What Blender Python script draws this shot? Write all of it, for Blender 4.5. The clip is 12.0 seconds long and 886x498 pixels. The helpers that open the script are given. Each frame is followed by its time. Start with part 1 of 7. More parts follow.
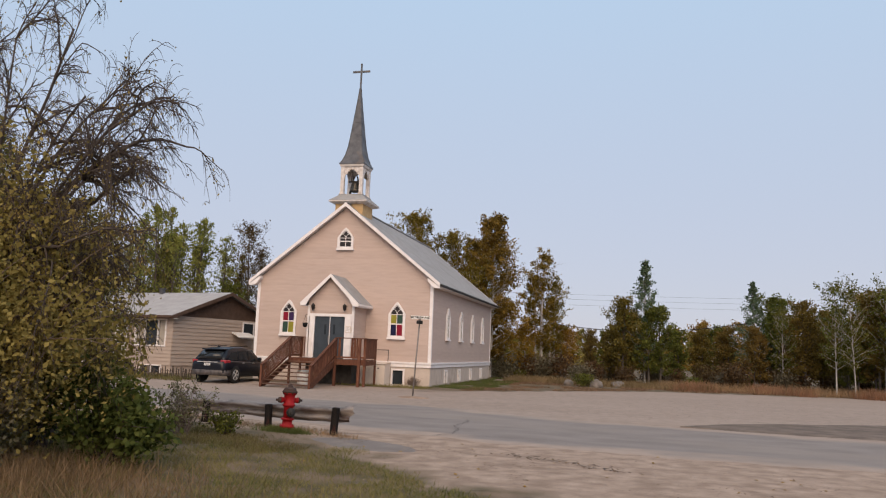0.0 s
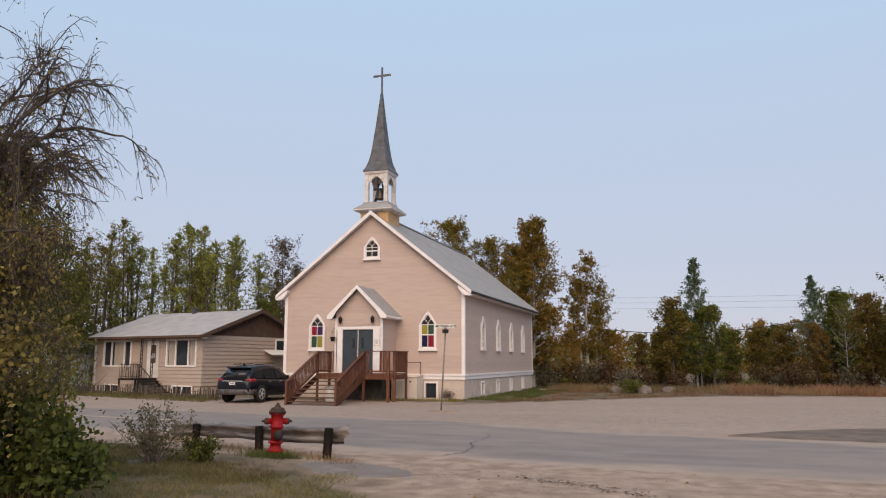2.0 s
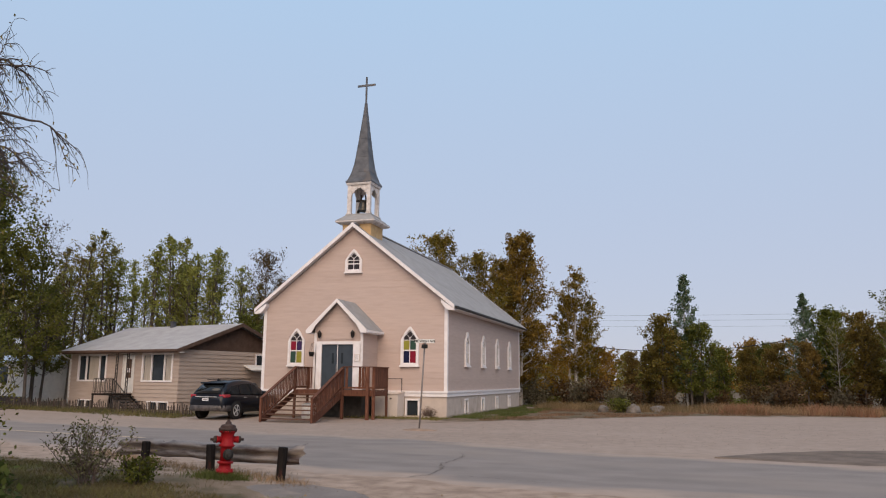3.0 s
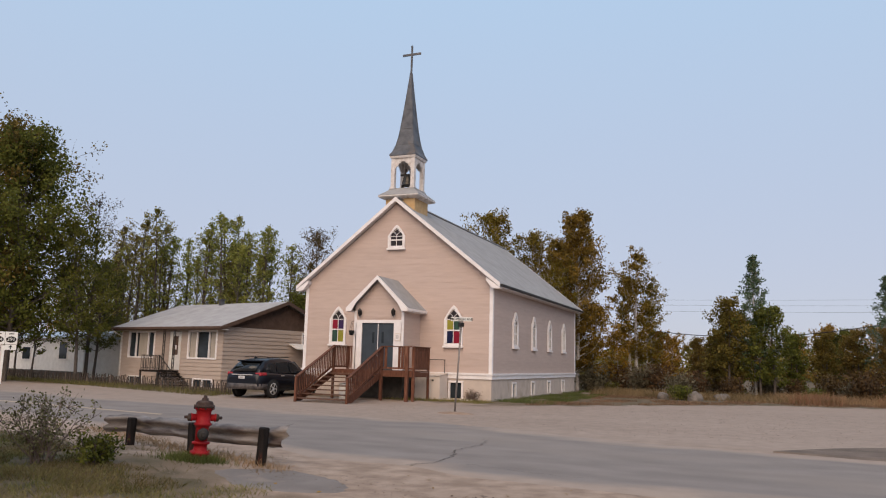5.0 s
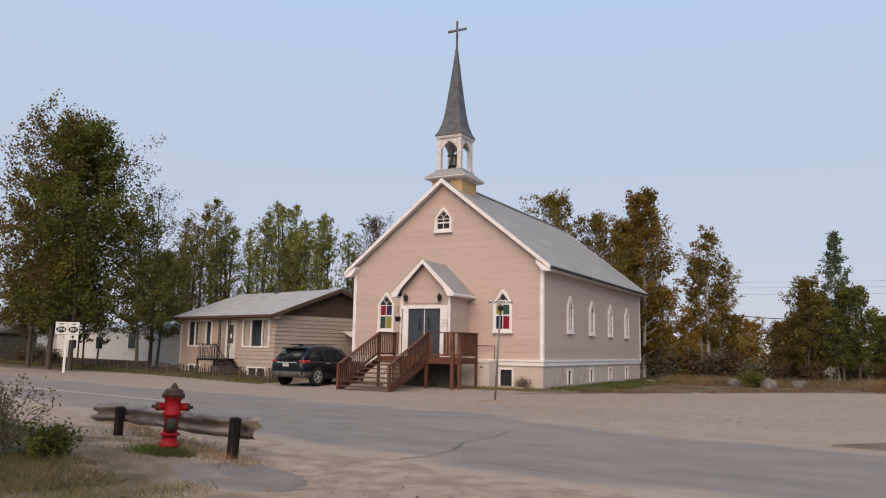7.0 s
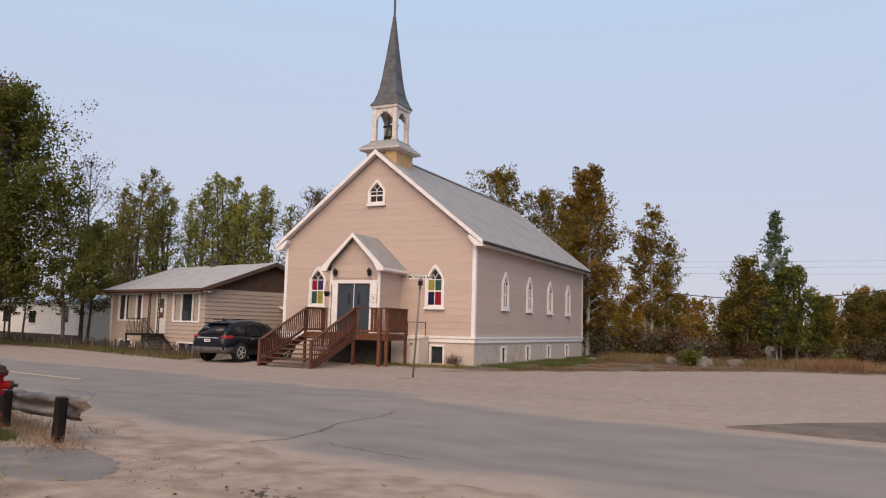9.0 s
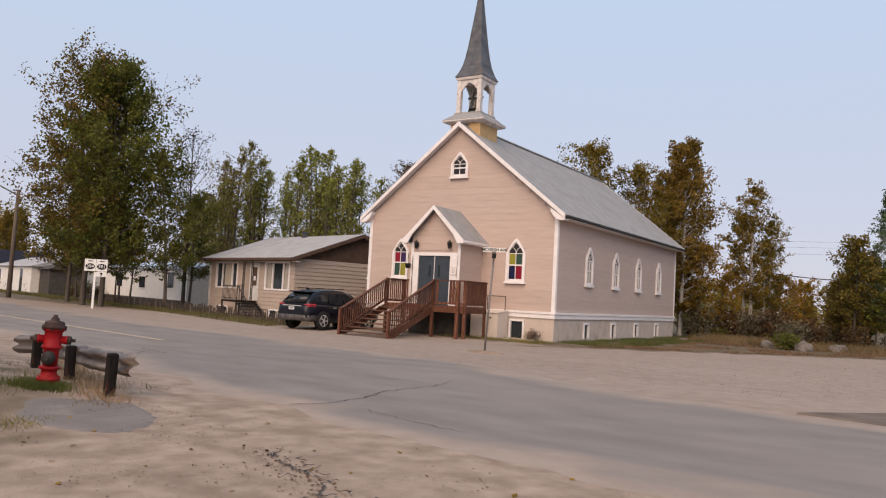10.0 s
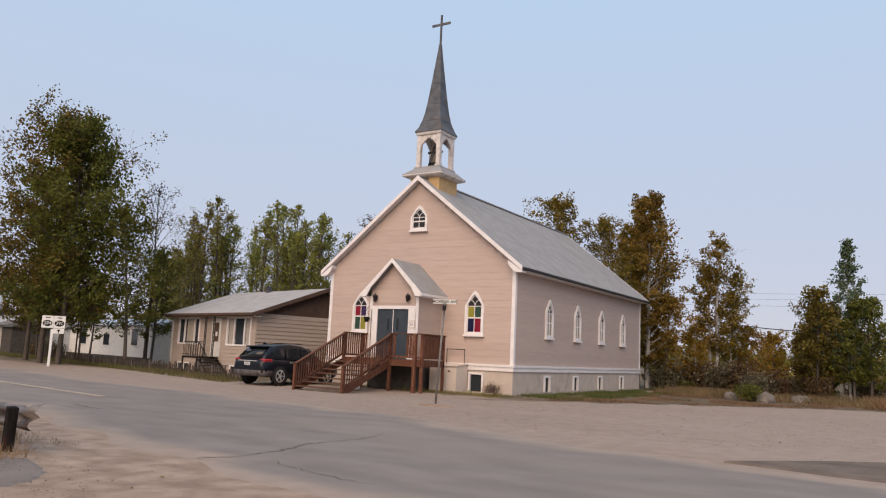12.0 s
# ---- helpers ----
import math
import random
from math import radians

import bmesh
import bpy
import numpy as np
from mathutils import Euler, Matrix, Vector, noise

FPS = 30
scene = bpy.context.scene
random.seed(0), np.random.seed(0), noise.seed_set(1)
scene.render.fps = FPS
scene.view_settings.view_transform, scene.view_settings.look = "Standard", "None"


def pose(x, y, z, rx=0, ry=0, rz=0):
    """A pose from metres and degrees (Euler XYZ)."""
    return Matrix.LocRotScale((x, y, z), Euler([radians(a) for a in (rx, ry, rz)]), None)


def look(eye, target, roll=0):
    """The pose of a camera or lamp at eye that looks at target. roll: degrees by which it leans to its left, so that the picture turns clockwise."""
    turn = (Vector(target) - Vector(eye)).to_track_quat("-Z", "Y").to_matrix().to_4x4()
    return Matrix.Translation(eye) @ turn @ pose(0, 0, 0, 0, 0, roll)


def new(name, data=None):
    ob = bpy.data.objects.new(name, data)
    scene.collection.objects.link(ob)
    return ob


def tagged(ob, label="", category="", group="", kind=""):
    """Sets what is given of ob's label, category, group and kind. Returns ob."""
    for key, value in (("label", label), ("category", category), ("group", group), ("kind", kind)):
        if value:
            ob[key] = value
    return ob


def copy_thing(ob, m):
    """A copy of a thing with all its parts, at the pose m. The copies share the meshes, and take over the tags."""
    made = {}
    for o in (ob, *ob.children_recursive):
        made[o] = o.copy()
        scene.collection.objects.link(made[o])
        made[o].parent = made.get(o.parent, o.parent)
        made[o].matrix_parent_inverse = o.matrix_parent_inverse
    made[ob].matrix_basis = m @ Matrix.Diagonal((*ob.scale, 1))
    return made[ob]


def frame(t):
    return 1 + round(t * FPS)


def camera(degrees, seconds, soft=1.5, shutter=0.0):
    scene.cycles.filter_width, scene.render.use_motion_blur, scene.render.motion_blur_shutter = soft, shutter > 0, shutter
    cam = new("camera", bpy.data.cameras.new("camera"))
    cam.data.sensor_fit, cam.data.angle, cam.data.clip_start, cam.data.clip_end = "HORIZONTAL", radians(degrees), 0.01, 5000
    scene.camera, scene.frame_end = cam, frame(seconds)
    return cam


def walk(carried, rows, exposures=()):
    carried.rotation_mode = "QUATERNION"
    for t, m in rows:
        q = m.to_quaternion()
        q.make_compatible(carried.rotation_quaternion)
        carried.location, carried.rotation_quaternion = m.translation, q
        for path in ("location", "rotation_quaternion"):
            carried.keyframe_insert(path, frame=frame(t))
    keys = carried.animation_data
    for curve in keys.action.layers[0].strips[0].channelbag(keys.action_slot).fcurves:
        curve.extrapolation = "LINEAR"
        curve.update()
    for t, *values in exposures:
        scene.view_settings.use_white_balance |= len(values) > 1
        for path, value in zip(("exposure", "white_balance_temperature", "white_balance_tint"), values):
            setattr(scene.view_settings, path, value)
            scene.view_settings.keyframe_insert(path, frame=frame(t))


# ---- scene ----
cam = camera(60.3, 12.0, 1.15)
PATH = [
    (0, (1.845, 0.139, 1.922), (1.362, 2.061, 2.187), 2.2),
    (0.5, (1.949, 0.686, 1.906), (1.389, 2.586, 2.183), 2.4),
    (1, (2.12, 1.163, 1.897), (1.518, 3.043, 2.211), 1.4),
    (1.5, (2.23, 1.678, 1.887), (1.624, 3.561, 2.181), 0.5),
    (2, (2.383, 2.167, 1.9), (1.775, 4.05, 2.192), 0.1),
    (2.5, (2.467, 2.749, 1.863), (1.859, 4.63, 2.167), 0.2),
    (3, (2.57, 3.259, 1.848), (1.98, 5.14, 2.185), 0.5),
    (3.2, (2.623, 3.493, 1.85), (2.031, 5.374, 2.187), 0.8),
    (4.8, (2.906, 5.21, 1.738), (2.159, 7.043, 2.02), 1.5),
    (5, (2.998, 5.384, 1.724), (2.239, 7.211, 2.019), 1.5),
    (5.5, (3.14, 5.882, 1.692), (2.36, 7.698, 1.997), 2.0),
    (6, (3.278, 6.351, 1.682), (2.469, 8.155, 1.985), 1.9),
    (6.5, (3.476, 6.817, 1.681), (2.58, 8.582, 1.964), 0.9),
    (6.7, (3.561, 6.984, 1.682), (2.632, 8.734, 1.954), 0.6),
    (8.3, (4.311, 8.258, 1.656), (3.368, 10.007, 1.887), 2.6),
    (8.5, (4.395, 8.424, 1.666), (3.463, 10.18, 1.888), 2.5),
    (9, (4.615, 8.746, 1.686), (3.749, 10.537, 1.889), 1.5),
    (9.5, (4.982, 9.074, 1.646), (4.024, 10.821, 1.821), 2.1),
    (10, (5.225, 9.377, 1.633), (4.13, 11.046, 1.762), 3.1),
    (10.5, (5.45, 9.563, 1.614), (4.207, 11.126, 1.73), 2.7),
    (11, (5.617, 9.76, 1.627), (4.409, 11.345, 1.79), 1.7),
    (11.5, (5.851, 9.905, 1.62), (4.75, 11.556, 1.868), 1.6),
    (12, (6.035, 9.93, 1.572), (4.984, 11.609, 1.848), 2.6),
]
walk(cam, [(t, look(eye, target, roll)) for t, eye, target, roll in PATH],
     [(0, 0.0, 6600, 10), (2.3, 0.0, 6520, 10), (3.0, -0.08, 6330, 10), (5.0, -0.05, 6420, 10), (6.7, -0.02, 6480, 10), (8.3, 0.0, 6560, 11), (9.0, 0.03, 6640, 12), (9.5, 0.05, 6600, 12), (10.5, 0.12, 6820, 13), (11.2, 0.08, 6680, 12), (12.0, 0.02, 6580, 11)])

# ---- world, sun ----
SUN_AZ, SUN_EL = 166.0, 38.0         # degrees clockwise from +y, degrees above the horizon
world = bpy.data.worlds.new("evening_sky")
scene.world = world
world.use_nodes = True
wn, wl = world.node_tree.nodes, world.node_tree.links
sky = wn.new("ShaderNodeTexSky")
sky.sky_type = "NISHITA"
sky.sun_disc = False
sky.sun_elevation, sky.sun_rotation = radians(SUN_EL), radians(SUN_AZ)
sky.altitude, sky.air_density, sky.dust_density, sky.ozone_density = 300, 1.0, 0.8, 3.0
veil = wn.new("ShaderNodeMix")                     # thin even evening haze before the clear sky
veil.data_type = "RGBA"
veil.inputs["Factor"].default_value = 0.86
side, rise, tone = wn.new("ShaderNodeTexCoord"), wn.new("ShaderNodeSeparateXYZ"), wn.new("ShaderNodeValToRGB")
wl.new(side.outputs["Generated"], rise.inputs[0])
wl.new(rise.outputs["Z"], tone.inputs[0])
tone.color_ramp.elements[0].color, tone.color_ramp.elements[1].color = (0.645, 0.635, 0.735, 1), (0.56, 0.755, 0.99, 1)
tone.color_ramp.elements[1].position = 0.5
boost = wn.new("ShaderNodeMix")
boost.data_type, boost.blend_type = "RGBA", "MULTIPLY"
boost.inputs["Factor"].default_value, boost.inputs["B"].default_value = 1.0, (9.4, 9.4, 9.4, 1)
wl.new(tone.outputs[0], boost.inputs["A"])
wl.new(boost.outputs["Result"], veil.inputs["B"])
wl.new(sky.outputs[0], veil.inputs["A"])
wl.new(veil.outputs["Result"], wn["Background"].inputs[0])
wn["Background"].inputs[1].default_value = 0.10
sun = new("sun", bpy.data.lights.new("sun", "SUN"))
sun.data.energy, sun.data.angle, sun.data.color = 3.0, radians(60), (1.0, 0.73, 0.50)
_a, _e = radians(SUN_AZ), radians(SUN_EL)
sun.matrix_world = look((math.sin(_a) * math.cos(_e) * 60, math.cos(_a) * math.cos(_e) * 60, math.sin(_e) * 60), (0, 0, 0))


# ---- materials ----
def surface(name, low, high, scale=6.0, fine=60.0, rough=0.8, metal=0.0, bump=0.25, each=0.0, stretch=(1, 1, 1), spots=None, spot_scale=2.0, spot_at=(0.58, 0.7), coat=0.0):
    """Two colours mixed by coarse and fine noise, with relief; spots: a third colour in stains."""
    m = bpy.data.materials.new(name)
    m.use_nodes = True
    n, l = m.node_tree.nodes, m.node_tree.links
    b = n["Principled BSDF"]
    tc, mp = n.new("ShaderNodeTexCoord"), n.new("ShaderNodeMapping")
    mp.inputs["Scale"].default_value = stretch
    l.new(tc.outputs["Object"], mp.inputs["Vector"])
    big, small = n.new("ShaderNodeTexNoise"), n.new("ShaderNodeTexNoise")
    for t, s, d in ((big, scale, 6), (small, fine, 3)):
        t.inputs["Scale"].default_value, t.inputs["Detail"].default_value = s, d
        l.new(mp.outputs[0], t.inputs["Vector"])
    add = n.new("ShaderNodeMath")
    add.operation = "MULTIPLY_ADD"
    add.inputs[1].default_value = 0.45
    l.new(small.outputs["Fac"], add.inputs[0])
    l.new(big.outputs["Fac"], add.inputs[2])
    ramp = n.new("ShaderNodeMapRange")
    ramp.inputs["From Min"].default_value, ramp.inputs["From Max"].default_value = 0.5, 0.95
    l.new(add.outputs[0], ramp.inputs["Value"])
    mix = n.new("ShaderNodeMix")
    mix.data_type = "RGBA"
    mix.inputs["A"].default_value, mix.inputs["B"].default_value = (*low, 1), (*high, 1)
    l.new(ramp.outputs[0], mix.inputs["Factor"])
    col = mix.outputs["Result"]
    if spots:
        st, sr, sm = n.new("ShaderNodeTexNoise"), n.new("ShaderNodeMapRange"), n.new("ShaderNodeMix")
        st.inputs["Scale"].default_value, st.inputs["Detail"].default_value = spot_scale, 8
        l.new(mp.outputs[0], st.inputs["Vector"])
        sr.inputs["From Min"].default_value, sr.inputs["From Max"].default_value = spot_at
        l.new(st.outputs["Fac"], sr.inputs["Value"])
        sm.data_type = "RGBA"
        sm.inputs["B"].default_value = (*spots, 1)
        l.new(sr.outputs[0], sm.inputs["Factor"])
        l.new(col, sm.inputs["A"])
        col = sm.outputs["Result"]
    if each:
        oi, hs, mr = n.new("ShaderNodeObjectInfo"), n.new("ShaderNodeHueSaturation"), n.new("ShaderNodeMapRange")
        mr.inputs["To Min"].default_value, mr.inputs["To Max"].default_value = 1 - each, 1 + each
        l.new(oi.outputs["Random"], mr.inputs["Value"])
        l.new(mr.outputs[0], hs.inputs["Value"])
        l.new(col, hs.inputs["Color"])
        col = hs.outputs[0]
    l.new(col, b.inputs["Base Color"])
    b.inputs["Roughness"].default_value, b.inputs["Metallic"].default_value = rough, metal
    b.inputs["Coat Weight"].default_value = coat
    b.inputs["Specular IOR Level"].default_value = 0.5 if rough < 0.5 else 0.18
    if bump:
        bp = n.new("ShaderNodeBump")
        bp.inputs["Strength"].default_value, bp.inputs["Distance"].default_value = bump, 0.02
        l.new(add.outputs[0], bp.inputs["Height"])
        l.new(bp.outputs[0], b.inputs["Normal"])
    return m


def leafy(name, low, high, scatter=0.35):
    """Leaf material: colour varies leaf by leaf, in patches and from tree to tree; light passes through a little."""
    m = bpy.data.materials.new(name)
    m.use_nodes = True
    n, l = m.node_tree.nodes, m.node_tree.links
    b, out = n["Principled BSDF"], n["Material Output"]
    geo, tc, ns, oi = n.new("ShaderNodeNewGeometry"), n.new("ShaderNodeTexCoord"), n.new("ShaderNodeTexNoise"), n.new("ShaderNodeObjectInfo")
    ns.inputs["Scale"].default_value = 0.55
    l.new(tc.outputs["Object"], ns.inputs["Vector"])
    a = n.new("ShaderNodeMath")
    a.operation = "MULTIPLY_ADD"
    a.inputs[1].default_value = 0.45
    l.new(geo.outputs["Random Per Island"], a.inputs[0])
    l.new(ns.outputs["Fac"], a.inputs[2])
    r = n.new("ShaderNodeMapRange")
    r.inputs["From Min"].default_value, r.inputs["From Max"].default_value = 0.45, 0.95
    l.new(a.outputs[0], r.inputs["Value"])
    mix = n.new("ShaderNodeMix")
    mix.data_type = "RGBA"
    mix.inputs["A"].default_value, mix.inputs["B"].default_value = (*low, 1), (*high, 1)
    l.new(r.outputs[0], mix.inputs["Factor"])
    hs, hr = n.new("ShaderNodeHueSaturation"), n.new("ShaderNodeMapRange")
    hr.inputs["To Min"].default_value, hr.inputs["To Max"].default_value = 0.485, 0.515
    l.new(oi.outputs["Random"], hr.inputs["Value"])
    l.new(hr.outputs[0], hs.inputs["Hue"])
    l.new(mix.outputs["Result"], hs.inputs["Color"])
    l.new(hs.outputs[0], b.inputs["Base Color"])
    b.inputs["Roughness"].default_value, b.inputs["Specular IOR Level"].default_value = 0.65, 0.12
    tr, ms = n.new("ShaderNodeBsdfTranslucent"), n.new("ShaderNodeMixShader")
    ms.inputs[0].default_value = scatter
    l.new(hs.outputs[0], tr.inputs[0])
    l.new(b.outputs[0], ms.inputs[1])
    l.new(tr.outputs[0], ms.inputs[2])
    l.new(ms.outputs[0], out.inputs["Surface"])
    return m


def glass(name, tint=(0.02, 0.025, 0.03), rough=0.06):
    """Window glass before a dark room."""
    m = surface(name, tint, tuple(c * 1.6 for c in tint), 1.5, 20, rough, bump=0.03)
    m.node_tree.nodes["Principled BSDF"].inputs["IOR"].default_value = 1.45
    return m


def dull(m, level):
    m.node_tree.nodes["Principled BSDF"].inputs["Specular IOR Level"].default_value = level


CREAM = surface("cream_siding", (0.458, 0.362, 0.318), (0.510, 0.405, 0.358), 3, 40, 0.72, bump=0.12, each=0.035, stretch=(0.4, 0.4, 3), spots=(0.43, 0.34, 0.295), spot_scale=1.3, spot_at=(0.6, 0.78))
PARGE = surface("parged_concrete", (0.46, 0.39, 0.34), (0.55, 0.47, 0.41), 2.5, 45, 0.85, bump=0.3, spots=(0.36, 0.29, 0.23), spot_scale=0.9, spot_at=(0.6, 0.75))
WHITE = surface("white_trim_paint", (0.70, 0.66, 0.66), (0.80, 0.77, 0.77), 4, 60, 0.55, bump=0.08)
OLDWHITE = surface("weathered_white_paint", (0.50, 0.46, 0.44), (0.72, 0.68, 0.66), 5, 40, 0.7, bump=0.3, spots=(0.30, 0.25, 0.22), spot_scale=3.5, spot_at=(0.58, 0.72))
SHINGLE = surface("grey_shingle", (0.265, 0.26, 0.26), (0.34, 0.335, 0.335), 2.0, 45, 0.9, bump=0.25, stretch=(1, 1, 1), spots=(0.25, 0.245, 0.24), spot_scale=0.7, spot_at=(0.55, 0.8))


def courses(m, step, depth=0.012):
    """Overlapping courses, step metres apart in height, as relief and a fine tone line."""
    n, l = m.node_tree.nodes, m.node_tree.links
    b = n["Principled BSDF"]
    tc, w = n.new("ShaderNodeTexCoord"), n.new("ShaderNodeTexWave")
    w.wave_type, w.bands_direction, w.wave_profile = "BANDS", "Z", "SAW"
    w.inputs["Scale"].default_value, w.inputs["Distortion"].default_value = 0.314 / step, 0.0
    l.new(tc.outputs["Object"], w.inputs["Vector"])
    bp = n.new("ShaderNodeBump")
    bp.inputs["Strength"].default_value, bp.inputs["Distance"].default_value = 0.8, depth
    l.new(w.outputs["Fac"], bp.inputs["Height"])
    l.new(b.inputs["Normal"].links[0].from_socket, bp.inputs["Normal"])
    l.new(bp.outputs[0], b.inputs["Normal"])


courses(SHINGLE, 0.10)
STEEL = surface("spire_sheet_metal", (0.075, 0.078, 0.088), (0.15, 0.152, 0.162), 2.5, 30, 0.55, metal=0.4, bump=0.1, spots=(0.16, 0.13, 0.11), spot_scale=1.5)
IRON = surface("dark_iron", (0.03, 0.028, 0.028), (0.06, 0.055, 0.052), 8, 60, 0.6, metal=0.3, bump=0.2)
BRONZE = surface("bell_bronze", (0.05, 0.045, 0.04), (0.10, 0.09, 0.075), 6, 40, 0.45, metal=0.8, bump=0.1)
OCHRE = surface("ochre_paint", (0.46, 0.30, 0.14), (0.56, 0.39, 0.21), 4, 40, 0.75, bump=0.2, spots=(0.40, 0.30, 0.2), spot_scale=3)
DOORBLUE = surface("slate_blue_door", (0.036, 0.047, 0.060), (0.048, 0.061, 0.077), 3, 40, 0.5, bump=0.05)
REDWOOD = surface("red_stained_wood", (0.080, 0.032, 0.020), (0.160, 0.068, 0.042), 5, 70, 0.75, bump=0.35, each=0.16, stretch=(3, 3, 0.6), spots=(0.22, 0.115, 0.075), spot_scale=4)
TREADWOOD = surface("worn_tread_wood", (0.080, 0.042, 0.030), (0.165, 0.095, 0.070), 5, 60, 0.8, bump=0.35, each=0.16, stretch=(0.6, 3, 3))
HOUSE = surface("beige_house_siding", (0.365, 0.298, 0.255), (0.435, 0.358, 0.308), 3, 40, 0.7, bump=0.12, each=0.03, stretch=(0.4, 0.4, 3))
HOUSEROOF = surface("pale_grey_roof", (0.31, 0.30, 0.30), (0.40, 0.39, 0.39), 1.5, 50, 0.9, bump=0.3)
courses(HOUSEROOF, 0.05, 0.006)
BROWN = surface("brown_gable_board", (0.075, 0.048, 0.036), (0.11, 0.072, 0.055), 4, 50, 0.75, bump=0.25, each=0.08)
GLASS = glass("window_glass")
DARK = surface("dark_interior", (0.012, 0.011, 0.01), (0.02, 0.018, 0.016), 3, 30, 0.95, bump=0)
CURTAIN = surface("curtain_cloth", (0.30, 0.27, 0.23), (0.42, 0.38, 0.33), 3, 30, 0.9, bump=0.1, stretch=(6, 6, 0.3))
WHITEFAR = surface("white_house_siding", (0.62, 0.60, 0.57), (0.75, 0.73, 0.70), 3, 30, 0.7, bump=0.1, each=0.03)
NAVYROOF = surface("navy_roof", (0.013, 0.014, 0.024), (0.024, 0.026, 0.04), 3, 40, 0.8, bump=0.2)
TIN = surface("pale_blue_tin", (0.38, 0.45, 0.54), (0.48, 0.55, 0.64), 3, 30, 0.5, metal=0.3, bump=0.1)
# skirting and shed; its darkness also serves as shade on the porch base
SKIRT_SHADE = surface("dark_skirting_and_shade", (0.05, 0.045, 0.04), (0.09, 0.08, 0.07), 4, 40, 0.85)
ASPHALT = surface("worn_asphalt", (0.186, 0.160, 0.146), (0.250, 0.218, 0.200), 1.1, 95, 0.92, bump=0.35, stretch=(0.6, 1.2, 1), spots=(0.262, 0.222, 0.194), spot_scale=0.25, spot_at=(0.50, 0.80))
YELLOW = surface("faded_yellow_line", (0.36, 0.28, 0.205), (0.46, 0.37, 0.28), 6, 40, 0.8, spots=(0.27, 0.24, 0.22), spot_scale=5, spot_at=(0.56, 0.7))
TAR = surface("crack_dirt", (0.05, 0.045, 0.042), (0.10, 0.09, 0.08), 5, 40, 0.95)
STAINED = {k: surface("stained_glass_" + k, tuple(0.75 * v for v in c), c, 5, 40, 0.3, bump=0.06) for k, c in
           {"red": (0.25, 0.010, 0.03), "green": (0.035, 0.075, 0.055), "blue": (0.010, 0.012, 0.050), "violet": (0.045, 0.022, 0.085), "smoke": (0.035, 0.03, 0.032), "lime": (0.30, 0.28, 0.04)}.items()}

for m_ in (*STAINED.values(), GLASS, DOORBLUE):
    dull(m_, 0.22)


# ---- mesh helpers ----
def box(bm, x0, x1, y0, y1, z0, z1, m=None):
    vs = [bm.verts.new(Vector(p) if m is None else m @ Vector(p)) for p in
          ((x0, y0, z0), (x1, y0, z0), (x1, y1, z0), (x0, y1, z0), (x0, y0, z1), (x1, y0, z1), (x1, y1, z1), (x0, y1, z1))]
    for f in ((0, 3, 2, 1), (4, 5, 6, 7), (0, 1, 5, 4), (1, 2, 6, 5), (2, 3, 7, 6), (3, 0, 4, 7)):
        bm.faces.new([vs[i] for i in f])


def prism(bm, outline, a, b, axis="y"):
    """A solid with the outline [(u, v)] between a and b along the axis: y takes (x, z), x takes (y, z), z takes (x, y)."""
    def at(u, v, w):
        return {"y": (u, w, v), "x": (w, u, v), "z": (u, v, w)}[axis]
    lo = [bm.verts.new(at(u, v, a)) for u, v in outline]
    hi = [bm.verts.new(at(u, v, b)) for u, v in outline]
    k = len(lo)
    bm.faces.new(lo)
    bm.faces.new(hi[::-1])
    for i in range(k):
        bm.faces.new((lo[i], hi[i], hi[(i + 1) % k], lo[(i + 1) % k]))
    bmesh.ops.recalc_face_normals(bm, faces=bm.faces)


def beam(bm, p, q, w, h=None, up=(0, 0, 1)):
    """A square bar from p to q."""
    p, q, h = Vector(p), Vector(q), h or w
    d = (q - p).normalized()
    s = d.cross(Vector(up))
    s = s.normalized() if s.length > 1e-4 else Vector((1, 0, 0))
    u = s.cross(d)
    ring = [(a * s * w / 2 + b * u * h / 2) for a, b in ((-1, -1), (1, -1), (1, 1), (-1, 1))]
    lo, hi = [bm.verts.new(p + r) for r in ring], [bm.verts.new(q + r) for r in ring]
    bm.faces.new(lo), bm.faces.new(hi[::-1])
    for i in range(4):
        bm.faces.new((lo[i], hi[i], hi[(i + 1) % 4], lo[(i + 1) % 4]))
    bmesh.ops.recalc_face_normals(bm, faces=bm.faces)


def tube(bm, points, radii, sides=8, cap=True):
    """A round bar through the points."""
    rings, n = [], len(points)
    pts = [Vector(p) for p in points]
    for i, p in enumerate(pts):
        d = (pts[min(i + 1, n - 1)] - pts[max(i - 1, 0)]).normalized()
        s = d.cross(Vector((0, 0, 1)))
        s = s.normalized() if s.length > 1e-3 else Vector((1, 0, 0))
        u = s.cross(d)
        r = radii[i] if isinstance(radii, (list, tuple)) else radii
        rings.append([bm.verts.new(p + r * (math.cos(2 * math.pi * k / sides) * s + math.sin(2 * math.pi * k / sides) * u)) for k in range(sides)])
    for a, b in zip(rings, rings[1:]):
        for k in range(sides):
            f = bm.faces.new((a[k], a[(k + 1) % sides], b[(k + 1) % sides], b[k]))
            f.smooth = sides > 6
    if cap:
        bm.faces.new(rings[0][::-1]), bm.faces.new(rings[-1])


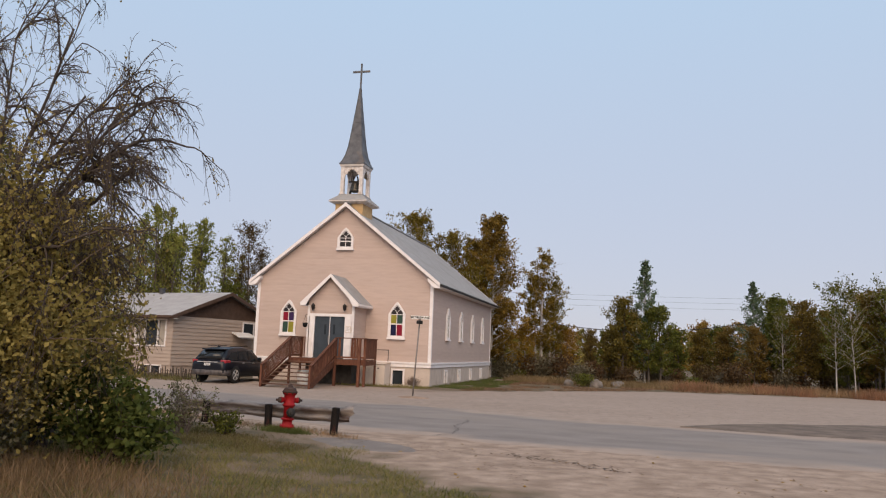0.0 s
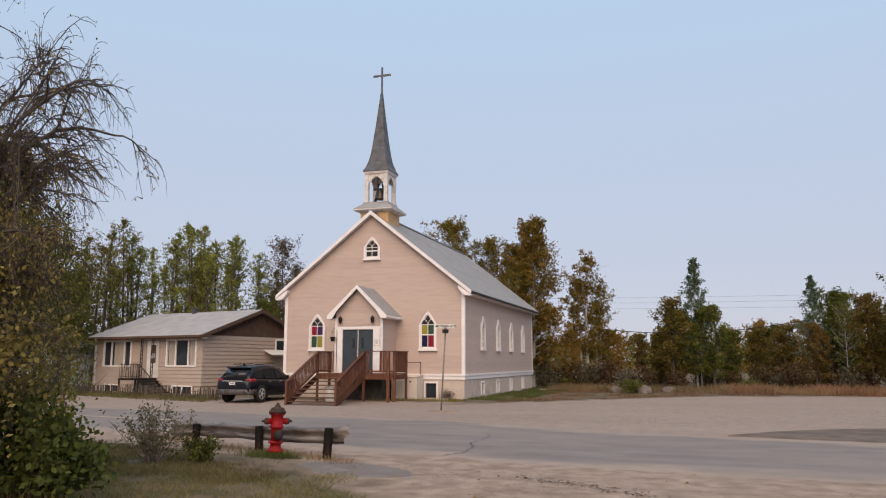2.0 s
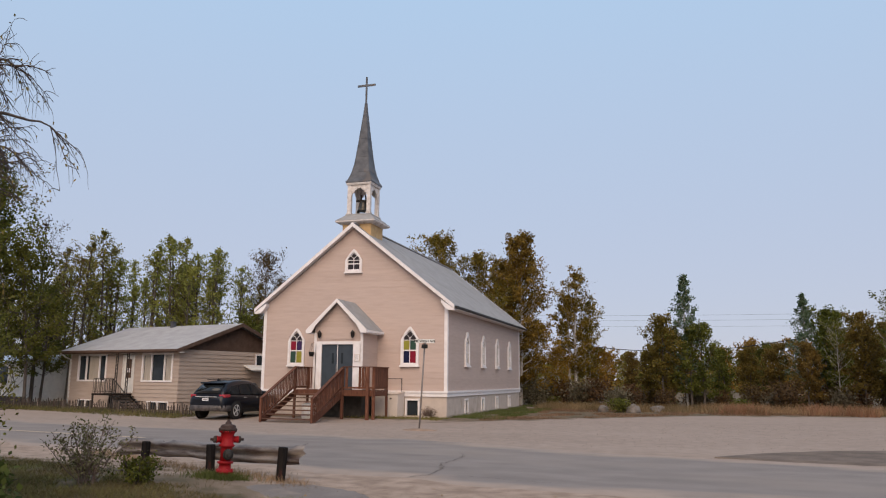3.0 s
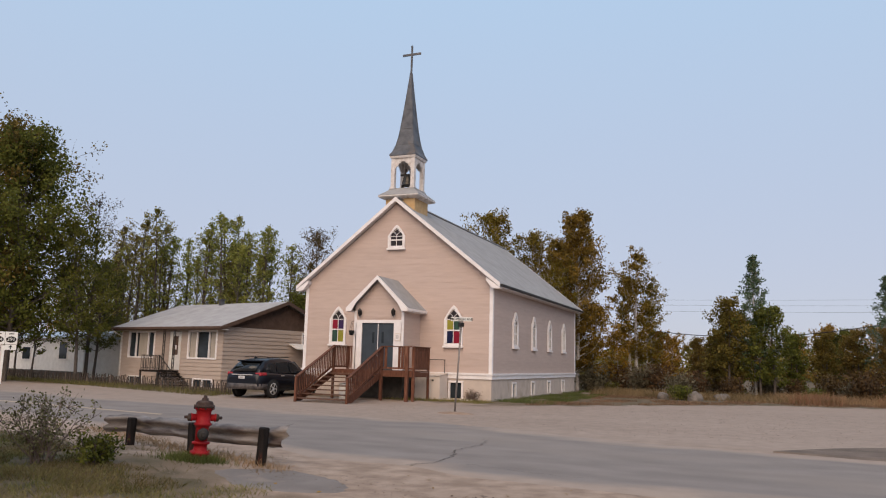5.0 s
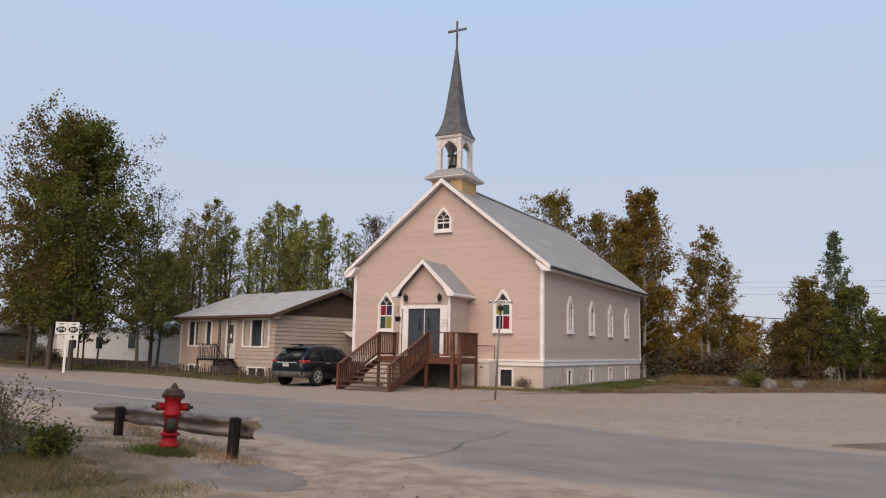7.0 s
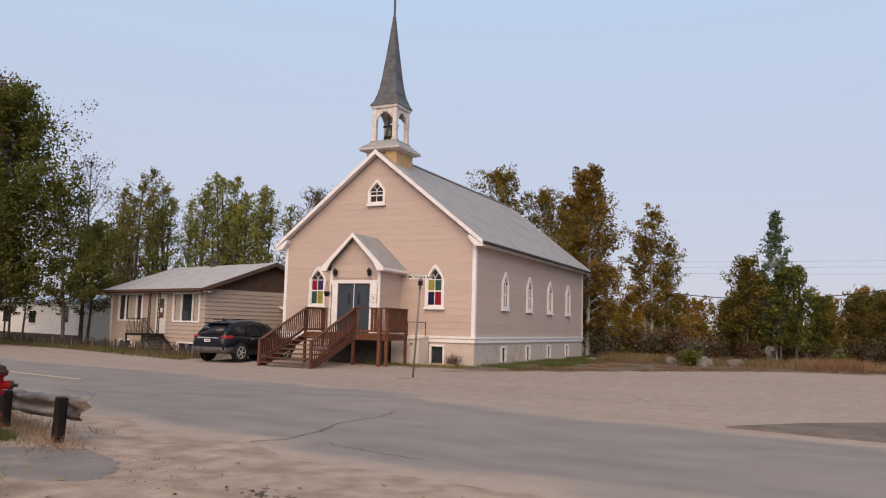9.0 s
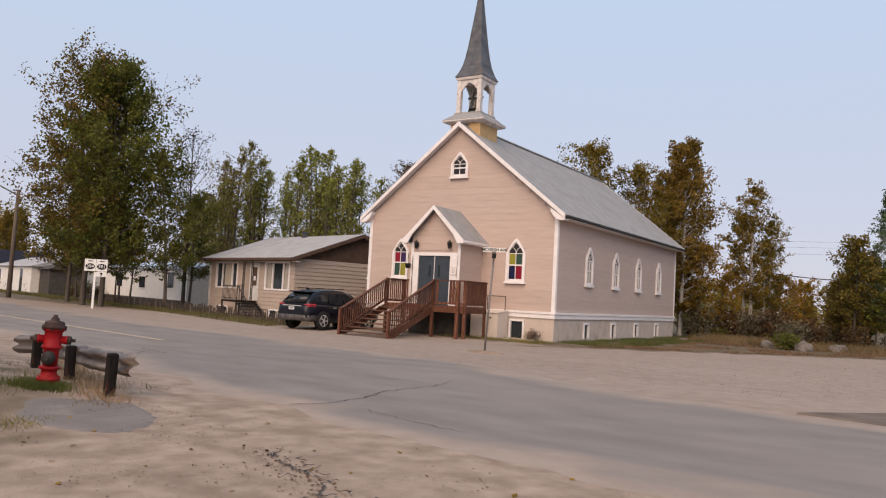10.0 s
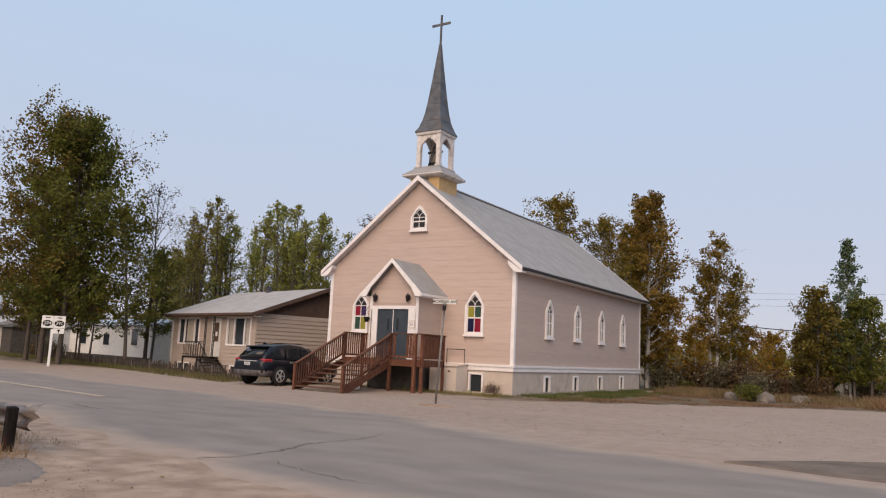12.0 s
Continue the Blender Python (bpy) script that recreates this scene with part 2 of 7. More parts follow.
def lathe(bm, profile, sides=20, centre=(0, 0, 0), axis="z"):
    """A turned body; profile [(radius, height)]."""
    rings = []
    for r, h in profile:
        ring = []
        for k in range(sides):
            a = 2 * math.pi * k / sides
            u, v = r * math.cos(a), r * math.sin(a)
            p = {"z": (u, v, h), "y": (u, h, v), "x": (h, u, v)}[axis]
            ring.append(bm.verts.new(Vector(p) + Vector(centre)))
        rings.append(ring)
    for a, b in zip(rings, rings[1:]):
        for k in range(sides):
            bm.faces.new((a[k], a[(k + 1) % sides], b[(k + 1) % sides], b[k])).smooth = True
    bm.faces.new(rings[0][::-1]), bm.faces.new(rings[-1])
    bmesh.ops.recalc_face_normals(bm, faces=bm.faces)


def mesh_of(name, bm, material, bevel=0.0):
    if bevel:
        bmesh.ops.bevel(bm, geom=list(bm.edges), offset=bevel, segments=1, affect="EDGES", clamp_overlap=True)
    me = bpy.data.meshes.new(name)
    bm.to_mesh(me)
    bm.free()
    me.materials.append(material)
    return me


def part(name, bm, material, parent, label="", bevel=0.0):
    ob = new(name, mesh_of(name, bm, material, bevel))
    ob.parent = parent
    return tagged(ob, label)


def piece(name, me, parent, m=None):
    """A repeat that shares its mesh."""
    ob = new(name, me)
    ob.parent = parent
    if m is not None:
        ob.matrix_local = m
    return ob


def thing(name, m, label, category, group="", kind=""):
    ob = new(name)
    ob.matrix_world = m
    return tagged(ob, label, category, group, kind)


def whole(name, bm, material, label, category, m=None, kind="", group="", bevel=0.0):
    ob = new(name, mesh_of(name, bm, material, bevel))
    if m is not None:
        ob.matrix_world = m
    return tagged(ob, label, category, group, kind)


def one(fn, *a, **k):
    bm = bmesh.new()
    fn(bm, *a, **k)
    return bm


def raw_mesh(name, verts, faces, material, smooth=False):
    """A mesh from arrays: faces is (n, 3) or (n, 4)."""
    me = bpy.data.meshes.new(name)
    verts, faces = np.asarray(verts, np.float32), np.asarray(faces, np.int32)
    k = faces.shape[1]
    me.vertices.add(len(verts))
    me.vertices.foreach_set("co", verts.ravel())
    me.loops.add(faces.size)
    me.loops.foreach_set("vertex_index", faces.ravel())
    me.polygons.add(len(faces))
    me.polygons.foreach_set("loop_start", np.arange(0, faces.size, k, dtype=np.int32))
    me.update(calc_edges=True)
    me.validate()
    me.materials.append(material)
    if smooth:
        me.polygons.foreach_set("use_smooth", np.ones(len(faces), bool))
    return me


# ---- ground and road ----
def ease(t):
    t = min(1.0, max(0.0, t))
    return t * t * (3 - 2 * t)


def height(x, y):
    """Lie of the land: the road lies a little lower than the verge where the walk begins."""
    h = 0.30 * ease((10.5 - y) / 10.5)
    h += 0.14 * ease((-2.5 - x) / 3.5) * ease((17.2 + 0.15 * max(0, -x - 5) - y) / 2.5)
    h += 0.06 * ease((-6.5 - x) / 3) * ease((y - 33.5) / 3) * ease((70 - y) / 10)
    d = math.hypot(x + 5, y - 30)
    return h + 0.05 * (noise.noise((x * 0.25, y * 0.25, 0)) * ease((d - 14) / 30))


def ground_mesh(material):
    xs = np.concatenate([np.linspace(-1500, -130, 14), np.linspace(-120, -24, 49), np.linspace(-23, 14, 112), np.linspace(15, 120, 54), np.linspace(130, 1500, 14)])
    ys = np.concatenate([np.linspace(-1000, -60, 10), np.linspace(-50, -2, 17), np.linspace(-1, 36, 112), np.linspace(37, 130, 60), np.linspace(140, 2500, 20)])
    nx = len(xs)
    verts = [(x, y, height(x, y) if abs(x) < 125 and -55 < y < 135 else 0.0) for y in ys for x in xs]
    faces = [(j * nx + i, j * nx + i + 1, (j + 1) * nx + i + 1, (j + 1) * nx + i) for j in range(len(ys) - 1) for i in range(nx - 1)]
    return raw_mesh("ground", verts, faces, material, True)


def ground_material():
    """Trodden pinkish dirt with gravel; grassy soil on the verge, round the buildings and in the woods."""
    m = surface("dirt_and_verge", (0.225, 0.162, 0.122), (0.410, 0.312, 0.245), 2.6, 110, 0.95, bump=0.30, spots=(0.212, 0.152, 0.113), spot_scale=1.15, spot_at=(0.53, 0.80))
    n, l = m.node_tree.nodes, m.node_tree.links
    b = n["Principled BSDF"]
    dirt = b.inputs["Base Color"].links[0].from_socket
    geo, sep = n.new("ShaderNodeNewGeometry"), n.new("ShaderNodeSeparateXYZ")
    l.new(geo.outputs["Position"], sep.inputs[0])
    nz = n.new("ShaderNodeTexNoise")
    nz.inputs["Scale"].default_value, nz.inputs["Detail"].default_value = 0.7, 8
    l.new(geo.outputs["Position"], nz.inputs["Vector"])

    def calc(op, a, b_=None, c=None):
        q = n.new("ShaderNodeMath")
        q.operation = op
        for i, v in enumerate((a, b_, c)):
            if v is None:
                continue
            if isinstance(v, (int, float)):
                q.inputs[i].default_value = v
            else:
                l.new(v, q.inputs[i])
        return q.outputs[0]
    x, y = sep.outputs["X"], sep.outputs["Y"]
    wob = calc("MULTIPLY_ADD", nz.outputs["Fac"], 5.0, -2.5)
    # verge: left of a slanting edge, on the near side of the road
    verge = calc("MINIMUM", calc("SUBTRACT", calc("MULTIPLY_ADD", x, -0.86, 11.2), y), calc("SUBTRACT", calc("MULTIPLY_ADD", x, -0.26, 14.4), y))
    # behind the houses and church, and the woods past the open lot
    back = calc("MAXIMUM", calc("MINIMUM", calc("SUBTRACT", y, calc("MULTIPLY_ADD", x, -0.22, 30.3)), calc("SUBTRACT", -19.0, x)),
                calc("MAXIMUM", calc("MINIMUM", calc("SUBTRACT", y, 36.2), calc("SUBTRACT", -7.0, x)), calc("MINIMUM", calc("SUBTRACT", y, calc("MINIMUM", calc("MULTIPLY_ADD", x, 1.16, 44.3), calc("MULTIPLY_ADD", x, 0.35, 46.6))), calc("MULTIPLY_ADD", x, 0.8, 6.4))))
    g = calc("ADD", calc("MAXIMUM", verge, back), wob)
    mr = n.new("ShaderNodeMapRange")
    mr.inputs["From Min"].default_value, mr.inputs["From Max"].default_value = -0.5, 0.9
    l.new(g, mr.inputs["Value"])
    n2 = n.new("ShaderNodeTexNoise")
    n2.inputs["Scale"].default_value, n2.inputs["Detail"].default_value = 1.6, 8
    l.new(geo.outputs["Position"], n2.inputs["Vector"])
    soil = n.new("ShaderNodeMix")
    soil.data_type = "RGBA"
    soil.inputs["A"].default_value, soil.inputs["B"].default_value = (0.090, 0.074, 0.042, 1), (0.170, 0.122, 0.082, 1)
    r2 = n.new("ShaderNodeMapRange")
    r2.inputs["From Min"].default_value, r2.inputs["From Max"].default_value = 0.38, 0.62
    l.new(n2.outputs["Fac"], r2.inputs["Value"])
    l.new(r2.outputs[0], soil.inputs["Factor"])
    # the open lot beyond the road: packed, paler and more even
    lot, n3, even = n.new("ShaderNodeMix"), n.new("ShaderNodeTexNoise"), n.new("ShaderNodeMix")
    lot.data_type = even.data_type = "RGBA"
    n3.inputs["Scale"].default_value, n3.inputs["Detail"].default_value = 0.25, 9
    stretch = n.new("ShaderNodeMapping")
    stretch.inputs["Scale"].default_value = (0.35, 1.2, 1)
    l.new(geo.outputs["Position"], stretch.inputs["Vector"])
    l.new(stretch.outputs[0], n3.inputs["Vector"])
    even.inputs["A"].default_value, even.inputs["B"].default_value = (0.235, 0.188, 0.160, 1), (0.365, 0.295, 0.25, 1)
    l.new(n3.outputs["Fac"], even.inputs["Factor"])
    l.new(calc("MULTIPLY", calc("MINIMUM", calc("MAXIMUM", calc("MULTIPLY_ADD", y, 0.25, -5.2), 0.0), 1.0), 0.62), lot.inputs["Factor"])
    l.new(dirt, lot.inputs["A"])
    l.new(even.outputs["Result"], lot.inputs["B"])
    mix = n.new("ShaderNodeMix")
    mix.data_type = "RGBA"
    l.new(mr.outputs[0], mix.inputs["Factor"])
    l.new(lot.outputs["Result"], mix.inputs["A"])
    l.new(soil.outputs["Result"], mix.inputs["B"])
    l.new(mix.outputs["Result"], b.inputs["Base Color"])
    return m


ground = new("ground", ground_mesh(ground_material()))
tagged(ground, "trodden pinkish-brown dirt ground with gravel and grassy verges", "ground", kind="structure")


def along(points, x):
    for (x0, y0), (x1, y1) in zip(points, points[1:]):
        if x <= x1:
            return y0 + (y1 - y0) * (x - x0) / (x1 - x0)
    return points[-1][1]


NEAR_EDGE = [(-260, 76), (-60, 30.2), (-30, 23.2), (-8.1, 18.6), (-5.2, 17.7), (-2.2, 16.9), (0.2, 16.4), (3.2, 16.1), (9, 15.9), (400, 15)]
FAR_EDGE = [(-260, 84), (-60, 37.6), (-20.4, 28.4), (-13.2, 27.5), (-8, 26.9), (-3.6, 25.8), (0, 24.2), (3.5, 23.3), (9, 22.8), (400, 21)]


def strip(name, near, far, x0, x1, step, material, lift, ragged, rows=10):
    """A thin sheet on the ground between two edges, its rims ragged."""
    xs = list(np.arange(x0, x1, step)) + [x1]
    verts, faces, rims = [], [], []
    for x in xs:
        a = along(near, x) + ragged * (noise.noise((x * 0.6, 3, 0)) + 0.5 * noise.noise((x * 2.3, 5, 0)))
        b = along(far, x) + ragged * (noise.noise((x * 0.6, 9, 0)) + 0.5 * noise.noise((x * 2.3, 12, 0)))
        for j in range(rows + 1):
            y = a + (b - a) * j / rows
            z = height(x, y) + (lift if 0 < j < rows or not ragged else -0.02)
            verts.append((x, y, z))
            rims.append((b - a) * min(j, rows - j) / rows)
    k = rows + 1
    for i in range(len(xs) - 1):
        for j in range(rows):
            faces.append((i * k + j, (i + 1) * k + j, (i + 1) * k + j + 1, i * k + j + 1))
    me = raw_mesh(name, verts, faces, material, True)
    me.attributes.new("rim", "FLOAT", "POINT").data.foreach_set("value", rims)
    return new(name, me)


def dusty_rim(m, low, high):
    """Blown dirt over the margin of a paved strip: its own colours give way to the ground's within about a metre of the rim."""
    n, l = m.node_tree.nodes, m.node_tree.links
    b = n["Principled BSDF"]
    own = b.inputs["Base Color"].links[0].from_socket
    at, geo = n.new("ShaderNodeAttribute"), n.new("ShaderNodeNewGeometry")
    at.attribute_name = "rim"
    ns, nf = n.new("ShaderNodeTexNoise"), n.new("ShaderNodeTexNoise")
    ns.inputs["Scale"].default_value, ns.inputs["Detail"].default_value = 0.55, 10
    nf.inputs["Scale"].default_value, nf.inputs["Detail"].default_value = 2.5, 8
    mp = n.new("ShaderNodeMapping")
    mp.inputs["Scale"].default_value = (0.45, 1.3, 1)
    l.new(geo.outputs["Position"], mp.inputs["Vector"])
    l.new(mp.outputs[0], ns.inputs["Vector"])
    l.new(geo.outputs["Position"], nf.inputs["Vector"])
    add = n.new("ShaderNodeMath")
    add.operation = "MULTIPLY_ADD"
    add.inputs[1].default_value = 3.0
    l.new(ns.outputs["Fac"], add.inputs[0])
    l.new(at.outputs["Fac"], add.inputs[2])
    r = n.new("ShaderNodeMapRange")
    r.inputs["From Min"].default_value, r.inputs["From Max"].default_value = 1.85, 2.6
    l.new(add.outputs[0], r.inputs["Value"])
    dirt, mix = n.new("ShaderNodeMix"), n.new("ShaderNodeMix")
    dirt.data_type = mix.data_type = "RGBA"
    dirt.inputs["A"].default_value, dirt.inputs["B"].default_value = (*low, 1), (*high, 1)
    l.new(nf.outputs["Fac"], dirt.inputs["Factor"])
    l.new(r.outputs[0], mix.inputs["Factor"])
    l.new(dirt.outputs["Result"], mix.inputs["A"])
    l.new(own, mix.inputs["B"])
    l.new(mix.outputs["Result"], b.inputs["Base Color"])


dusty_rim(ASPHALT, (0.26, 0.205, 0.168), (0.38, 0.305, 0.255))
tagged(strip("road", NEAR_EDGE, FAR_EDGE, -240, 120, 0.5, ASPHALT, 0.02, 0.45, 24), "worn grey asphalt road with dusty ragged edges", "road", kind="structure")
MID = [(-240, 73.2), (-30.3, 25.9), (-20.8, 24.45), (-13.2, 23.3)]
tagged(strip("trim", [(x, y - 0.13) for x, y in MID], [(x, y + 0.13) for x, y in MID], -150, -13.2, 0.5, YELLOW, 0.027, 0.0, 2), "faded yellow centre line painted on the road", "road marking", kind="structure")


# ---- church ----
CX, CW, CY0, CY1 = -13.30, 5.0, 38.70, 55.70
EAVE, RIDGE = 5.30, 9.72
SLOPE = 0.793


def roofline(x):
    return RIDGE - 0.16 - SLOPE * abs(x - CX)


def minus(a, b, holes):
    """The stretches of a..b that no hole covers."""
    out, at = [], a
    for h0, h1 in sorted(holes):
        if h1 <= at or h0 >= b:
            continue
        if h0 > at:
            out.append((at, h0))
        at = max(at, h1)
    if at < b:
        out.append((at, b))
    return out


def wall_columns(bm, breaks, z0, top, holes, y0, y1):
    """A solid wall in upright strips below top(x), with holes (x0, x1, z0, z1) right through it."""
    xs = sorted(set(breaks + [v for h in holes for v in h[:2]]))
    for a, b in zip(xs, xs[1:]):
        mid = (a + b) / 2
        mine = [(h[2], h[3]) for h in holes if h[0] <= mid <= h[1]]
        spans = minus(z0, min(top(a), top(b)) - 0.001, mine)
        for i, (s, e) in enumerate(spans):
            last = i == len(spans) - 1
            ta, tb = (top(a), top(b)) if last else (e, e)
            prism(bm, [(a, s), (b, s), (b, tb), (a, ta)], y0, y1)
    bmesh.ops.remove_doubles(bm, verts=bm.verts, dist=0.0005)


church = thing("church", pose(0, 0, 0), "pale pink-beige wooden church with white trim and grey steeple", "church")
WIN_F = [(-16.85 + 0.08, -15.93 - 0.08), (-10.64 + 0.08, -9.73 - 0.08)]
front_holes = [(a, b, 2.55, 3.95) for a, b in WIN_F] + [(CX - 0.36, CX + 0.36, 7.25, 8.05)]
bm = bmesh.new()
wall_columns(bm, [CX - CW, CX, CX + CW], 1.28, lambda x: roofline(x) - 0.02, front_holes + [(-14.1, -12.2, 1.35, 3.5)], CY0 + 0.02, CY0 + 0.2)
wall_front = part("wall_front", bm, CREAM, church, "pale pink-beige painted clapboard front wall")
SIDE_W = [(41.78, 42.61), (45.18, 46.03), (48.57, 49.41), (52.0, 52.84)]
walls_side = []
for s in (-1, 1):
    bm = bmesh.new()
    x0, x1 = (CX + s * (CW - 0.2), CX + s * (CW - 0.02))
    xs = sorted({CY0 + 0.2, CY1 - 0.2, *[v for w in SIDE_W for v in (w[0] + 0.08, w[1] - 0.08)]})
    for a, b in zip(xs, xs[1:]):
        hole = any(w[0] < (a + b) / 2 < w[1] for w in SIDE_W)
        for z0, z1 in (((1.28, 2.6), (3.95, EAVE + 0.3)) if hole else ((1.28, EAVE + 0.3),)):
            box(bm, min(x0, x1), max(x0, x1), a, b, z0, z1)
    walls_side.append(part("wall_side", bm, CREAM, church))
bm = bmesh.new()
wall_columns(bm, [CX - CW, CX, CX + CW], 1.28, lambda x: roofline(x) - 0.02, [], CY1 - 0.2, CY1)
part("wall_back", bm, CREAM, church)
# foundation with its small windows
base_holes = [(-10.33, -9.72, 0.12, 0.86)]
bm = bmesh.new()
wall_columns(bm, [CX - CW, CX + CW], -0.2, lambda x: 1.02, base_holes, CY0 + 0.01, CY0 + 0.25)
part("foundation_front", bm, PARGE, church, "beige parged concrete foundation with stains")
for s in (-1, 1):
    bm = bmesh.new()
    x0, x1 = sorted((CX + s * (CW - 0.25), CX + s * (CW - 0.01)))
    ys = sorted({CY0 + 0.25, CY1, *[v for w in SIDE_W for v in (w[0] + 0.1, w[1] - 0.14)]})
    for a, b in zip(ys, ys[1:]):
        hole = s > 0 and any(w[0] < (a + b) / 2 < w[1] for w in SIDE_W)
        for z0, z1 in (((-0.2, 0.16), (0.82, 1.02)) if hole else ((-0.2, 1.02),)):
            box(bm, x0, x1, a, b, z0, z1)
    bmesh.ops.remove_doubles(bm, verts=bm.verts, dist=0.0005)
    part("foundation_side", bm, PARGE, church)
part("foundation_back", one(box, CX - CW + 0.25, CX + CW - 0.25, CY1 - 0.25, CY1 - 0.01, -0.2, 1.02), PARGE, church)
bm = one(box, CX - CW + 0.3, CX + CW - 0.3, CY0 + 0.35, CY1 - 0.35, -0.1, 1.6)
part("floor", bm, DARK, church)
# white band and corner boards
bm = bmesh.new()
box(bm, CX - CW - 0.05, CX + CW + 0.05, CY0 - 0.05, CY0 + 0.03, 1.02, 1.2)
part("water_table", bm, WHITE, church, "white painted band above the foundation")
part("water_table_cap", one(box, CX - CW - 0.09, CX + CW + 0.09, CY0 - 0.09, CY0 + 0.03, 1.2, 1.29), WHITE, church)
for s in (-1, 1):
    bm = bmesh.new()
    x0, x1 = sorted((CX + s * (CW - 0.03), CX + s * (CW + 0.05)))
    box(bm, x0, x1, CY0 + 0.03, CY1, 1.02, 1.2)
    part("water_table", bm, WHITE, church)
    x0, x1 = sorted((CX + s * (CW - 0.03), CX + s * (CW + 0.09)))
    part("water_table_cap", one(box, x0, x1, CY0 + 0.03, CY1, 1.2, 1.29), WHITE, church)
for sx, yy in ((-1, CY0), (1, CY0), (-1, CY1), (1, CY1)):
    bm = bmesh.new()
    x0, x1 = sorted((CX + sx * (CW + 0.035), CX + sx * (CW - 0.13)))
    d = 1 if yy == CY0 else -1
    y0, y1 = sorted((yy - d * 0.035, yy + d * 0.0))
    box(bm, x0, x1, y0, y1, 1.29, EAVE)
    x0, x1 = sorted((CX + sx * (CW + 0.035), CX + sx * CW))
    y0, y1 = sorted((yy, yy + d * 0.13))
    box(bm, x0, x1, y0, y1, 1.29, EAVE)
    part("corner_board", bm, WHITE, church)


def gothic(x, w, z0, spring, top, n=6):
    """The outline of a pointed window: (x, z) from the lower left round to the lower right."""
    pts = [(x - w / 2, z0), (x - w / 2, spring)]
    for i in range(1, n + 1):
        t = i / n
        pts.append((x - w / 2 * (1 - t ** 1.25), spring + (top - spring) * math.sin(t * math.pi / 2) ** 1.05 * (0.55 * t + 0.45)))
    return pts + [(2 * x - u, v) for u, v in pts[-2::-1]]


def ring(bm, outer, inner, y0, y1):
    """A flat frame between two outlines of the same count."""
    k = len(outer)
    rows = [[bm.verts.new((u, y, v)) for u, v in line] for line, y in ((outer, y0), (inner, y0), (inner, y1), (outer, y1))]
    for a, b in ((0, 1), (1, 2), (2, 3), (3, 0)):
        for i in range(k):
            j = (i + 1) % k
            bm.faces.new((rows[a][i], rows[a][j], rows[b][j], rows[b][i]))
    bmesh.ops.recalc_face_normals(bm, faces=bm.faces)


def gothic_window(parent, m, w, z0, spring, top, colours, simple=False):
    """Pointed window in the plane y = 0, facing -y: casing, sash bars, tracery, panes in stained glass."""
    win = new("window")
    win.parent = parent
    win.matrix_local = m
    outer, inner = gothic(0, w, z0, spring, top), gothic(0, w - 0.2, z0 + 0.13, spring + 0.02, top - 0.16)
    bm = bmesh.new()
    ring(bm, outer, inner, -0.095, 0.03)
    part("casing", bm, WHITE, win)
    part("sill", one(box, -w / 2 - 0.04, w / 2 + 0.04, -0.14, 0.02, z0 - 0.03, z0 + 0.05), WHITE, win)
    hw, mid = w / 2 - 0.1, z0 + 0.13 + (spring - z0) * 0.5
    bm = bmesh.new()
    for u in (-1, 1):
        box(bm, *sorted((u * hw, u * (hw - 0.045))), -0.06, -0.02, z0 + 0.1, spring + 0.1)
    box(bm, -hw, hw, -0.065, -0.02, mid - 0.03, mid + 0.03)
    box(bm, -hw, hw, -0.06, -0.02, z0 + 0.1, z0 + 0.17)
    box(bm, -hw, hw, -0.06, -0.02, spring - 0.03, spring)
    box(bm, -0.013, 0.013, -0.06, -0.02, z0 + 0.15, spring)
    part("sash", bm, WHITE, win)
    rise = top - spring - 0.2
    for u in (-1, 1):
        bm = bmesh.new()
        for pts in (((1, 0), (0.93, 0.22), (0.76, 0.42), (0.5, 0.58)), ((0, 0), (0.07, 0.22), (0.24, 0.42), (0.5, 0.58), (0.62, 0.66)), ((0.5, 0.58), (0.3, 0.76), (0.0, 1.02))):
            for (x0, h0), (x1, h1) in zip(pts, pts[1:]):
                beam(bm, (u * hw * x0, -0.045, spring + rise * h0), (u * hw * x1, -0.045, spring + rise * h1), 0.02, 0.02, (0, 1, 0))
        part("tracery", bm, WHITE, win)
    halves = ((-hw, 0, mid, spring), (0, hw, mid, spring), (-hw, 0, z0 + 0.13, mid), (0, hw, z0 + 0.13, mid))
    for (a, b, c, d), k in zip(halves, colours):
        part("pane", one(box, a, b, -0.034, -0.026, c, d), STAINED[k] if isinstance(k, str) else k, win)
    head = [(u, v) for u, v in inner if v >= spring]
    bm = bmesh.new()
    prism(bm, [(-hw, spring)] + [p for p in head if p[1] > spring + 0.03] + [(hw, spring)], -0.034, -0.026)
    part("pane", bm, STAINED[colours[4]] if isinstance(colours[4], str) else colours[4], win)
    return win


gothic_window(church, pose(-16.37, CY0, 0), 0.93, 2.46, 3.75, 4.38, ("red", "violet", "green", "lime", "smoke"))
gothic_window(church, pose(-10.19, CY0, 0), 0.93, 2.46, 3.75, 4.40, ("lime", "green", "blue", "red", "smoke"))
gothic_window(church, pose(CX, CY0, 0), 0.92, 7.17, 7.82, 8.38, ("smoke", "smoke", "smoke", "smoke", "smoke"))
for a, b in SIDE_W:
    gothic_window(church, pose(CX + CW, (a + b) / 2, 0, 0, 0, 90), 0.80, 2.52, 3.70, 4.32, (CURTAIN, CURTAIN, CURTAIN, CURTAIN, GLASS))


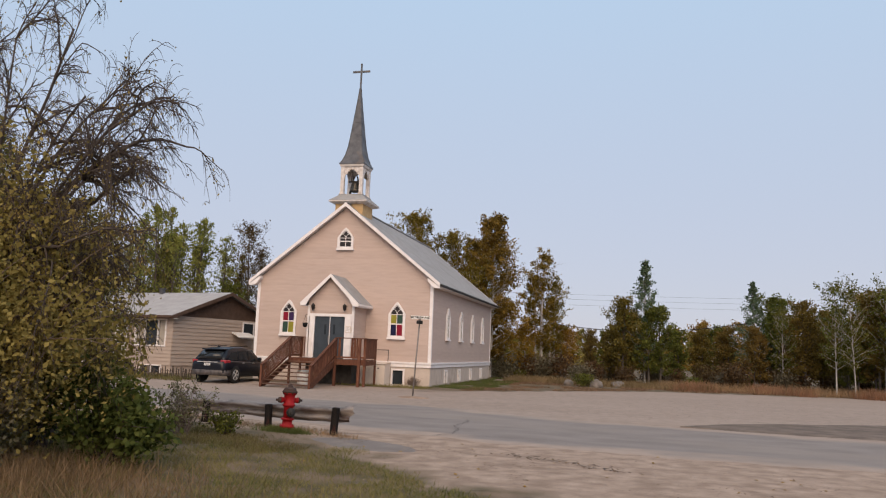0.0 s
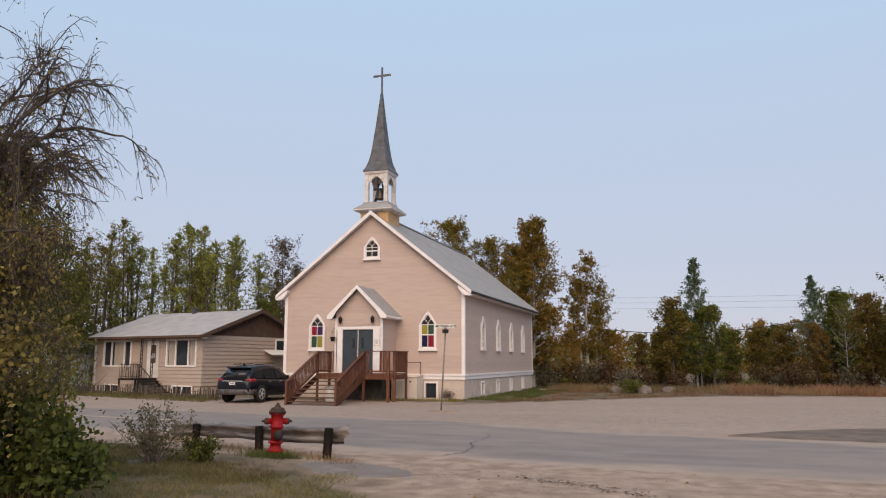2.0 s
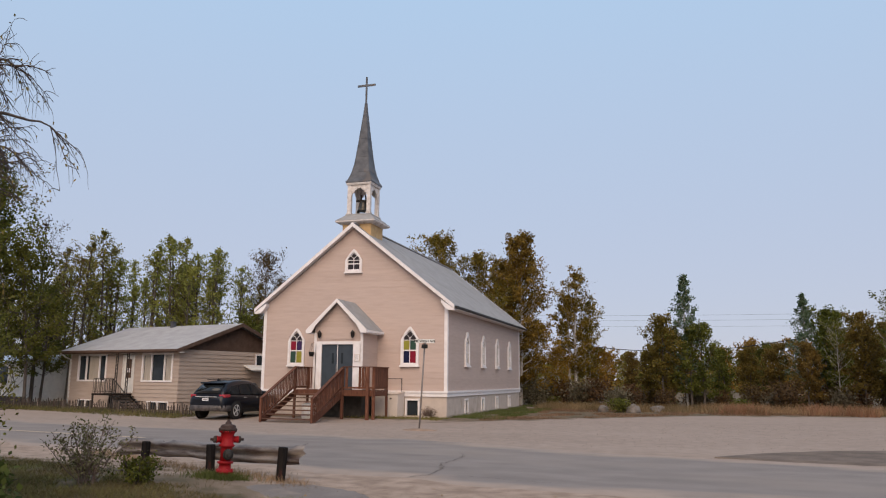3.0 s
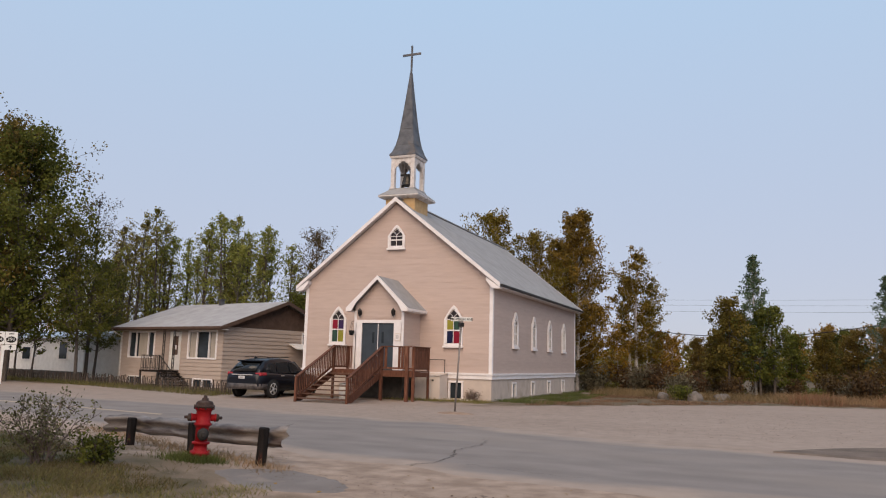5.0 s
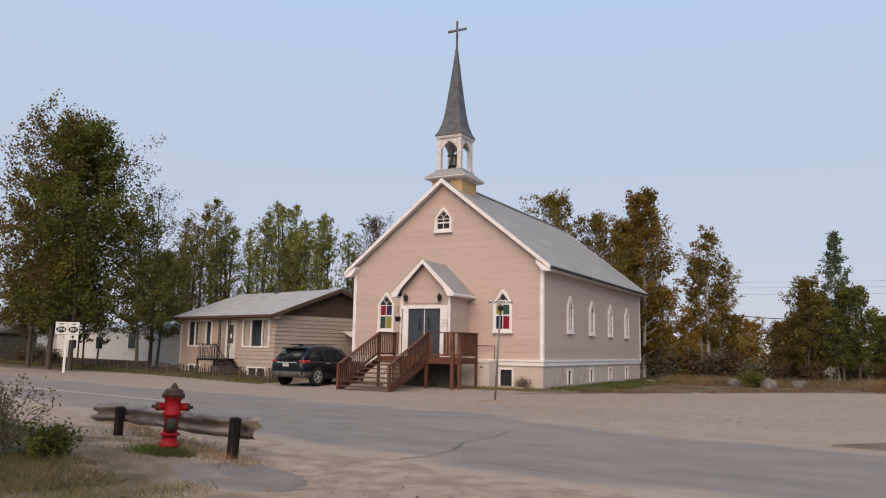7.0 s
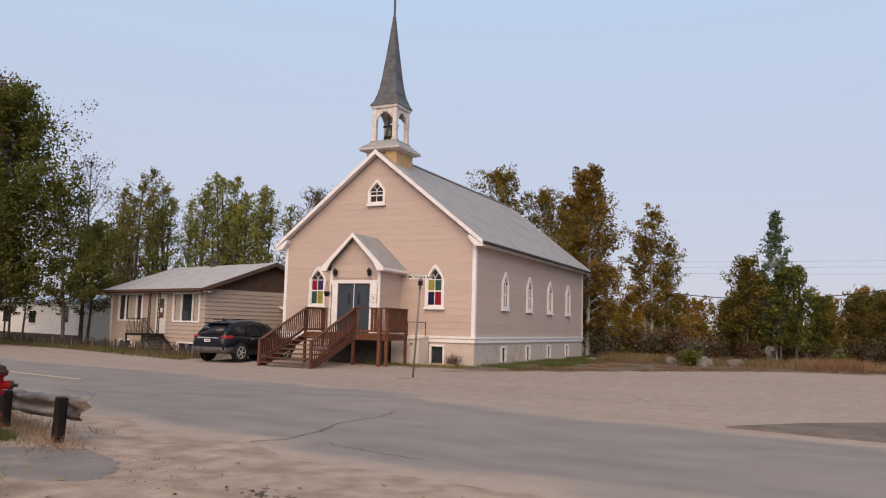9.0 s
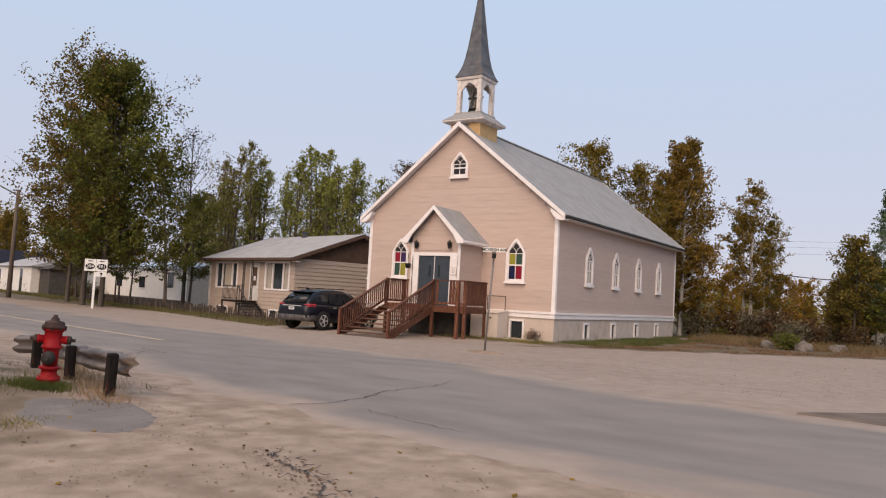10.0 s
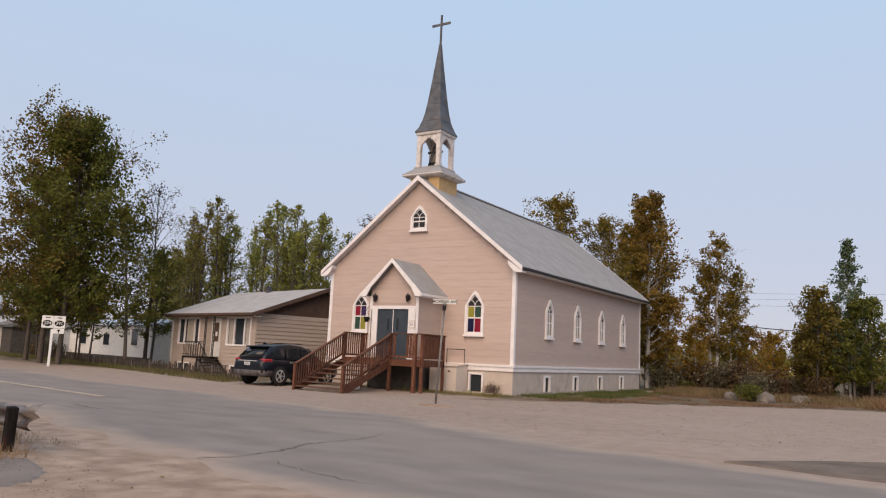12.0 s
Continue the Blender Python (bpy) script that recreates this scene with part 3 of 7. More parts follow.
def cellar_window(parent, m, w, z0, z1):
    win = new("cellar_window")
    win.parent = parent
    win.matrix_local = m
    bm = bmesh.new()
    for a in ((-w / 2 - 0.07, -w / 2 + 0.02, z0, z1), (w / 2 - 0.02, w / 2 + 0.07, z0, z1), (-w / 2 - 0.07, w / 2 + 0.07, z1 - 0.02, z1 + 0.07)):
        box(bm, a[0], a[1], -0.05, 0.05, a[2], a[3])
    part("window_frame", bm, WHITE, win)
    part("pane", one(box, -w / 2, w / 2, 0.06, 0.075, z0 - 0.03, z1), GLASS, win)


cellar_window(church, pose(-10.02, CY0, 0), 0.60, 0.1, 0.85)
for a, b in SIDE_W:
    cellar_window(church, pose(CX + CW, (a + b) / 2 - 0.02, 0, 0, 0, 90), 0.52, 0.16, 0.80)


# roof, rakes, cornice returns, gutters
for s in (-1, 1):
    bm = bmesh.new()
    xe = CX + s * (CW + 0.45)
    ze = RIDGE - SLOPE * (CW + 0.45)
    prism(bm, [(CX, RIDGE), (xe, ze), (xe, ze - 0.12), (CX, RIDGE - 0.12)], CY0 - 0.30, CY1 + 0.3)
    roof = part("roof", bm, SHINGLE, church, "light grey asphalt shingle roof slope")
    for yy in (CY0 - 0.36, CY1 + 0.30):
        bm = bmesh.new()
        prism(bm, [(CX, RIDGE + 0.01), (xe, ze + 0.01), (xe, ze - 0.18), (CX, RIDGE - 0.20)], yy, yy + 0.06)
        part("rake_board", bm, WHITE, church)
    bm = bmesh.new()
    prism(bm, [(CX, RIDGE - 0.125), (xe, ze - 0.125), (xe, ze - 0.15), (CX, RIDGE - 0.15)], CY0 - 0.29, CY0 + 0.02)
    part("rake_soffit", bm, WHITE, church)
    # boxed eave end, curving down to the wall
    bm = bmesh.new()
    w = CX + s * (CW - 0.22)
    prism(bm, [(xe, ze - 0.19), (w, ze - 0.2 + SLOPE * 0.6), (w, ze - 0.2 + SLOPE * 0.4), (CX + s * (CW - 0.05), ze - 0.10), (CX + s * (CW + 0.08), ze - 0.22), (CX + s * (CW + 0.25), ze - 0.25), (xe, ze - 0.25)], CY0 - 0.33, CY0 + 0.02)
    part("cornice_return", bm, WHITE, church)
    bm = bmesh.new()
    a, b = sorted((CX + s * CW, xe))
    box(bm, a, b, CY0 + 0.02, CY1 + 0.3, ze - 0.18, ze - 0.15)
    part("soffit", bm, WHITE, church)
    bm = bmesh.new()
    g0, g1 = sorted((xe, xe + s * 0.11))
    prism(bm, [(g0, ze - 0.15), (g1, ze - 0.13), (g1, ze - 0.05), (g0, ze - 0.05)], CY0 - 0.28, CY1 + 0.3)
    part("gutter", bm, IRON, church, "dark eaves gutter")
bm = one(box, CX - 0.12, CX + 0.12, CY0 - 0.3, CY1 + 0.3, RIDGE - 0.03, RIDGE + 0.03)
part("ridge_cap", bm, SHINGLE, church)

# belfry: pedestal, skirt roof, four posts with arches, bell, spire, cross
BX, BY = CX - 0.07, 39.85
bm = one(box, BX - 0.80, BX + 0.80, BY - 0.80, BY + 0.80, 8.9, 9.95)
part("pedestal", bm, OCHRE, church, "ochre boarded steeple base")


def four_roof(bm, profile, bx, by, turn=0.0):
    """A square body, its half width following the profile [(half width, z)]."""
    rings = [[bm.verts.new((bx + sx * w, by + sy * w, z)) for sx, sy in ((-1, -1), (1, -1), (1, 1), (-1, 1))] for w, z in profile]
    for a, b in zip(rings, rings[1:]):
        for i in range(4):
            bm.faces.new((a[i], a[(i + 1) % 4], b[(i + 1) % 4], b[i]))
    bm.faces.new(rings[0][::-1]), bm.faces.new(rings[-1])


bm = bmesh.new()
four_roof(bm, [(1.02, 9.88), (1.09, 9.92), (1.09, 9.97), (0.72, 10.28), (0.70, 10.36)], BX, BY)
part("skirt_roof", bm, SHINGLE, church, "grey shingled skirt roof below the belfry")
bm = bmesh.new()
four_roof(bm, [(0.86, 9.78), (1.06, 9.85), (1.105, 9.89), (1.105, 9.94), (1.0, 9.95)], BX, BY)
part("skirt_trim", bm, OLDWHITE, church)
BW, BZ0, BZ1 = 0.65, 10.34, 12.05
for sx in (-1, 1):
    for sy in (-1, 1):
        x0, x1 = sorted((BX + sx * BW, BX + sx * (BW - 0.20)))
        y0, y1 = sorted((BY + sy * BW, BY + sy * (BW - 0.20)))
        bm = bmesh.new()
        box(bm, x0, x1, y0, y1, BZ0, BZ1)
        box(bm, x0 - 0.03, x1 + 0.03, y0 - 0.03, y1 + 0.03, BZ0, BZ0 + 0.1)
        part("post", bm, OLDWHITE, church, "weathered white belfry post")
for k in range(4):
    # arch panel between two posts, its lower edge cut in small scallops
    bm = bmesh.new()
    n = 12
    half = BW - 0.20
    edge = []
    for i in range(n + 1):
        u = -half + 2 * half * i / n
        z = 11.35 + 0.42 * (1 - abs(u / half) ** 1.5)
        edge.append((u, z + (0.045 if i % 2 else -0.02)))
    for (u0, z0), (u1, z1) in zip(edge, edge[1:]):
        prism(bm, [(u0, z0), (u1, z1), (u1, BZ1), (u0, BZ1)], -BW + 0.03, -BW + 0.09)
    bmesh.ops.remove_doubles(bm, verts=bm.verts, dist=0.0005)
    arch = part("arch_panel", bm, OLDWHITE, church)
    arch.matrix_local = pose(BX, BY, 0, 0, 0, 90 * k)
bm = bmesh.new()
four_roof(bm, [(BW + 0.03, 11.93), (BW + 0.06, 12.0), (BW + 0.06, 12.08)], BX, BY)
part("belfry_cornice", bm, OLDWHITE, church)
bm = one(box, BX - 0.5, BX + 0.5, BY - 0.5, BY + 0.5, 12.0, 12.06)
part("belfry_ceiling", bm, DARK, church)
spire = [(0.74, 12.06), (0.74, 12.10), (0.625, 12.30), (0.50, 12.68), (0.415, 13.10), (0.355, 13.55), (0.30, 14.05), (0.24, 14.6), (0.178, 15.2), (0.118, 15.8), (0.065, 16.35), (0.04, 16.65)]
bm = bmesh.new()
four_roof(bm, spire, BX, BY)
part("spire", bm, STEEL, church, "dark grey sheet-metal spire flaring at its foot")
bm = bmesh.new()
for (w0, z0), (w1, z1) in zip(spire[1:], spire[2:]):
    for sx, sy in ((-1, -1), (1, -1), (1, 1), (-1, 1)):
        beam(bm, (BX + sx * w0, BY + sy * w0, z0), (BX + sx * w1, BY + sy * w1, z1), 0.03)
for w, z in (spire[3], spire[5], spire[7]):
    for k in range(4):
        a, b = [((-1, -1), (1, -1), (1, 1), (-1, 1))[(k + i) % 4] for i in (0, 1)]
        beam(bm, (BX + a[0] * w, BY + a[1] * w, z), (BX + b[0] * w, BY + b[1] * w, z), 0.02)
part("spire_seams", bm, STEEL, church)
bm = bmesh.new()
box(bm, BX - 0.045, BX + 0.045, BY - 0.03, BY + 0.03, 16.5, 18.16)
box(bm, BX - 0.52, BX - 0.045, BY - 0.03, BY + 0.03, 17.62, 17.73)
box(bm, BX + 0.045, BX + 0.52, BY - 0.03, BY + 0.03, 17.62, 17.73)
part("cross", bm, STEEL, church, "plain grey metal cross")
bell = part("bell", one(lathe, [(0.30, 10.62), (0.31, 10.66), (0.25, 10.75), (0.19, 10.9), (0.16, 11.08), (0.11, 11.16), (0.04, 11.18)], 16, (BX, BY, 0)), BRONZE, church, "dark bronze bell")
bm = bmesh.new()
for sx in (-1, 1):
    beam(bm, (BX + sx * 0.34, BY - 0.1, 10.36), (BX + sx * 0.1, BY, 11.5), 0.06)
    beam(bm, (BX + sx * 0.36, BY + 0.1, 10.36), (BX + sx * 0.1, BY, 11.5), 0.06)
beam(bm, (BX - 0.4, BY, 11.2), (BX + 0.4, BY, 11.2), 0.09)
part("bell_frame", bm, IRON, church)

# entrance porch
VX, VW, VY = -13.17, 1.25, 36.85
VE, VR = 4.13, 5.62
VS = (VR - VE) / (VW + 0.33)
bm = bmesh.new()
wall_columns(bm, [VX - VW, VX, VX + VW], 1.28, lambda x: VR - 0.12 - VS * abs(x - VX), [(-14.09, -12.33, 1.28, 3.5)], VY + 0.01, VY + 0.14)
for s in (-1, 1):
    x0, x1 = sorted((VX + s * VW, VX + s * (VW - 0.14)))
    box(bm, x0, x1, VY + 0.14, CY0, 1.28, VE + 0.1)
porch = part("porch_wall", bm, CREAM, church)
# base coloured near-black: the shade of the opening under the deck put into it
bm = bmesh.new()
for s in (-1, 1):
    x0, x1 = sorted((VX + s * VW, VX + s * (VW - 0.14)))
    box(bm, x0, x1, VY + 0.03, CY0, -0.1, 1.28)
box(bm, VX - VW + 0.14, VX + VW - 0.14, VY + 0.05, VY + 0.14, -0.1, 1.28)
part("porch_base", bm, SKIRT_SHADE, church, "entrance porch base coloured dark for the shaded opening under the deck")
for s in (-1, 1):
    xe, ze = VX + s * (VW + 0.33), VE
    part("porch_roof", one(prism, [(VX, VR), (xe, ze), (xe, ze - 0.09), (VX, VR - 0.09)], VY - 0.3, CY0), SHINGLE, church, "grey shingled porch roof")
    bm = bmesh.new()
    prism(bm, [(VX, VR + 0.01), (xe, ze + 0.01), (xe, ze - 0.15), (VX + s * (VW + 0.04), ze - 0.14), (VX + s * (VW - 0.18), ze + 0.24), (VX, VR - 0.17)], VY - 0.36, VY - 0.30)
    part("porch_rake", bm, WHITE, church)
    a, b = sorted((xe - s * 0.02, xe + s * 0.03))
    part("porch_fascia", one(box, a, b, VY - 0.3, CY0, ze - 0.12, ze - 0.01), WHITE, church)
    a, b = sorted((VX + s * VW, xe - s * 0.02))
    part("porch_soffit", one(box, a, b, VY - 0.3, CY0, ze - 0.16, ze - 0.13), WHITE, church)
    a, b = sorted((VX + s * (VW + 0.03), VX + s * (VW - 0.1)))
    part("corner_board", one(box, a, b, VY - 0.03, VY + 0.01, 1.3, VE - 0.1), WHITE, church)
bm = bmesh.new()
box(bm, -14.42 + 0.06, -14.03, VY - 0.03, VY + 0.03, 1.3, 3.46)
box(bm, -12.39, -12.0, VY - 0.03, VY + 0.03, 1.3, 3.46)
box(bm, -14.42 + 0.06, -12.0, VY - 0.035, VY + 0.03, 3.46, 3.6)
part("door_frame", bm, WHITE, church, "wide white door surround")
for s in (-1, 1):
    x0, x1 = sorted((-13.21 + s * 0.012, -13.21 + s * 0.81))
    door = part("door", one(box, x0, x1, VY + 0.03, VY + 0.08, 1.36, 3.45), DOORBLUE, church, "slate-blue steel door leaf")
    u = -13.21 + s * 0.24
    part("door_window", one(box, u - 0.055, u + 0.055, VY + 0.022, VY + 0.034, 2.55, 3.05), GLASS, door)
part("threshold", one(box, -14.05, -12.37, VY - 0.06, VY + 0.1, 1.29, 1.36), IRON, church)
part("astragal", one(box, -13.225, -13.195, VY + 0.01, VY + 0.035, 1.9, 3.45), WHITE, church)
door_pull = part("door_handle", one(box, -13.28, -13.25, VY - 0.03, VY + 0.03, 2.1, 2.45), STEEL, church)


def siding(parent, spans_at, z0, z1, step, m, mat, name="board", holes=(), lap=0.014):
    """Lapped boards: spans_at(z, z + step) gives the stretch(es) of each course; each board leans out at its foot."""
    z = z0
    while z < z1 - 0.02:
        top = min(z + step, z1)
        for a, b in spans_at(z, top):
            for p, q in minus(a, b, [(h[0], h[1]) for h in holes if h[2] < top - 0.01 and h[3] > z + 0.01]):
                if q - p < 0.05:
                    continue
                me = bpy.data.meshes.new(name)
                me.from_pydata([(p, -lap, z), (q, -lap, z), (q, -0.006, top + 0.01), (p, -0.006, top + 0.01), (p, 0.02, z), (q, 0.02, z), (q, 0.02, top), (p, 0.02, top)], [],
                               [(0, 1, 2, 3), (0, 4, 5, 1), (0, 3, 7, 4), (1, 5, 6, 2), (3, 2, 6, 7)])
                me.materials.append(mat)
                piece(name, me, parent, m)
        z = top


# ---- wooden entrance deck and stairs ----
CARPAINT = surface("dark_navy_car_paint", (0.004, 0.005, 0.009), (0.007, 0.008, 0.013), 3, 300, 0.3, bump=0.0, coat=0.15)
dull(CARPAINT, 0.3)
DUSTY = surface("dusty_car_paint", (0.04, 0.036, 0.036), (0.12, 0.105, 0.10), 5, 40, 0.6, bump=0.05, coat=0.2)
CARGLASS = glass("car_glass", (0.012, 0.014, 0.016), 0.05)
RUBBER = surface("tyre_rubber", (0.02, 0.02, 0.02), (0.035, 0.033, 0.032), 20, 80, 0.85)
ALLOY = surface("alloy_rim", (0.50, 0.49, 0.48), (0.64, 0.63, 0.62), 8, 60, 0.35, metal=0.3, bump=0.05)
REDLAMP = surface("red_tail_lens", (0.30, 0.02, 0.03), (0.40, 0.05, 0.06), 10, 40, 0.2, bump=0.02)
PLATE = surface("plain_white_plate", (0.55, 0.55, 0.56), (0.65, 0.65, 0.66), 8, 40, 0.5)
BLACK = surface("black_plastic", (0.012, 0.012, 0.012), (0.02, 0.02, 0.02), 8, 60, 0.6)
HYDRED = surface("hydrant_red_paint", (0.22, 0.007, 0.010), (0.34, 0.014, 0.018), 5, 60, 0.5, bump=0.15, spots=(0.22, 0.02, 0.02), spot_scale=6, spot_at=(0.6, 0.75))
HYDBROWN = surface("hydrant_weathered_bonnet", (0.034, 0.023, 0.020), (0.075, 0.046, 0.038), 7, 60, 0.7, bump=0.3, spots=(0.10, 0.08, 0.07), spot_scale=5)
RAILSTEEL = surface("scraped_guardrail_steel", (0.13, 0.108, 0.098), (0.30, 0.265, 0.245), 4, 50, 0.55, metal=0.35, bump=0.25, stretch=(0.5, 0.5, 3), spots=(0.07, 0.048, 0.042), spot_scale=2.6, spot_at=(0.52, 0.66))
POSTWOOD = surface("charred_post_wood", (0.007, 0.006, 0.006), (0.024, 0.019, 0.017), 5, 60, 0.9, bump=0.6, stretch=(3, 3, 0.5), spots=(0.16, 0.045, 0.03), spot_scale=3.5, spot_at=(0.62, 0.72))
POLEWOOD = surface("weathered_pole_wood", (0.09, 0.07, 0.058), (0.16, 0.13, 0.11), 4, 60, 0.9, bump=0.4, stretch=(3, 3, 0.3))
GALV = surface("galvanised_pole", (0.17, 0.15, 0.14), (0.27, 0.25, 0.24), 6, 60, 0.6, metal=0.4, bump=0.15, spots=(0.17, 0.08, 0.05), spot_scale=5)
SIGNWHITE = surface("sign_white", (0.66, 0.66, 0.64), (0.76, 0.76, 0.74), 6, 60, 0.5, bump=0.05)
SIGNBLACK = surface("sign_black", (0.012, 0.012, 0.012), (0.02, 0.02, 0.02), 6, 60, 0.6, bump=0)
BOXWHITE = surface("painted_plywood_cream", (0.58, 0.50, 0.44), (0.68, 0.60, 0.53), 2, 40, 0.7, bump=0.1, spots=(0.48, 0.40, 0.33), spot_scale=2)
ROCK = surface("granite_boulder", (0.10, 0.088, 0.078), (0.235, 0.205, 0.185), 3, 30, 0.9, bump=0.7, spots=(0.12, 0.11, 0.09), spot_scale=4)

stairs = thing("entrance_stairs", pose(0, 0, 0), "red-brown stained wooden stairs and landing before the church doors", "stairs")
DX0, DX1, DY0, DY1, DZ = -14.70, -10.74, 35.45, 36.82, 1.34
SX0, SX1, SY0 = -14.70, -12.25, 32.45
n_tread = 7
board = mesh_of("deck_board", one(box, DX0, DX1, 0, 0.135, -0.04, 0), TREADWOOD)
for i in range(10):
    piece("deck_board", board, stairs, pose(0, DY0 + 0.0 + i * 0.144, DZ))
part("rim_joist", one(box, DX0, DX1, DY0 - 0.045, DY0 - 0.003, DZ - 0.27, DZ - 0.01), REDWOOD, stairs)
part("rim_joist", one(box, DX1 - 0.04, DX1, DY0, DY1, DZ - 0.27, DZ - 0.045), REDWOOD, stairs)
part("rim_joist", one(box, DX0, DX0 + 0.04, DY0, DY1, DZ - 0.27, DZ - 0.045), REDWOOD, stairs)
tread = mesh_of("tread", one(box, SX0 + 0.05, SX1 - 0.05, 0, 0.27, -0.045, 0), TREADWOOD)
run = (DY0 - SY0) / (n_tread + 0.6)
for i in range(n_tread):
    z = DZ * (i + 1) / (n_tread + 1)
    piece("tread", tread, stairs, pose(0, SY0 + run * (i + 0.25), z))
for x in (SX0 + 0.02, SX1 - 0.05):
    bm = bmesh.new()
    prism(bm, [(SY0 + 0.1, 0.02), (SY0 + 0.5, 0.02), (DY0 - 0.05, DZ - 0.36), (DY0 - 0.05, DZ - 0.06), (SY0 + 0.1, 0.13)], x, x + 0.04, "x")
    part("stringer", bm, REDWOOD, stairs)


def post(x, y, z0, z1, w=0.09):
    bm = bmesh.new()
    box(bm, x - w / 2, x + w / 2, y - w / 2, y + w / 2, z0, z1)
    part("post", bm, REDWOOD, stairs, bevel=0.006)


def railing(p, q, r0, r1, gap=0.13):
    """Top rail, lower rail and upright balusters between two posts; r0, r1: heights over p and q."""
    p, q = Vector(p), Vector(q)
    up = Vector((0, 0, 1))
    part("handrail", one(beam, p + up * r1, q + up * r1, 0.14, 0.04), REDWOOD, stairs)
    part("lower_rail", one(beam, p + up * r0, q + up * r0, 0.04, 0.08), REDWOOD, stairs)
    n = int(((q - p).xy.length) / gap)
    for i in range(1, n):
        c = p.lerp(q, i / n)
        part("baluster", one(box, c.x - 0.02, c.x + 0.02, c.y - 0.02, c.y + 0.02, c.z + r0, c.z + r1 - 0.02), REDWOOD, stairs)


RT = 2.37 - DZ
WY = 37.25                      # the landing runs on beside the porch
wing = mesh_of("deck_board", one(box, VX + VW + 0.06, DX1, 0, 0.135, -0.04, 0), TREADWOOD)
for i in range(3):
    piece("deck_board", wing, stairs, pose(0, DY1 + 0.005 + i * 0.144, DZ))
part("rim_joist", one(box, DX1 - 0.04, DX1, DY1, WY, DZ - 0.27, DZ - 0.045), REDWOOD, stairs)
for x, y, w in ((DX0 + 0.05, DY0, 0.1), (SX1, DY0, 0.12), (DX1 - 0.24, DY0 - 0.1, 0.14), (DX1 - 0.02, DY0 + 0.1, 0.12), (DX1 - 0.05, WY - 0.05, 0.1), (DX0 + 0.05, DY1 - 0.1, 0.1)):
    post(x, y, 0, DZ + RT, w)
for x in (SX0 + 0.05, SX1):
    post(x, SY0 + 0.05, 0, 0.98)
    railing((x, SY0 + 0.05, 0.0), (x, DY0, DZ + 0.0), 0.16, 1.0)
railing((DX0 + 0.05, DY0, DZ), (DX0 + 0.05, DY1 - 0.1, DZ), 0.1, RT)
part("handrail", one(beam, (DX0 + 0.05, DY1 - 0.1, DZ + RT), (VX - VW - 0.02, DY1 - 0.1, DZ + RT), 0.14, 0.04), REDWOOD, stairs)
for x in (DX0 + 0.14, DX0 + 0.23):
    part("baluster", one(box, x - 0.02, x + 0.02, DY1 - 0.12, DY1 - 0.08, DZ + 0.05, DZ + RT - 0.02), REDWOOD, stairs)
# the front of the landing: a top rail, and a few wide boards by its corner
part("handrail", one(beam, (SX1, DY0, DZ + RT), (DX1, DY0, DZ + RT), 0.16, 0.04), REDWOOD, stairs)
part("lower_rail", one(beam, (SX1, DY0, DZ + 0.1), (DX1, DY0, DZ + 0.1), 0.04, 0.08), REDWOOD, stairs)
for x in (SX1 + 0.20, DX1 - 0.66, DX1 - 0.52, DX1 - 0.38):
    part("board", one(box, x - 0.058, x + 0.058, DY0 - 0.015, DY0 + 0.01, DZ + 0.06, DZ + RT - 0.02), REDWOOD, stairs)
# its side is boarded over
part("handrail", one(beam, (DX1 - 0.03, DY0, DZ + RT), (DX1 - 0.03, WY, DZ + RT), 0.16, 0.04), REDWOOD, stairs)
for z in (0.1, RT - 0.07):
    part("lower_rail", one(beam, (DX1 - 0.03, DY0, DZ + z), (DX1 - 0.03, WY, DZ + z), 0.05, 0.09), REDWOOD, stairs)
n_side = 12
for i in range(n_side):
    y = DY0 + 0.2 + (WY - DY0 - 0.3) * (i + 0.5) / n_side
    part("board", one(box, DX1 - 0.045, DX1 - 0.02, y - 0.056, y + 0.056, DZ + 0.12, DZ + RT - 0.05), REDWOOD, stairs)

tank = thing("water_jug", pose(-13.45, 34.6, 0), "white plastic tub stored under the wooden stairs", "tub")
part("body", one(lathe, [(0.30, 0.05), (0.32, 0.1), (0.33, 0.6), (0.30, 0.66)], 16), SIGNWHITE, tank)
part("lid", one(lathe, [(0.33, 0.66), (0.33, 0.72), (0.1, 0.76)], 16), SIGNWHITE, tank)

hatch = thing("cellar_entry_box", pose(0, 0, 0), "cream-painted plywood cellar entry box against the church wall", "box")
bm = bmesh.new()
prism(bm, [(37.70, 0.0), (38.62, 0.0), (38.62, 1.22), (37.70, 1.12)], -11.75, -10.42, "x")
part("body", bm, BOXWHITE, hatch, bevel=0.008)
part("lid", one(prism, [(37.66, 1.125), (38.62, 1.225), (38.62, 1.255), (37.66, 1.155)], -11.78, -10.39, "x"), BOXWHITE, hatch)
part("latch", one(box, -10.8, -10.72, 37.66, 37.7, 0.9, 0.96), IRON, hatch)
guard = thing("pipe_guard", pose(0, 0, 0), "thin dark pipe guard rail over the cellar entry", "guard rail")
bm = bmesh.new()
tube(bm, [(-11.4, 38.5, 1.2), (-11.4, 38.5, 1.86)], 0.018, 6)
part("upright", bm, IRON, guard)
bm = bmesh.new()
tube(bm, [(-10.52, 38.5, 1.2), (-10.52, 38.5, 1.86)], 0.018, 6)
part("upright", bm, IRON, guard)
bm = bmesh.new()
tube(bm, [(-11.42, 38.5, 1.86), (-10.5, 38.5, 1.86)], 0.018, 6)
part("rail", bm, IRON, guard)
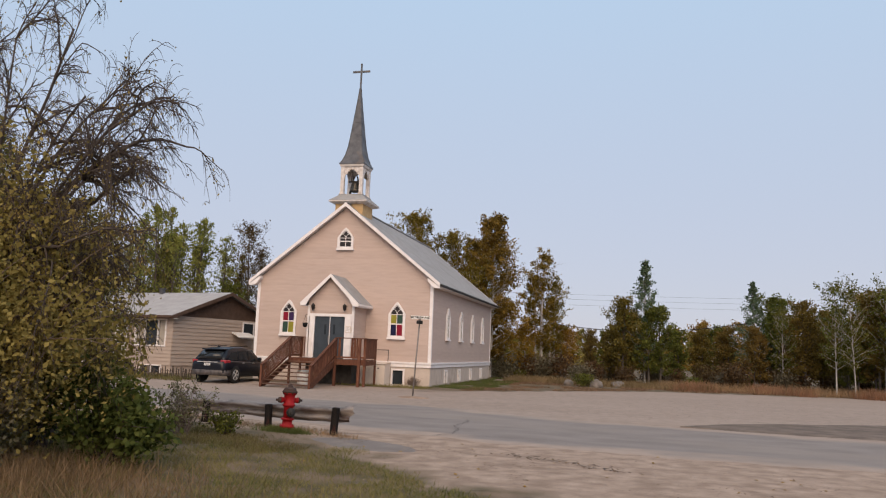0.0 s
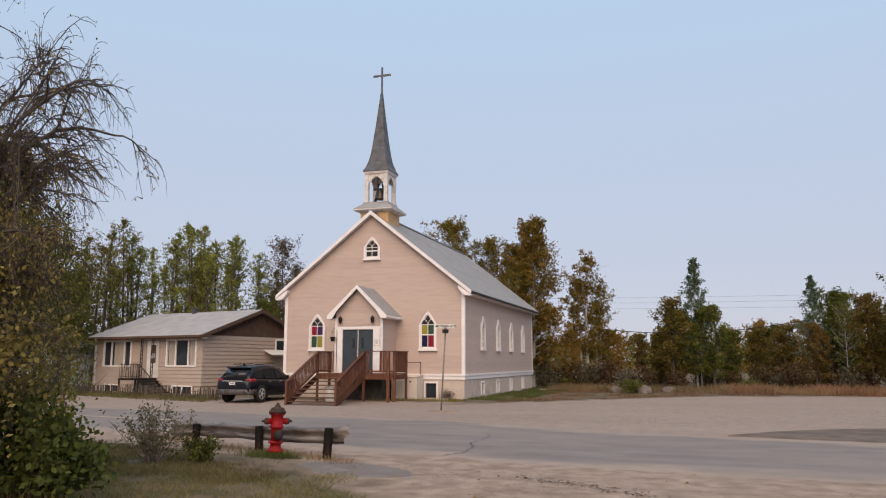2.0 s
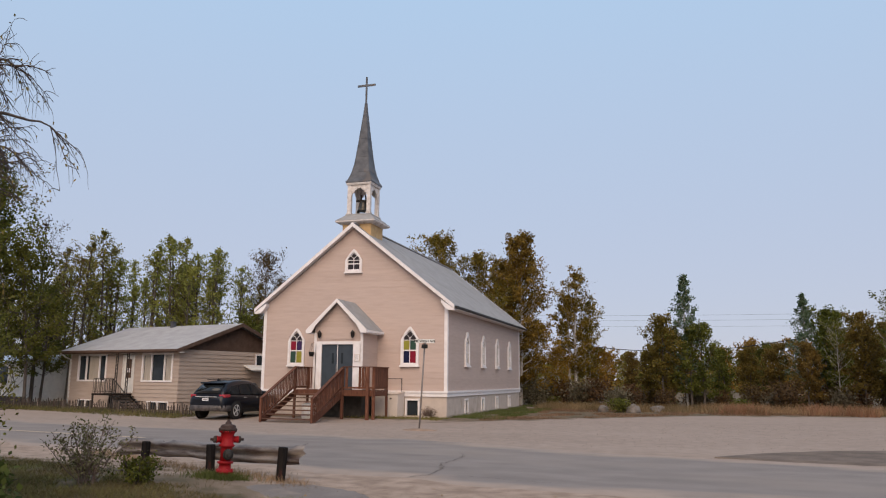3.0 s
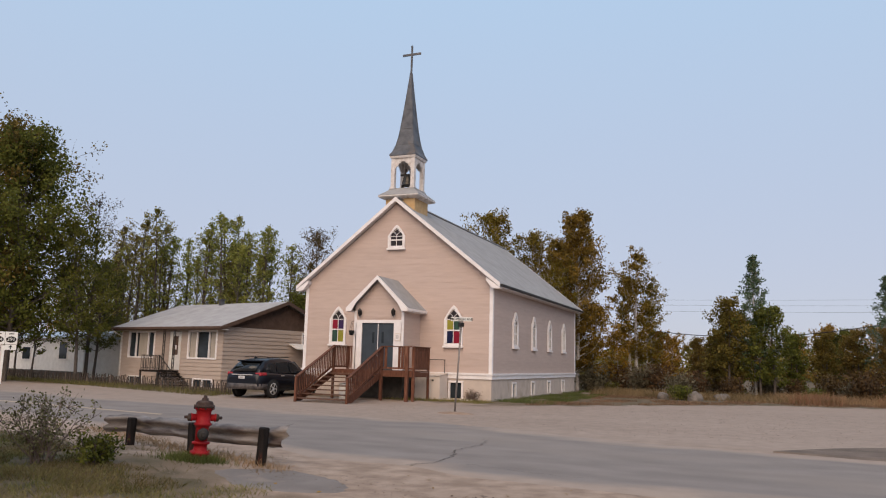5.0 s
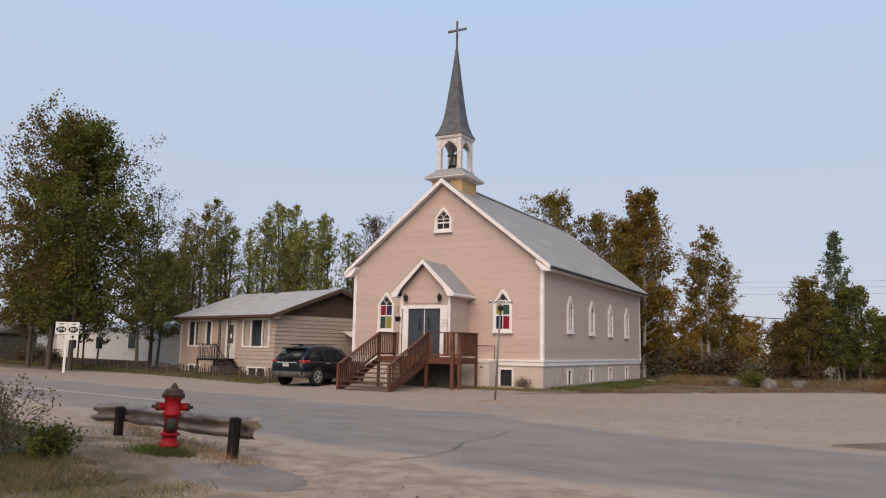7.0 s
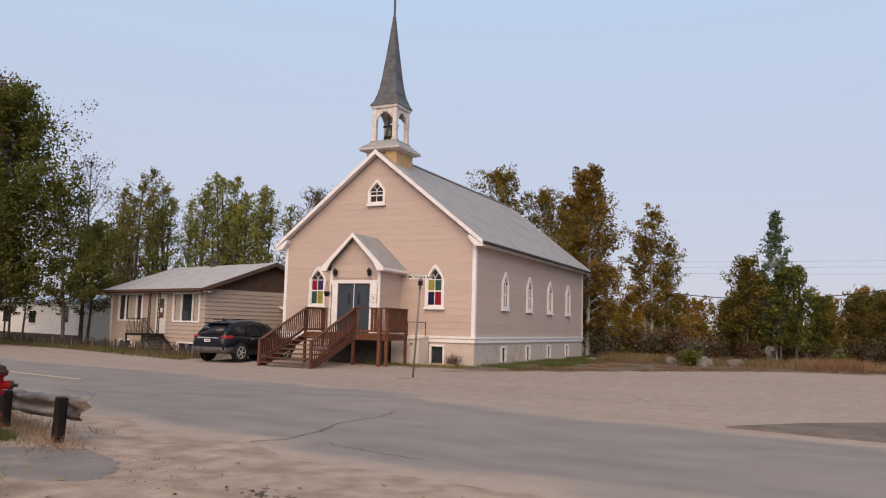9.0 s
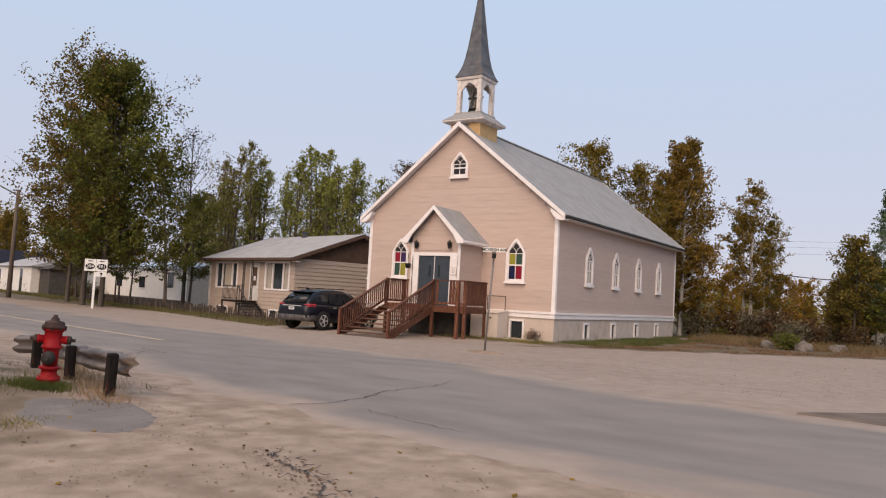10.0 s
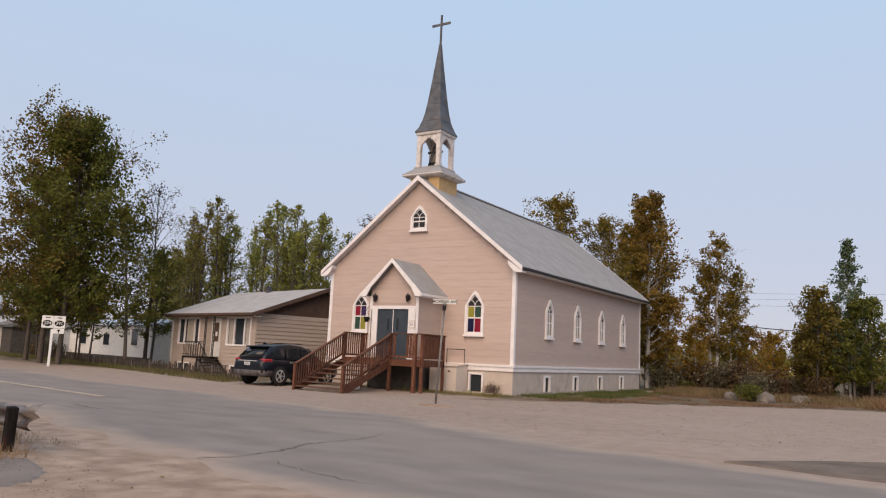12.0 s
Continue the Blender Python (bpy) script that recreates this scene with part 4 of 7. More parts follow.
plank = whole("ground_plank", one(box, -0.75, 0.75, -0.12, 0.12, 0, 0.05), BOXWHITE, "pale weathered plank lying on the ground by the cellar entry", "plank", pose(-9.7, 38.1, 0.06, 0, 0, 3))


def lantern():
    ob = thing("wall_lantern", pose(0, 0, 0), "black coach lantern mounted beside the church entrance", "wall lamp", "entrance lanterns")
    part("bracket", one(box, -0.04, 0.04, -0.03, 0.0, -0.12, 0.1), IRON, ob)
    bm = bmesh.new()
    tube(bm, [(0, 0, 0.06), (0, -0.1, 0.16), (0, -0.14, 0.14)], 0.012, 6)
    part("arm", bm, IRON, ob)
    part("lamp_glass", one(lathe, [(0.05, -0.14), (0.085, 0.04), (0.085, 0.06)], 6, (0, -0.14, 0)), STAINED["smoke"], ob)
    part("cap", one(lathe, [(0.11, 0.05), (0.10, 0.08), (0.03, 0.15), (0.01, 0.19)], 6, (0, -0.14, 0)), IRON, ob)
    part("base", one(lathe, [(0.02, -0.2), (0.06, -0.16), (0.06, -0.135)], 6, (0, -0.14, 0)), IRON, ob)
    for k in range(6):
        a = k * math.pi / 3
        bm = bmesh.new()
        beam(bm, (0.06 * math.cos(a), -0.14 + 0.06 * math.sin(a), -0.14), (0.1 * math.cos(a), -0.14 + 0.1 * math.sin(a), 0.05), 0.014)
        part("bar", bm, IRON, ob)
    return ob


lamp = lantern()
lamp.matrix_world = pose(-14.12, VY - 0.005, 3.95)
copy_thing(lamp, pose(-12.39, VY - 0.005, 3.95))
pot = thing("hanging_planter", pose(-14.50, VY - 0.16, 3.0), "small black hanging flower pot beside the entrance", "planter")
part("pot", one(lathe, [(0.09, -0.12), (0.13, 0.06), (0.135, 0.1)], 14), BLACK, pot)
bm = bmesh.new()
for a in (0, 2.1, 4.2):
    beam(bm, (0.12 * math.cos(a), 0.12 * math.sin(a), 0.1), (0, 0, 0.5), 0.008)
beam(bm, (0, 0, 0.5), (0.12, 0.0, 0.54), 0.015)
part("hanger", bm, IRON, pot)
notice = thing("notice_board", pose(-12.17, VY - 0.035, 2.82), "small pale framed notice beside the church doors", "notice")
part("frame", one(box, -0.14, 0.14, -0.025, 0, -0.17, 0.17), BOXWHITE, notice)
part("sheet", one(box, -0.11, 0.11, -0.03, -0.024, -0.14, 0.14), WHITE, notice)
for i in range(4):
    part("text_line", one(box, -0.08, 0.08 - 0.03 * (i % 2), -0.034, -0.029, 0.08 - i * 0.05, 0.095 - i * 0.05), GALV, notice)

# ---- beige bungalow beside the church ----
house = thing("bungalow", pose(-23.67, 38.85, 0, 0, 0, -13.7), "single-storey beige sided bungalow with a low pale grey roof", "house")
HX0, HX1, HY0, HY1 = -10.15, -0.40, 0.50, 8.90
HE, HR, HM = 3.36, 5.05, 4.69
HS = (HR - HE) / HM
h_wins = [(-9.30, -6.70, 1.62, 3.08), (-3.38, -0.92, 1.64, 3.10)]
h_door = (-5.10, -4.16, 0.93, 3.05)
h_base = [(-2.8, -1.12, 0.02, 0.47), (-9.1, -7.75, 0.04, 0.45)]
bm = bmesh.new()
wall_columns(bm, [HX0, HX1], 0.0, lambda x: HE - 0.02, h_wins + [h_door] + h_base, HY0 + 0.02, HY0 + 0.2)
hw_front = part("wall_front", bm, HOUSE, house)
bm = bmesh.new()
prism(bm, [(HY0 + 0.2, 0), (HY1, 0), (HY1, HE - 0.02), (HY0 + 0.2, HE - 0.02)], HX1 - 0.2, HX1 - 0.02, "x")
hw_side = part("wall_side", bm, HOUSE, house)
part("wall_side", one(prism, [(HY0 + 0.2, 0), (HY1, 0), (HY1, HE - 0.1), (HM, HR - 0.2), (HY0 + 0.2, HE + 0.05)], HX0, HX0 + 0.2, "x"), HOUSE, house)
part("wall_back", one(box, HX0, HX1, HY1 - 0.2, HY1, 0, HE - 0.02), HOUSE, house)
part("floor", one(box, HX0 + 0.2, HX1 - 0.2, HY0 + 0.3, HY1 - 0.3, 0.6, 0.8), DARK, house)
part("gable_panel", one(prism, [(HY0 - 0.05, HE + 0.02), (2 * HM - HY0 + 0.05, HE + 0.02), (HM, HR - 0.14)], HX1 - 0.12, HX1 + 0.01, "x"), BROWN, house, "dark brown gable boarding")
for s in (-1, 1):
    bm = bmesh.new()
    ye = HM + s * (HM + 0.02)
    prism(bm, [(HM, HR), (ye, HE), (ye, HE - 0.07), (HM, HR - 0.07)], HX0 - 0.38, HX1 + 0.42, "x")
    part("roof", bm, HOUSEROOF, house, "pale grey shingle roof slope")
    for x in (HX0 - 0.42, HX1 + 0.42):
        bm = bmesh.new()
        prism(bm, [(HM, HR + 0.01), (ye, HE + 0.01), (ye, HE - 0.2), (HM, HR - 0.2)], x, x + 0.04, "x")
        part("rake_board", bm, BROWN, house)
bm = one(box, HX0 - 0.4, HX1 + 0.44, -0.10, -0.02, HE - 0.13, HE + 0.0)
part("gutter", bm, BROWN, house, "dark brown eaves gutter")
part("fascia", one(box, HX0 - 0.38, HX1 + 0.42, -0.02, 0.02, HE - 0.2, HE - 0.02), BROWN, house)
part("soffit", one(box, HX0 - 0.38, HX1 + 0.42, 0.02, HY0, HE - 0.19, HE - 0.16), WHITEFAR, house)
bm = bmesh.new()
tube(bm, [(HX0 - 0.3, -0.05, HE - 0.12), (HX0 - 0.2, 0.2, HE - 0.35), (HX0 - 0.02, HY0 - 0.05, HE - 0.5), (HX0 - 0.02, HY0 - 0.05, 0.2)], 0.04, 8)
part("downspout", bm, WHITEFAR, house)
bm = one(box, HX0 + 0.0, HX0 + 0.08, HY0 - 0.03, HY0 + 0.02, 0.45, HE - 0.2)
part("corner_trim", bm, WHITEFAR, house)
for (a, b, c, d), bars in zip(h_wins, ((0.28, 0.76), (0.30, 0.74))):
    win = new("window")
    win.parent = house
    win.matrix_local = pose(0, HY0, 0)
    bm = bmesh.new()
    for q in ((a - 0.07, a + 0.03, c - 0.07, d + 0.07), (b - 0.03, b + 0.07, c - 0.07, d + 0.07), (a, b, d - 0.02, d + 0.07), (a, b, c - 0.07, c + 0.02)):
        box(bm, q[0], q[1], -0.06, 0.04, q[2], q[3])
    part("window_frame", bm, WHITE, win)
    for k in bars:
        u = a + (b - a) * k
        part("mullion", one(box, u - 0.04, u + 0.04, -0.04, 0.04, c, d), WHITE, win)
    part("pane", one(box, a, b, 0.06, 0.07, c, d), GLASS, win)
    for (k0, k1) in ((0.03, bars[0] - 0.03), (bars[1] + 0.03, 0.97)) if a > -5 else ((0.36, 0.72),):
        part("curtain", one(box, a + (b - a) * k0, a + (b - a) * k1, 0.045, 0.058, c, d), CURTAIN, win)
for a, b, c, d in h_base:
    win = new("cellar_window")
    win.parent = house
    win.matrix_local = pose(0, HY0, 0)
    bm = bmesh.new()
    for q in ((a - 0.05, a + 0.04, c - 0.04, d + 0.05), (b - 0.04, b + 0.05, c - 0.04, d + 0.05), (a, b, d - 0.02, d + 0.05), (a, b, c - 0.04, c + 0.03), ((a + b) / 2 - 0.04, (a + b) / 2 + 0.04, c, d)):
        box(bm, q[0], q[1], -0.05, 0.04, q[2], q[3])
    part("window_frame", bm, WHITE, win)
    part("pane", one(box, a, b, 0.05, 0.06, c, d), GLASS, win)
a, b, c, d = h_door
hd = part("door", one(box, a + 0.06, b - 0.06, HY0 + 0.0, HY0 + 0.05, c, d - 0.06), WHITEFAR, house, "white front door with a tall dark window")
part("door_window", one(box, a + 0.24, b - 0.24, HY0 - 0.012, HY0 + 0.004, c + 0.85, d - 0.2), BROWN, hd)
part("notice_sheet", one(box, a + 0.36, b - 0.36, HY0 - 0.02, HY0 - 0.011, c + 1.15, c + 1.4), WHITE, hd)
bm = bmesh.new()
for q in ((a - 0.05, a + 0.06, c, d + 0.05), (b - 0.06, b + 0.05, c, d + 0.05), (a, b, d - 0.06, d + 0.05)):
    box(bm, q[0], q[1], HY0 - 0.05, HY0 + 0.04, q[2], q[3])
part("door_frame", bm, WHITEFAR, house)
gw = new("window")
gw.parent = house
gw.matrix_local = pose(HX1, 6.8, 0, 0, 0, 90)
bm = bmesh.new()
for q in ((-0.55, -0.45, 2.2, 3.28), (0.45, 0.55, 2.2, 3.28), (-0.45, 0.45, 3.18, 3.28), (-0.45, 0.45, 2.2, 2.3)):
    box(bm, q[0], q[1], -0.06, 0.03, q[2], q[3])
part("window_frame", bm, WHITE, gw)
part("pane", one(box, -0.45, 0.45, -0.04, -0.03, 2.3, 3.18), GLASS, gw)
bm = bmesh.new()
prism(bm, [(HX1, 2.62), (HX1 + 0.7, 2.32), (HX1 + 0.7, 2.27), (HX1, 2.55)], 5.3, 6.9)
part("side_awning", bm, WHITEFAR, house, "small pale side-door awning")

bm = bmesh.new()
box(bm, -6.0, -5.75, HM - 0.35, HM - 0.1, HR - 0.3, HR + 0.22)
part("roof_vent", bm, STEEL, house)
bm = bmesh.new()
box(bm, -6.06, -5.69, HM - 0.41, HM - 0.04, HR + 0.22, HR + 0.27)
part("vent_cap", bm, STEEL, house)

steps = thing("house_steps", pose(-23.67, 38.85, 0, 0, 0, -13.7), "dark iron landing with steps and railing at the bungalow door", "steps")
PX0, PX1, PY0 = -5.95, -4.15, -0.85
part("landing", one(box, PX0, PX1, PY0, HY0 - 0.06, 0.80, 0.90), POSTWOOD, steps)
for x, y in ((PX0 + 0.05, PY0 + 0.05), (PX1 - 0.05, PY0 + 0.05), (PX0 + 0.05, HY0 - 0.2)):
    part("leg", one(box, x - 0.04, x + 0.04, y - 0.04, y + 0.04, -0.05, 0.8), IRON, steps)
for i in range(5):
    part("tread", one(box, PX1 + i * 0.24, PX1 + i * 0.24 + 0.27, PY0 + 0.05, HY0 - 0.1, 0.72 - i * 0.155, 0.76 - i * 0.155), POSTWOOD, steps)
for y in (PY0 + 0.08, HY0 - 0.15):
    part("stringer", one(beam, (PX1, y, 0.75), (PX1 + 1.3, y, -0.02), 0.04, 0.1), IRON, steps)
part("rail", one(beam, (PX0 + 0.05, PY0 + 0.05, 1.72), (PX1 - 0.05, PY0 + 0.05, 1.72), 0.04), IRON, steps)
part("rail", one(beam, (PX0 + 0.05, PY0 + 0.05, 1.02), (PX1 - 0.05, PY0 + 0.05, 1.02), 0.03), IRON, steps)
part("rail", one(beam, (PX0 + 0.05, PY0 + 0.05, 1.72), (PX0 + 0.05, HY0 - 0.1, 1.72), 0.04), IRON, steps)
for y in (PY0 + 0.05,):
    part("stair_rail", one(beam, (PX1, y, 1.72), (PX1 + 1.2, y, 0.85), 0.04), IRON, steps)
    for i in range(6):
        u = PX1 + i * 0.24
        part("baluster", one(box, u - 0.01, u + 0.01, y - 0.01, y + 0.01, 0.72 - i * 0.155, 1.72 - i * 0.175), IRON, steps)
for i in range(13):
    u = PX0 + 0.05 + i * (PX1 - PX0 - 0.1) / 12
    part("baluster", one(box, u - 0.009, u + 0.009, PY0 + 0.04, PY0 + 0.06, 0.9, 1.72), IRON, steps)
for i in range(9):
    u = PY0 + 0.05 + i * 0.15
    part("baluster", one(box, PX0 + 0.04, PX0 + 0.06, u - 0.009, u + 0.009, 0.9, 1.72), IRON, steps)
for x in (PX0 + 0.75, PX1 - 0.08):
    for dx in (0, 0.16):
        part("awning_post", one(box, x + dx - 0.02, x + dx + 0.02, PY0 + 0.88, PY0 + 0.92, 0.9, HE - 0.2), IRON, steps)
    for i in range(9):
        part("lattice_bar", one(beam, (x + 0.16 * (i % 2), PY0 + 0.9, 0.95 + i * 0.24), (x + 0.16 * ((i + 1) % 2), PY0 + 0.9, 1.19 + i * 0.24), 0.015), IRON, steps)

FENCEWOOD = surface("dark_weathered_fence_wood", (0.045, 0.034, 0.028), (0.095, 0.074, 0.062), 5, 60, 0.9, bump=0.4, each=0.25)
fence = thing("garden_fence", pose(0, 0, 0), "low dark wire garden fence with short pickets", "fence")
F0, F1 = Vector((-19.6, 34.7, 0)), Vector((-47.0, 41.6, 0))
nf = 190
picket = mesh_of("picket", one(box, -0.024, 0.024, -0.012, 0.012, 0, 0.58), FENCEWOOD)
for i in range(nf + 1):
    p = F0.lerp(F1, i / nf)
    piece("picket", picket, fence, pose(p.x, p.y, height(p.x, p.y) - 0.04, random.uniform(-5, 5), random.uniform(-6, 6), 0) @ Matrix.Diagonal((1, 1, random.uniform(0.8, 1.15), 1)))
for z in (0.16, 0.4):
    part("wire", one(beam, F0 + Vector((0, 0, z)), F1 + Vector((0, 0, z)), 0.014), IRON, fence)
for i in range(12):
    p = F0.lerp(F1, (i + 0.3) / 12)
    part("post", one(box, p.x - 0.04, p.x + 0.04, p.y - 0.04, p.y + 0.04, -0.1, 0.62), POLEWOOD, fence)

# ---- parked car ----
car = thing("car", pose(-17.62, 33.88, 0.03, 0, 0, 87.3), "dark navy mid-size SUV with dusty rear, parked on gravel", "car")
# x runs forward from the rear axle, y to the car's left
def loft(bm, rings, cap=True):
    vs = [[bm.verts.new(p) for p in r] for r in rings]
    k = len(vs[0])
    for a, b in zip(vs, vs[1:]):
        for i in range(k):
            bm.faces.new((a[i], a[(i + 1) % k], b[(i + 1) % k], b[i])).smooth = True
    if cap:
        bm.faces.new(vs[0][::-1]), bm.faces.new(vs[-1])
    bmesh.ops.recalc_face_normals(bm, faces=bm.faces)


bm = bmesh.new()
stations = [(-0.96, 0.50, 0.86, 0.76), (-0.92, 0.40, 0.98, 0.86), (-0.78, 0.34, 1.04, 0.92), (-0.4, 0.32, 1.06, 0.95), (0.5, 0.30, 1.03, 0.955), (1.6, 0.28, 1.01, 0.955), (2.4, 0.28, 0.99, 0.945), (3.0, 0.29, 0.98, 0.93), (3.45, 0.32, 0.92, 0.88), (3.72, 0.38, 0.80, 0.78), (3.82, 0.48, 0.68, 0.66)]
loft(bm, [[(x, -w + 0.07, z0), (x, w - 0.07, z0), (x, w - 0.01, z0 + 0.12), (x, w, (z0 + z1) / 2), (x, w - 0.03, z1 - 0.1), (x, w - 0.09, z1), (x, -w + 0.09, z1), (x, -w + 0.03, z1 - 0.1), (x, -w, (z0 + z1) / 2), (x, -w + 0.01, z0 + 0.12)] for x, z0, z1, w in stations])
body = part("body", bm, CARPAINT, car, "dark navy painted body")
bm = bmesh.new()
top = [(-0.84, 1.02, 1.08, 0.83, 0.80), (-0.62, 1.02, 1.34, 0.84, 0.73), (-0.38, 1.02, 1.55, 0.85, 0.66), (0.1, 1.0, 1.655, 0.86, 0.65), (0.8, 0.98, 1.70, 0.86, 0.65), (1.45, 0.98, 1.665, 0.86, 0.64), (1.95, 0.97, 1.50, 0.85, 0.68), (2.45, 0.96, 1.16, 0.84, 0.76), (2.68, 0.95, 1.0, 0.83, 0.8)]
loft(bm, [[(x, -w0, z0), (x, w0, z0), (x, (w0 + w1) / 2, (z0 + z1) / 2), (x, w1 + 0.02, z1 - 0.05), (x, w1 - 0.08, z1), (x, -w1 + 0.08, z1), (x, -w1 - 0.02, z1 - 0.05), (x, -(w0 + w1) / 2, (z0 + z1) / 2)] for x, z0, z1, w0, w1 in top])
part("cabin", bm, CARPAINT, car)


def side_y(x, z):
    """Half width of the cabin at a height."""
    t = min(1, max(0, (z - 1.0) / 0.65))
    return 0.872 - 0.185 * t


for s in (-1, 1):
    for pts in (((-0.52, 1.10), (0.30, 1.07), (0.34, 1.49), (-0.12, 1.44)), ((0.42, 1.07), (1.28, 1.05), (1.20, 1.55), (0.42, 1.50)), ((1.36, 1.05), (2.2, 1.04), (1.66, 1.47), (1.30, 1.55))):
        bm = bmesh.new()
        a = [bm.verts.new((x, s * side_y(x, z), z)) for x, z in pts]
        b = [bm.verts.new((x, s * (side_y(x, z) - 0.05), z)) for x, z in pts]
        bm.faces.new(a), bm.faces.new(b[::-1])
        for i in range(4):
            bm.faces.new((a[i], b[i], b[(i + 1) % 4], a[(i + 1) % 4]))
        bmesh.ops.recalc_face_normals(bm, faces=bm.faces)
        part("side_window", bm, CARGLASS, car)
    part("tail_light", one(box, -0.86, -0.42, *sorted((s * 0.60, s * 0.915)), 0.93, 1.075), REDLAMP, car, "red tail light", bevel=0.03)
    part("mirror", one(box, 1.98, 2.14, *sorted((s * 0.92, s * 1.10)), 1.05, 1.2), CARPAINT, car, bevel=0.03)
    part("door_handle", one(box, 0.55, 0.75, *sorted((s * 0.945, s * 0.965)), 0.92, 0.95), ALLOY, car)
    part("door_handle", one(box, 1.5, 1.7, *sorted((s * 0.945, s * 0.965)), 0.92, 0.95), ALLOY, car)
    part("roof_rail", one(beam, (-0.1, s * 0.6, 1.72), (1.5, s * 0.6, 1.75), 0.03), BLACK, car)
    part("sill_trim", one(box, 0.42, 2.4, *sorted((s * 0.90, s * 0.962)), 0.28, 0.42), BLACK, car)
    part("headlight", one(box, 3.3, 3.66, *sorted((s * 0.5, s * 0.82)), 0.74, 0.86), ALLOY, car, bevel=0.03)
    for x in (0.0, 2.85):
        part("wheel_arch", one(lathe, [(0.42, s * 0.9), (0.42, s * 0.962), (0.36, s * 0.964)], 24, (x, 0, 0.37), "y"), BLACK, car)
        tyre = part("tyre", one(lathe, [(0.24, s * 0.72), (0.35, s * 0.73), (0.375, s * 0.76), (0.375, s * 0.93), (0.35, s * 0.968), (0.25, s * 0.972)], 28, (x, 0, 0.375), "y"), RUBBER, car)
        rim = part("rim", one(lathe, [(0.255, s * 0.95), (0.25, s * 0.976), (0.225, s * 0.974), (0.21, s * 0.968)], 24, (x, 0, 0.375), "y"), ALLOY, tyre)
        part("hub", one(lathe, [(0.07, s * 0.96), (0.06, s * 0.985)], 12, (x, 0, 0.375), "y"), ALLOY, tyre)
        for k in range(5):
            for d in (-0.16, 0.16):
                a = 2 * math.pi * k / 5 + d
                part("spoke", one(beam, (x + 0.05 * math.cos(a), s * 0.978, 0.375 + 0.05 * math.sin(a)), (x + 0.24 * math.cos(a - d * 0.4), s * 0.978, 0.375 + 0.24 * math.sin(a - d * 0.4)), 0.020, 0.02, (0, 1, 0)), ALLOY, tyre)
bm = bmesh.new()
loft(bm, [[(-0.87, -0.64, 1.12), (-0.87, 0.64, 1.12), (-0.80, 0.64, 1.12), (-0.80, -0.64, 1.12)], [(-0.56, -0.58, 1.47), (-0.56, 0.58, 1.47), (-0.48, 0.58, 1.47), (-0.48, -0.58, 1.47)]])
part("rear_window", bm, CARGLASS, car)
part("spoiler", one(box, -0.62, -0.2, -0.6, 0.6, 1.54, 1.60), CARPAINT, car, bevel=0.02)
bm = bmesh.new()
loft(bm, [[(-1.02, -0.70, z0), (-1.02, 0.70, z0), (-0.86, 0.90, z0), (-0.4, 0.965, z0), (-0.42, 0.9, z0), (-0.8, 0.6, z0), (-0.8, -0.6, z0), (-0.42, -0.9, z0), (-0.4, -0.965, z0), (-0.86, -0.90, z0)] for z0 in (0.36, 0.60)])
part("bumper", bm, DUSTY, car, "dust-covered rear bumper")
part("tailgate_trim", one(box, -0.99, -0.9, -0.55, 0.55, 0.955, 0.985), ALLOY, car)
pl = part("number_plate", one(box, -0.995, -0.965, -0.16, 0.16, 0.80, 0.92), PLATE, car, "plain white rear plate")
part("bar", one(box, -1.0, -0.994, -0.11, 0.11, 0.84, 0.88), GALV, pl)
part("antenna_fin", one(prism, [(-0.2, 1.66), (0.05, 1.68), (-0.15, 1.77)], -0.02, 0.02), CARPAINT, car)
bm = bmesh.new()
loft(bm, [[(2.66, -0.74, 1.02), (2.66, 0.74, 1.02), (2.6, 0.74, 0.99), (2.6, -0.74, 0.99)], [(1.92, -0.62, 1.56), (1.92, 0.62, 1.56), (1.86, 0.62, 1.52), (1.86, -0.62, 1.52)]])
part("windscreen", bm, CARGLASS, car)

# ---- hydrant, guardrail ----
HXY = (-5.28, 15.45)
hydrant = thing("fire_hydrant", pose(HXY[0], HXY[1], height(*HXY) - 0.02, 0, 2, 47) @ Matrix.Diagonal((0.9, 0.9, 1.0, 1)), "red fire hydrant with a weathered dark bonnet, standing in grass", "fire hydrant")
part("boot", one(lathe, [(0.125, 0.0), (0.13, 0.10), (0.17, 0.11), (0.17, 0.15), (0.125, 0.165), (0.115, 0.22), (0.115, 0.26), (0.155, 0.27), (0.155, 0.30), (0.11, 0.315)], 20), HYDRED, hydrant)
part("barrel", one(lathe, [(0.108, 0.31), (0.112, 0.52), (0.128, 0.55), (0.155, 0.565), (0.155, 0.59), (0.128, 0.60), (0.128, 0.78), (0.15, 0.80), (0.165, 0.81), (0.165, 0.835)], 20), HYDRED, hydrant)
bonnet = part("bonnet", one(lathe, [(0.178, 0.835), (0.18, 0.865), (0.152, 0.872), (0.150, 0.905), (0.128, 0.935), (0.062, 0.948), (0.056, 0.985), (0.034, 0.99), (0.03, 1.025)], 20), HYDBROWN, hydrant, "weathered dark bonnet")
for k in range(8):
    a = k * math.pi / 4
    part("bolt", one(lathe, [(0.016, 0.81), (0.016, 0.878)], 6, (0.163 * math.cos(a), 0.163 * math.sin(a), 0)), HYDBROWN, hydrant)
    part("bolt", one(lathe, [(0.014, 0.09), (0.014, 0.175)], 6, (0.152 * math.cos(a), 0.152 * math.sin(a), 0)), HYDRED, hydrant)
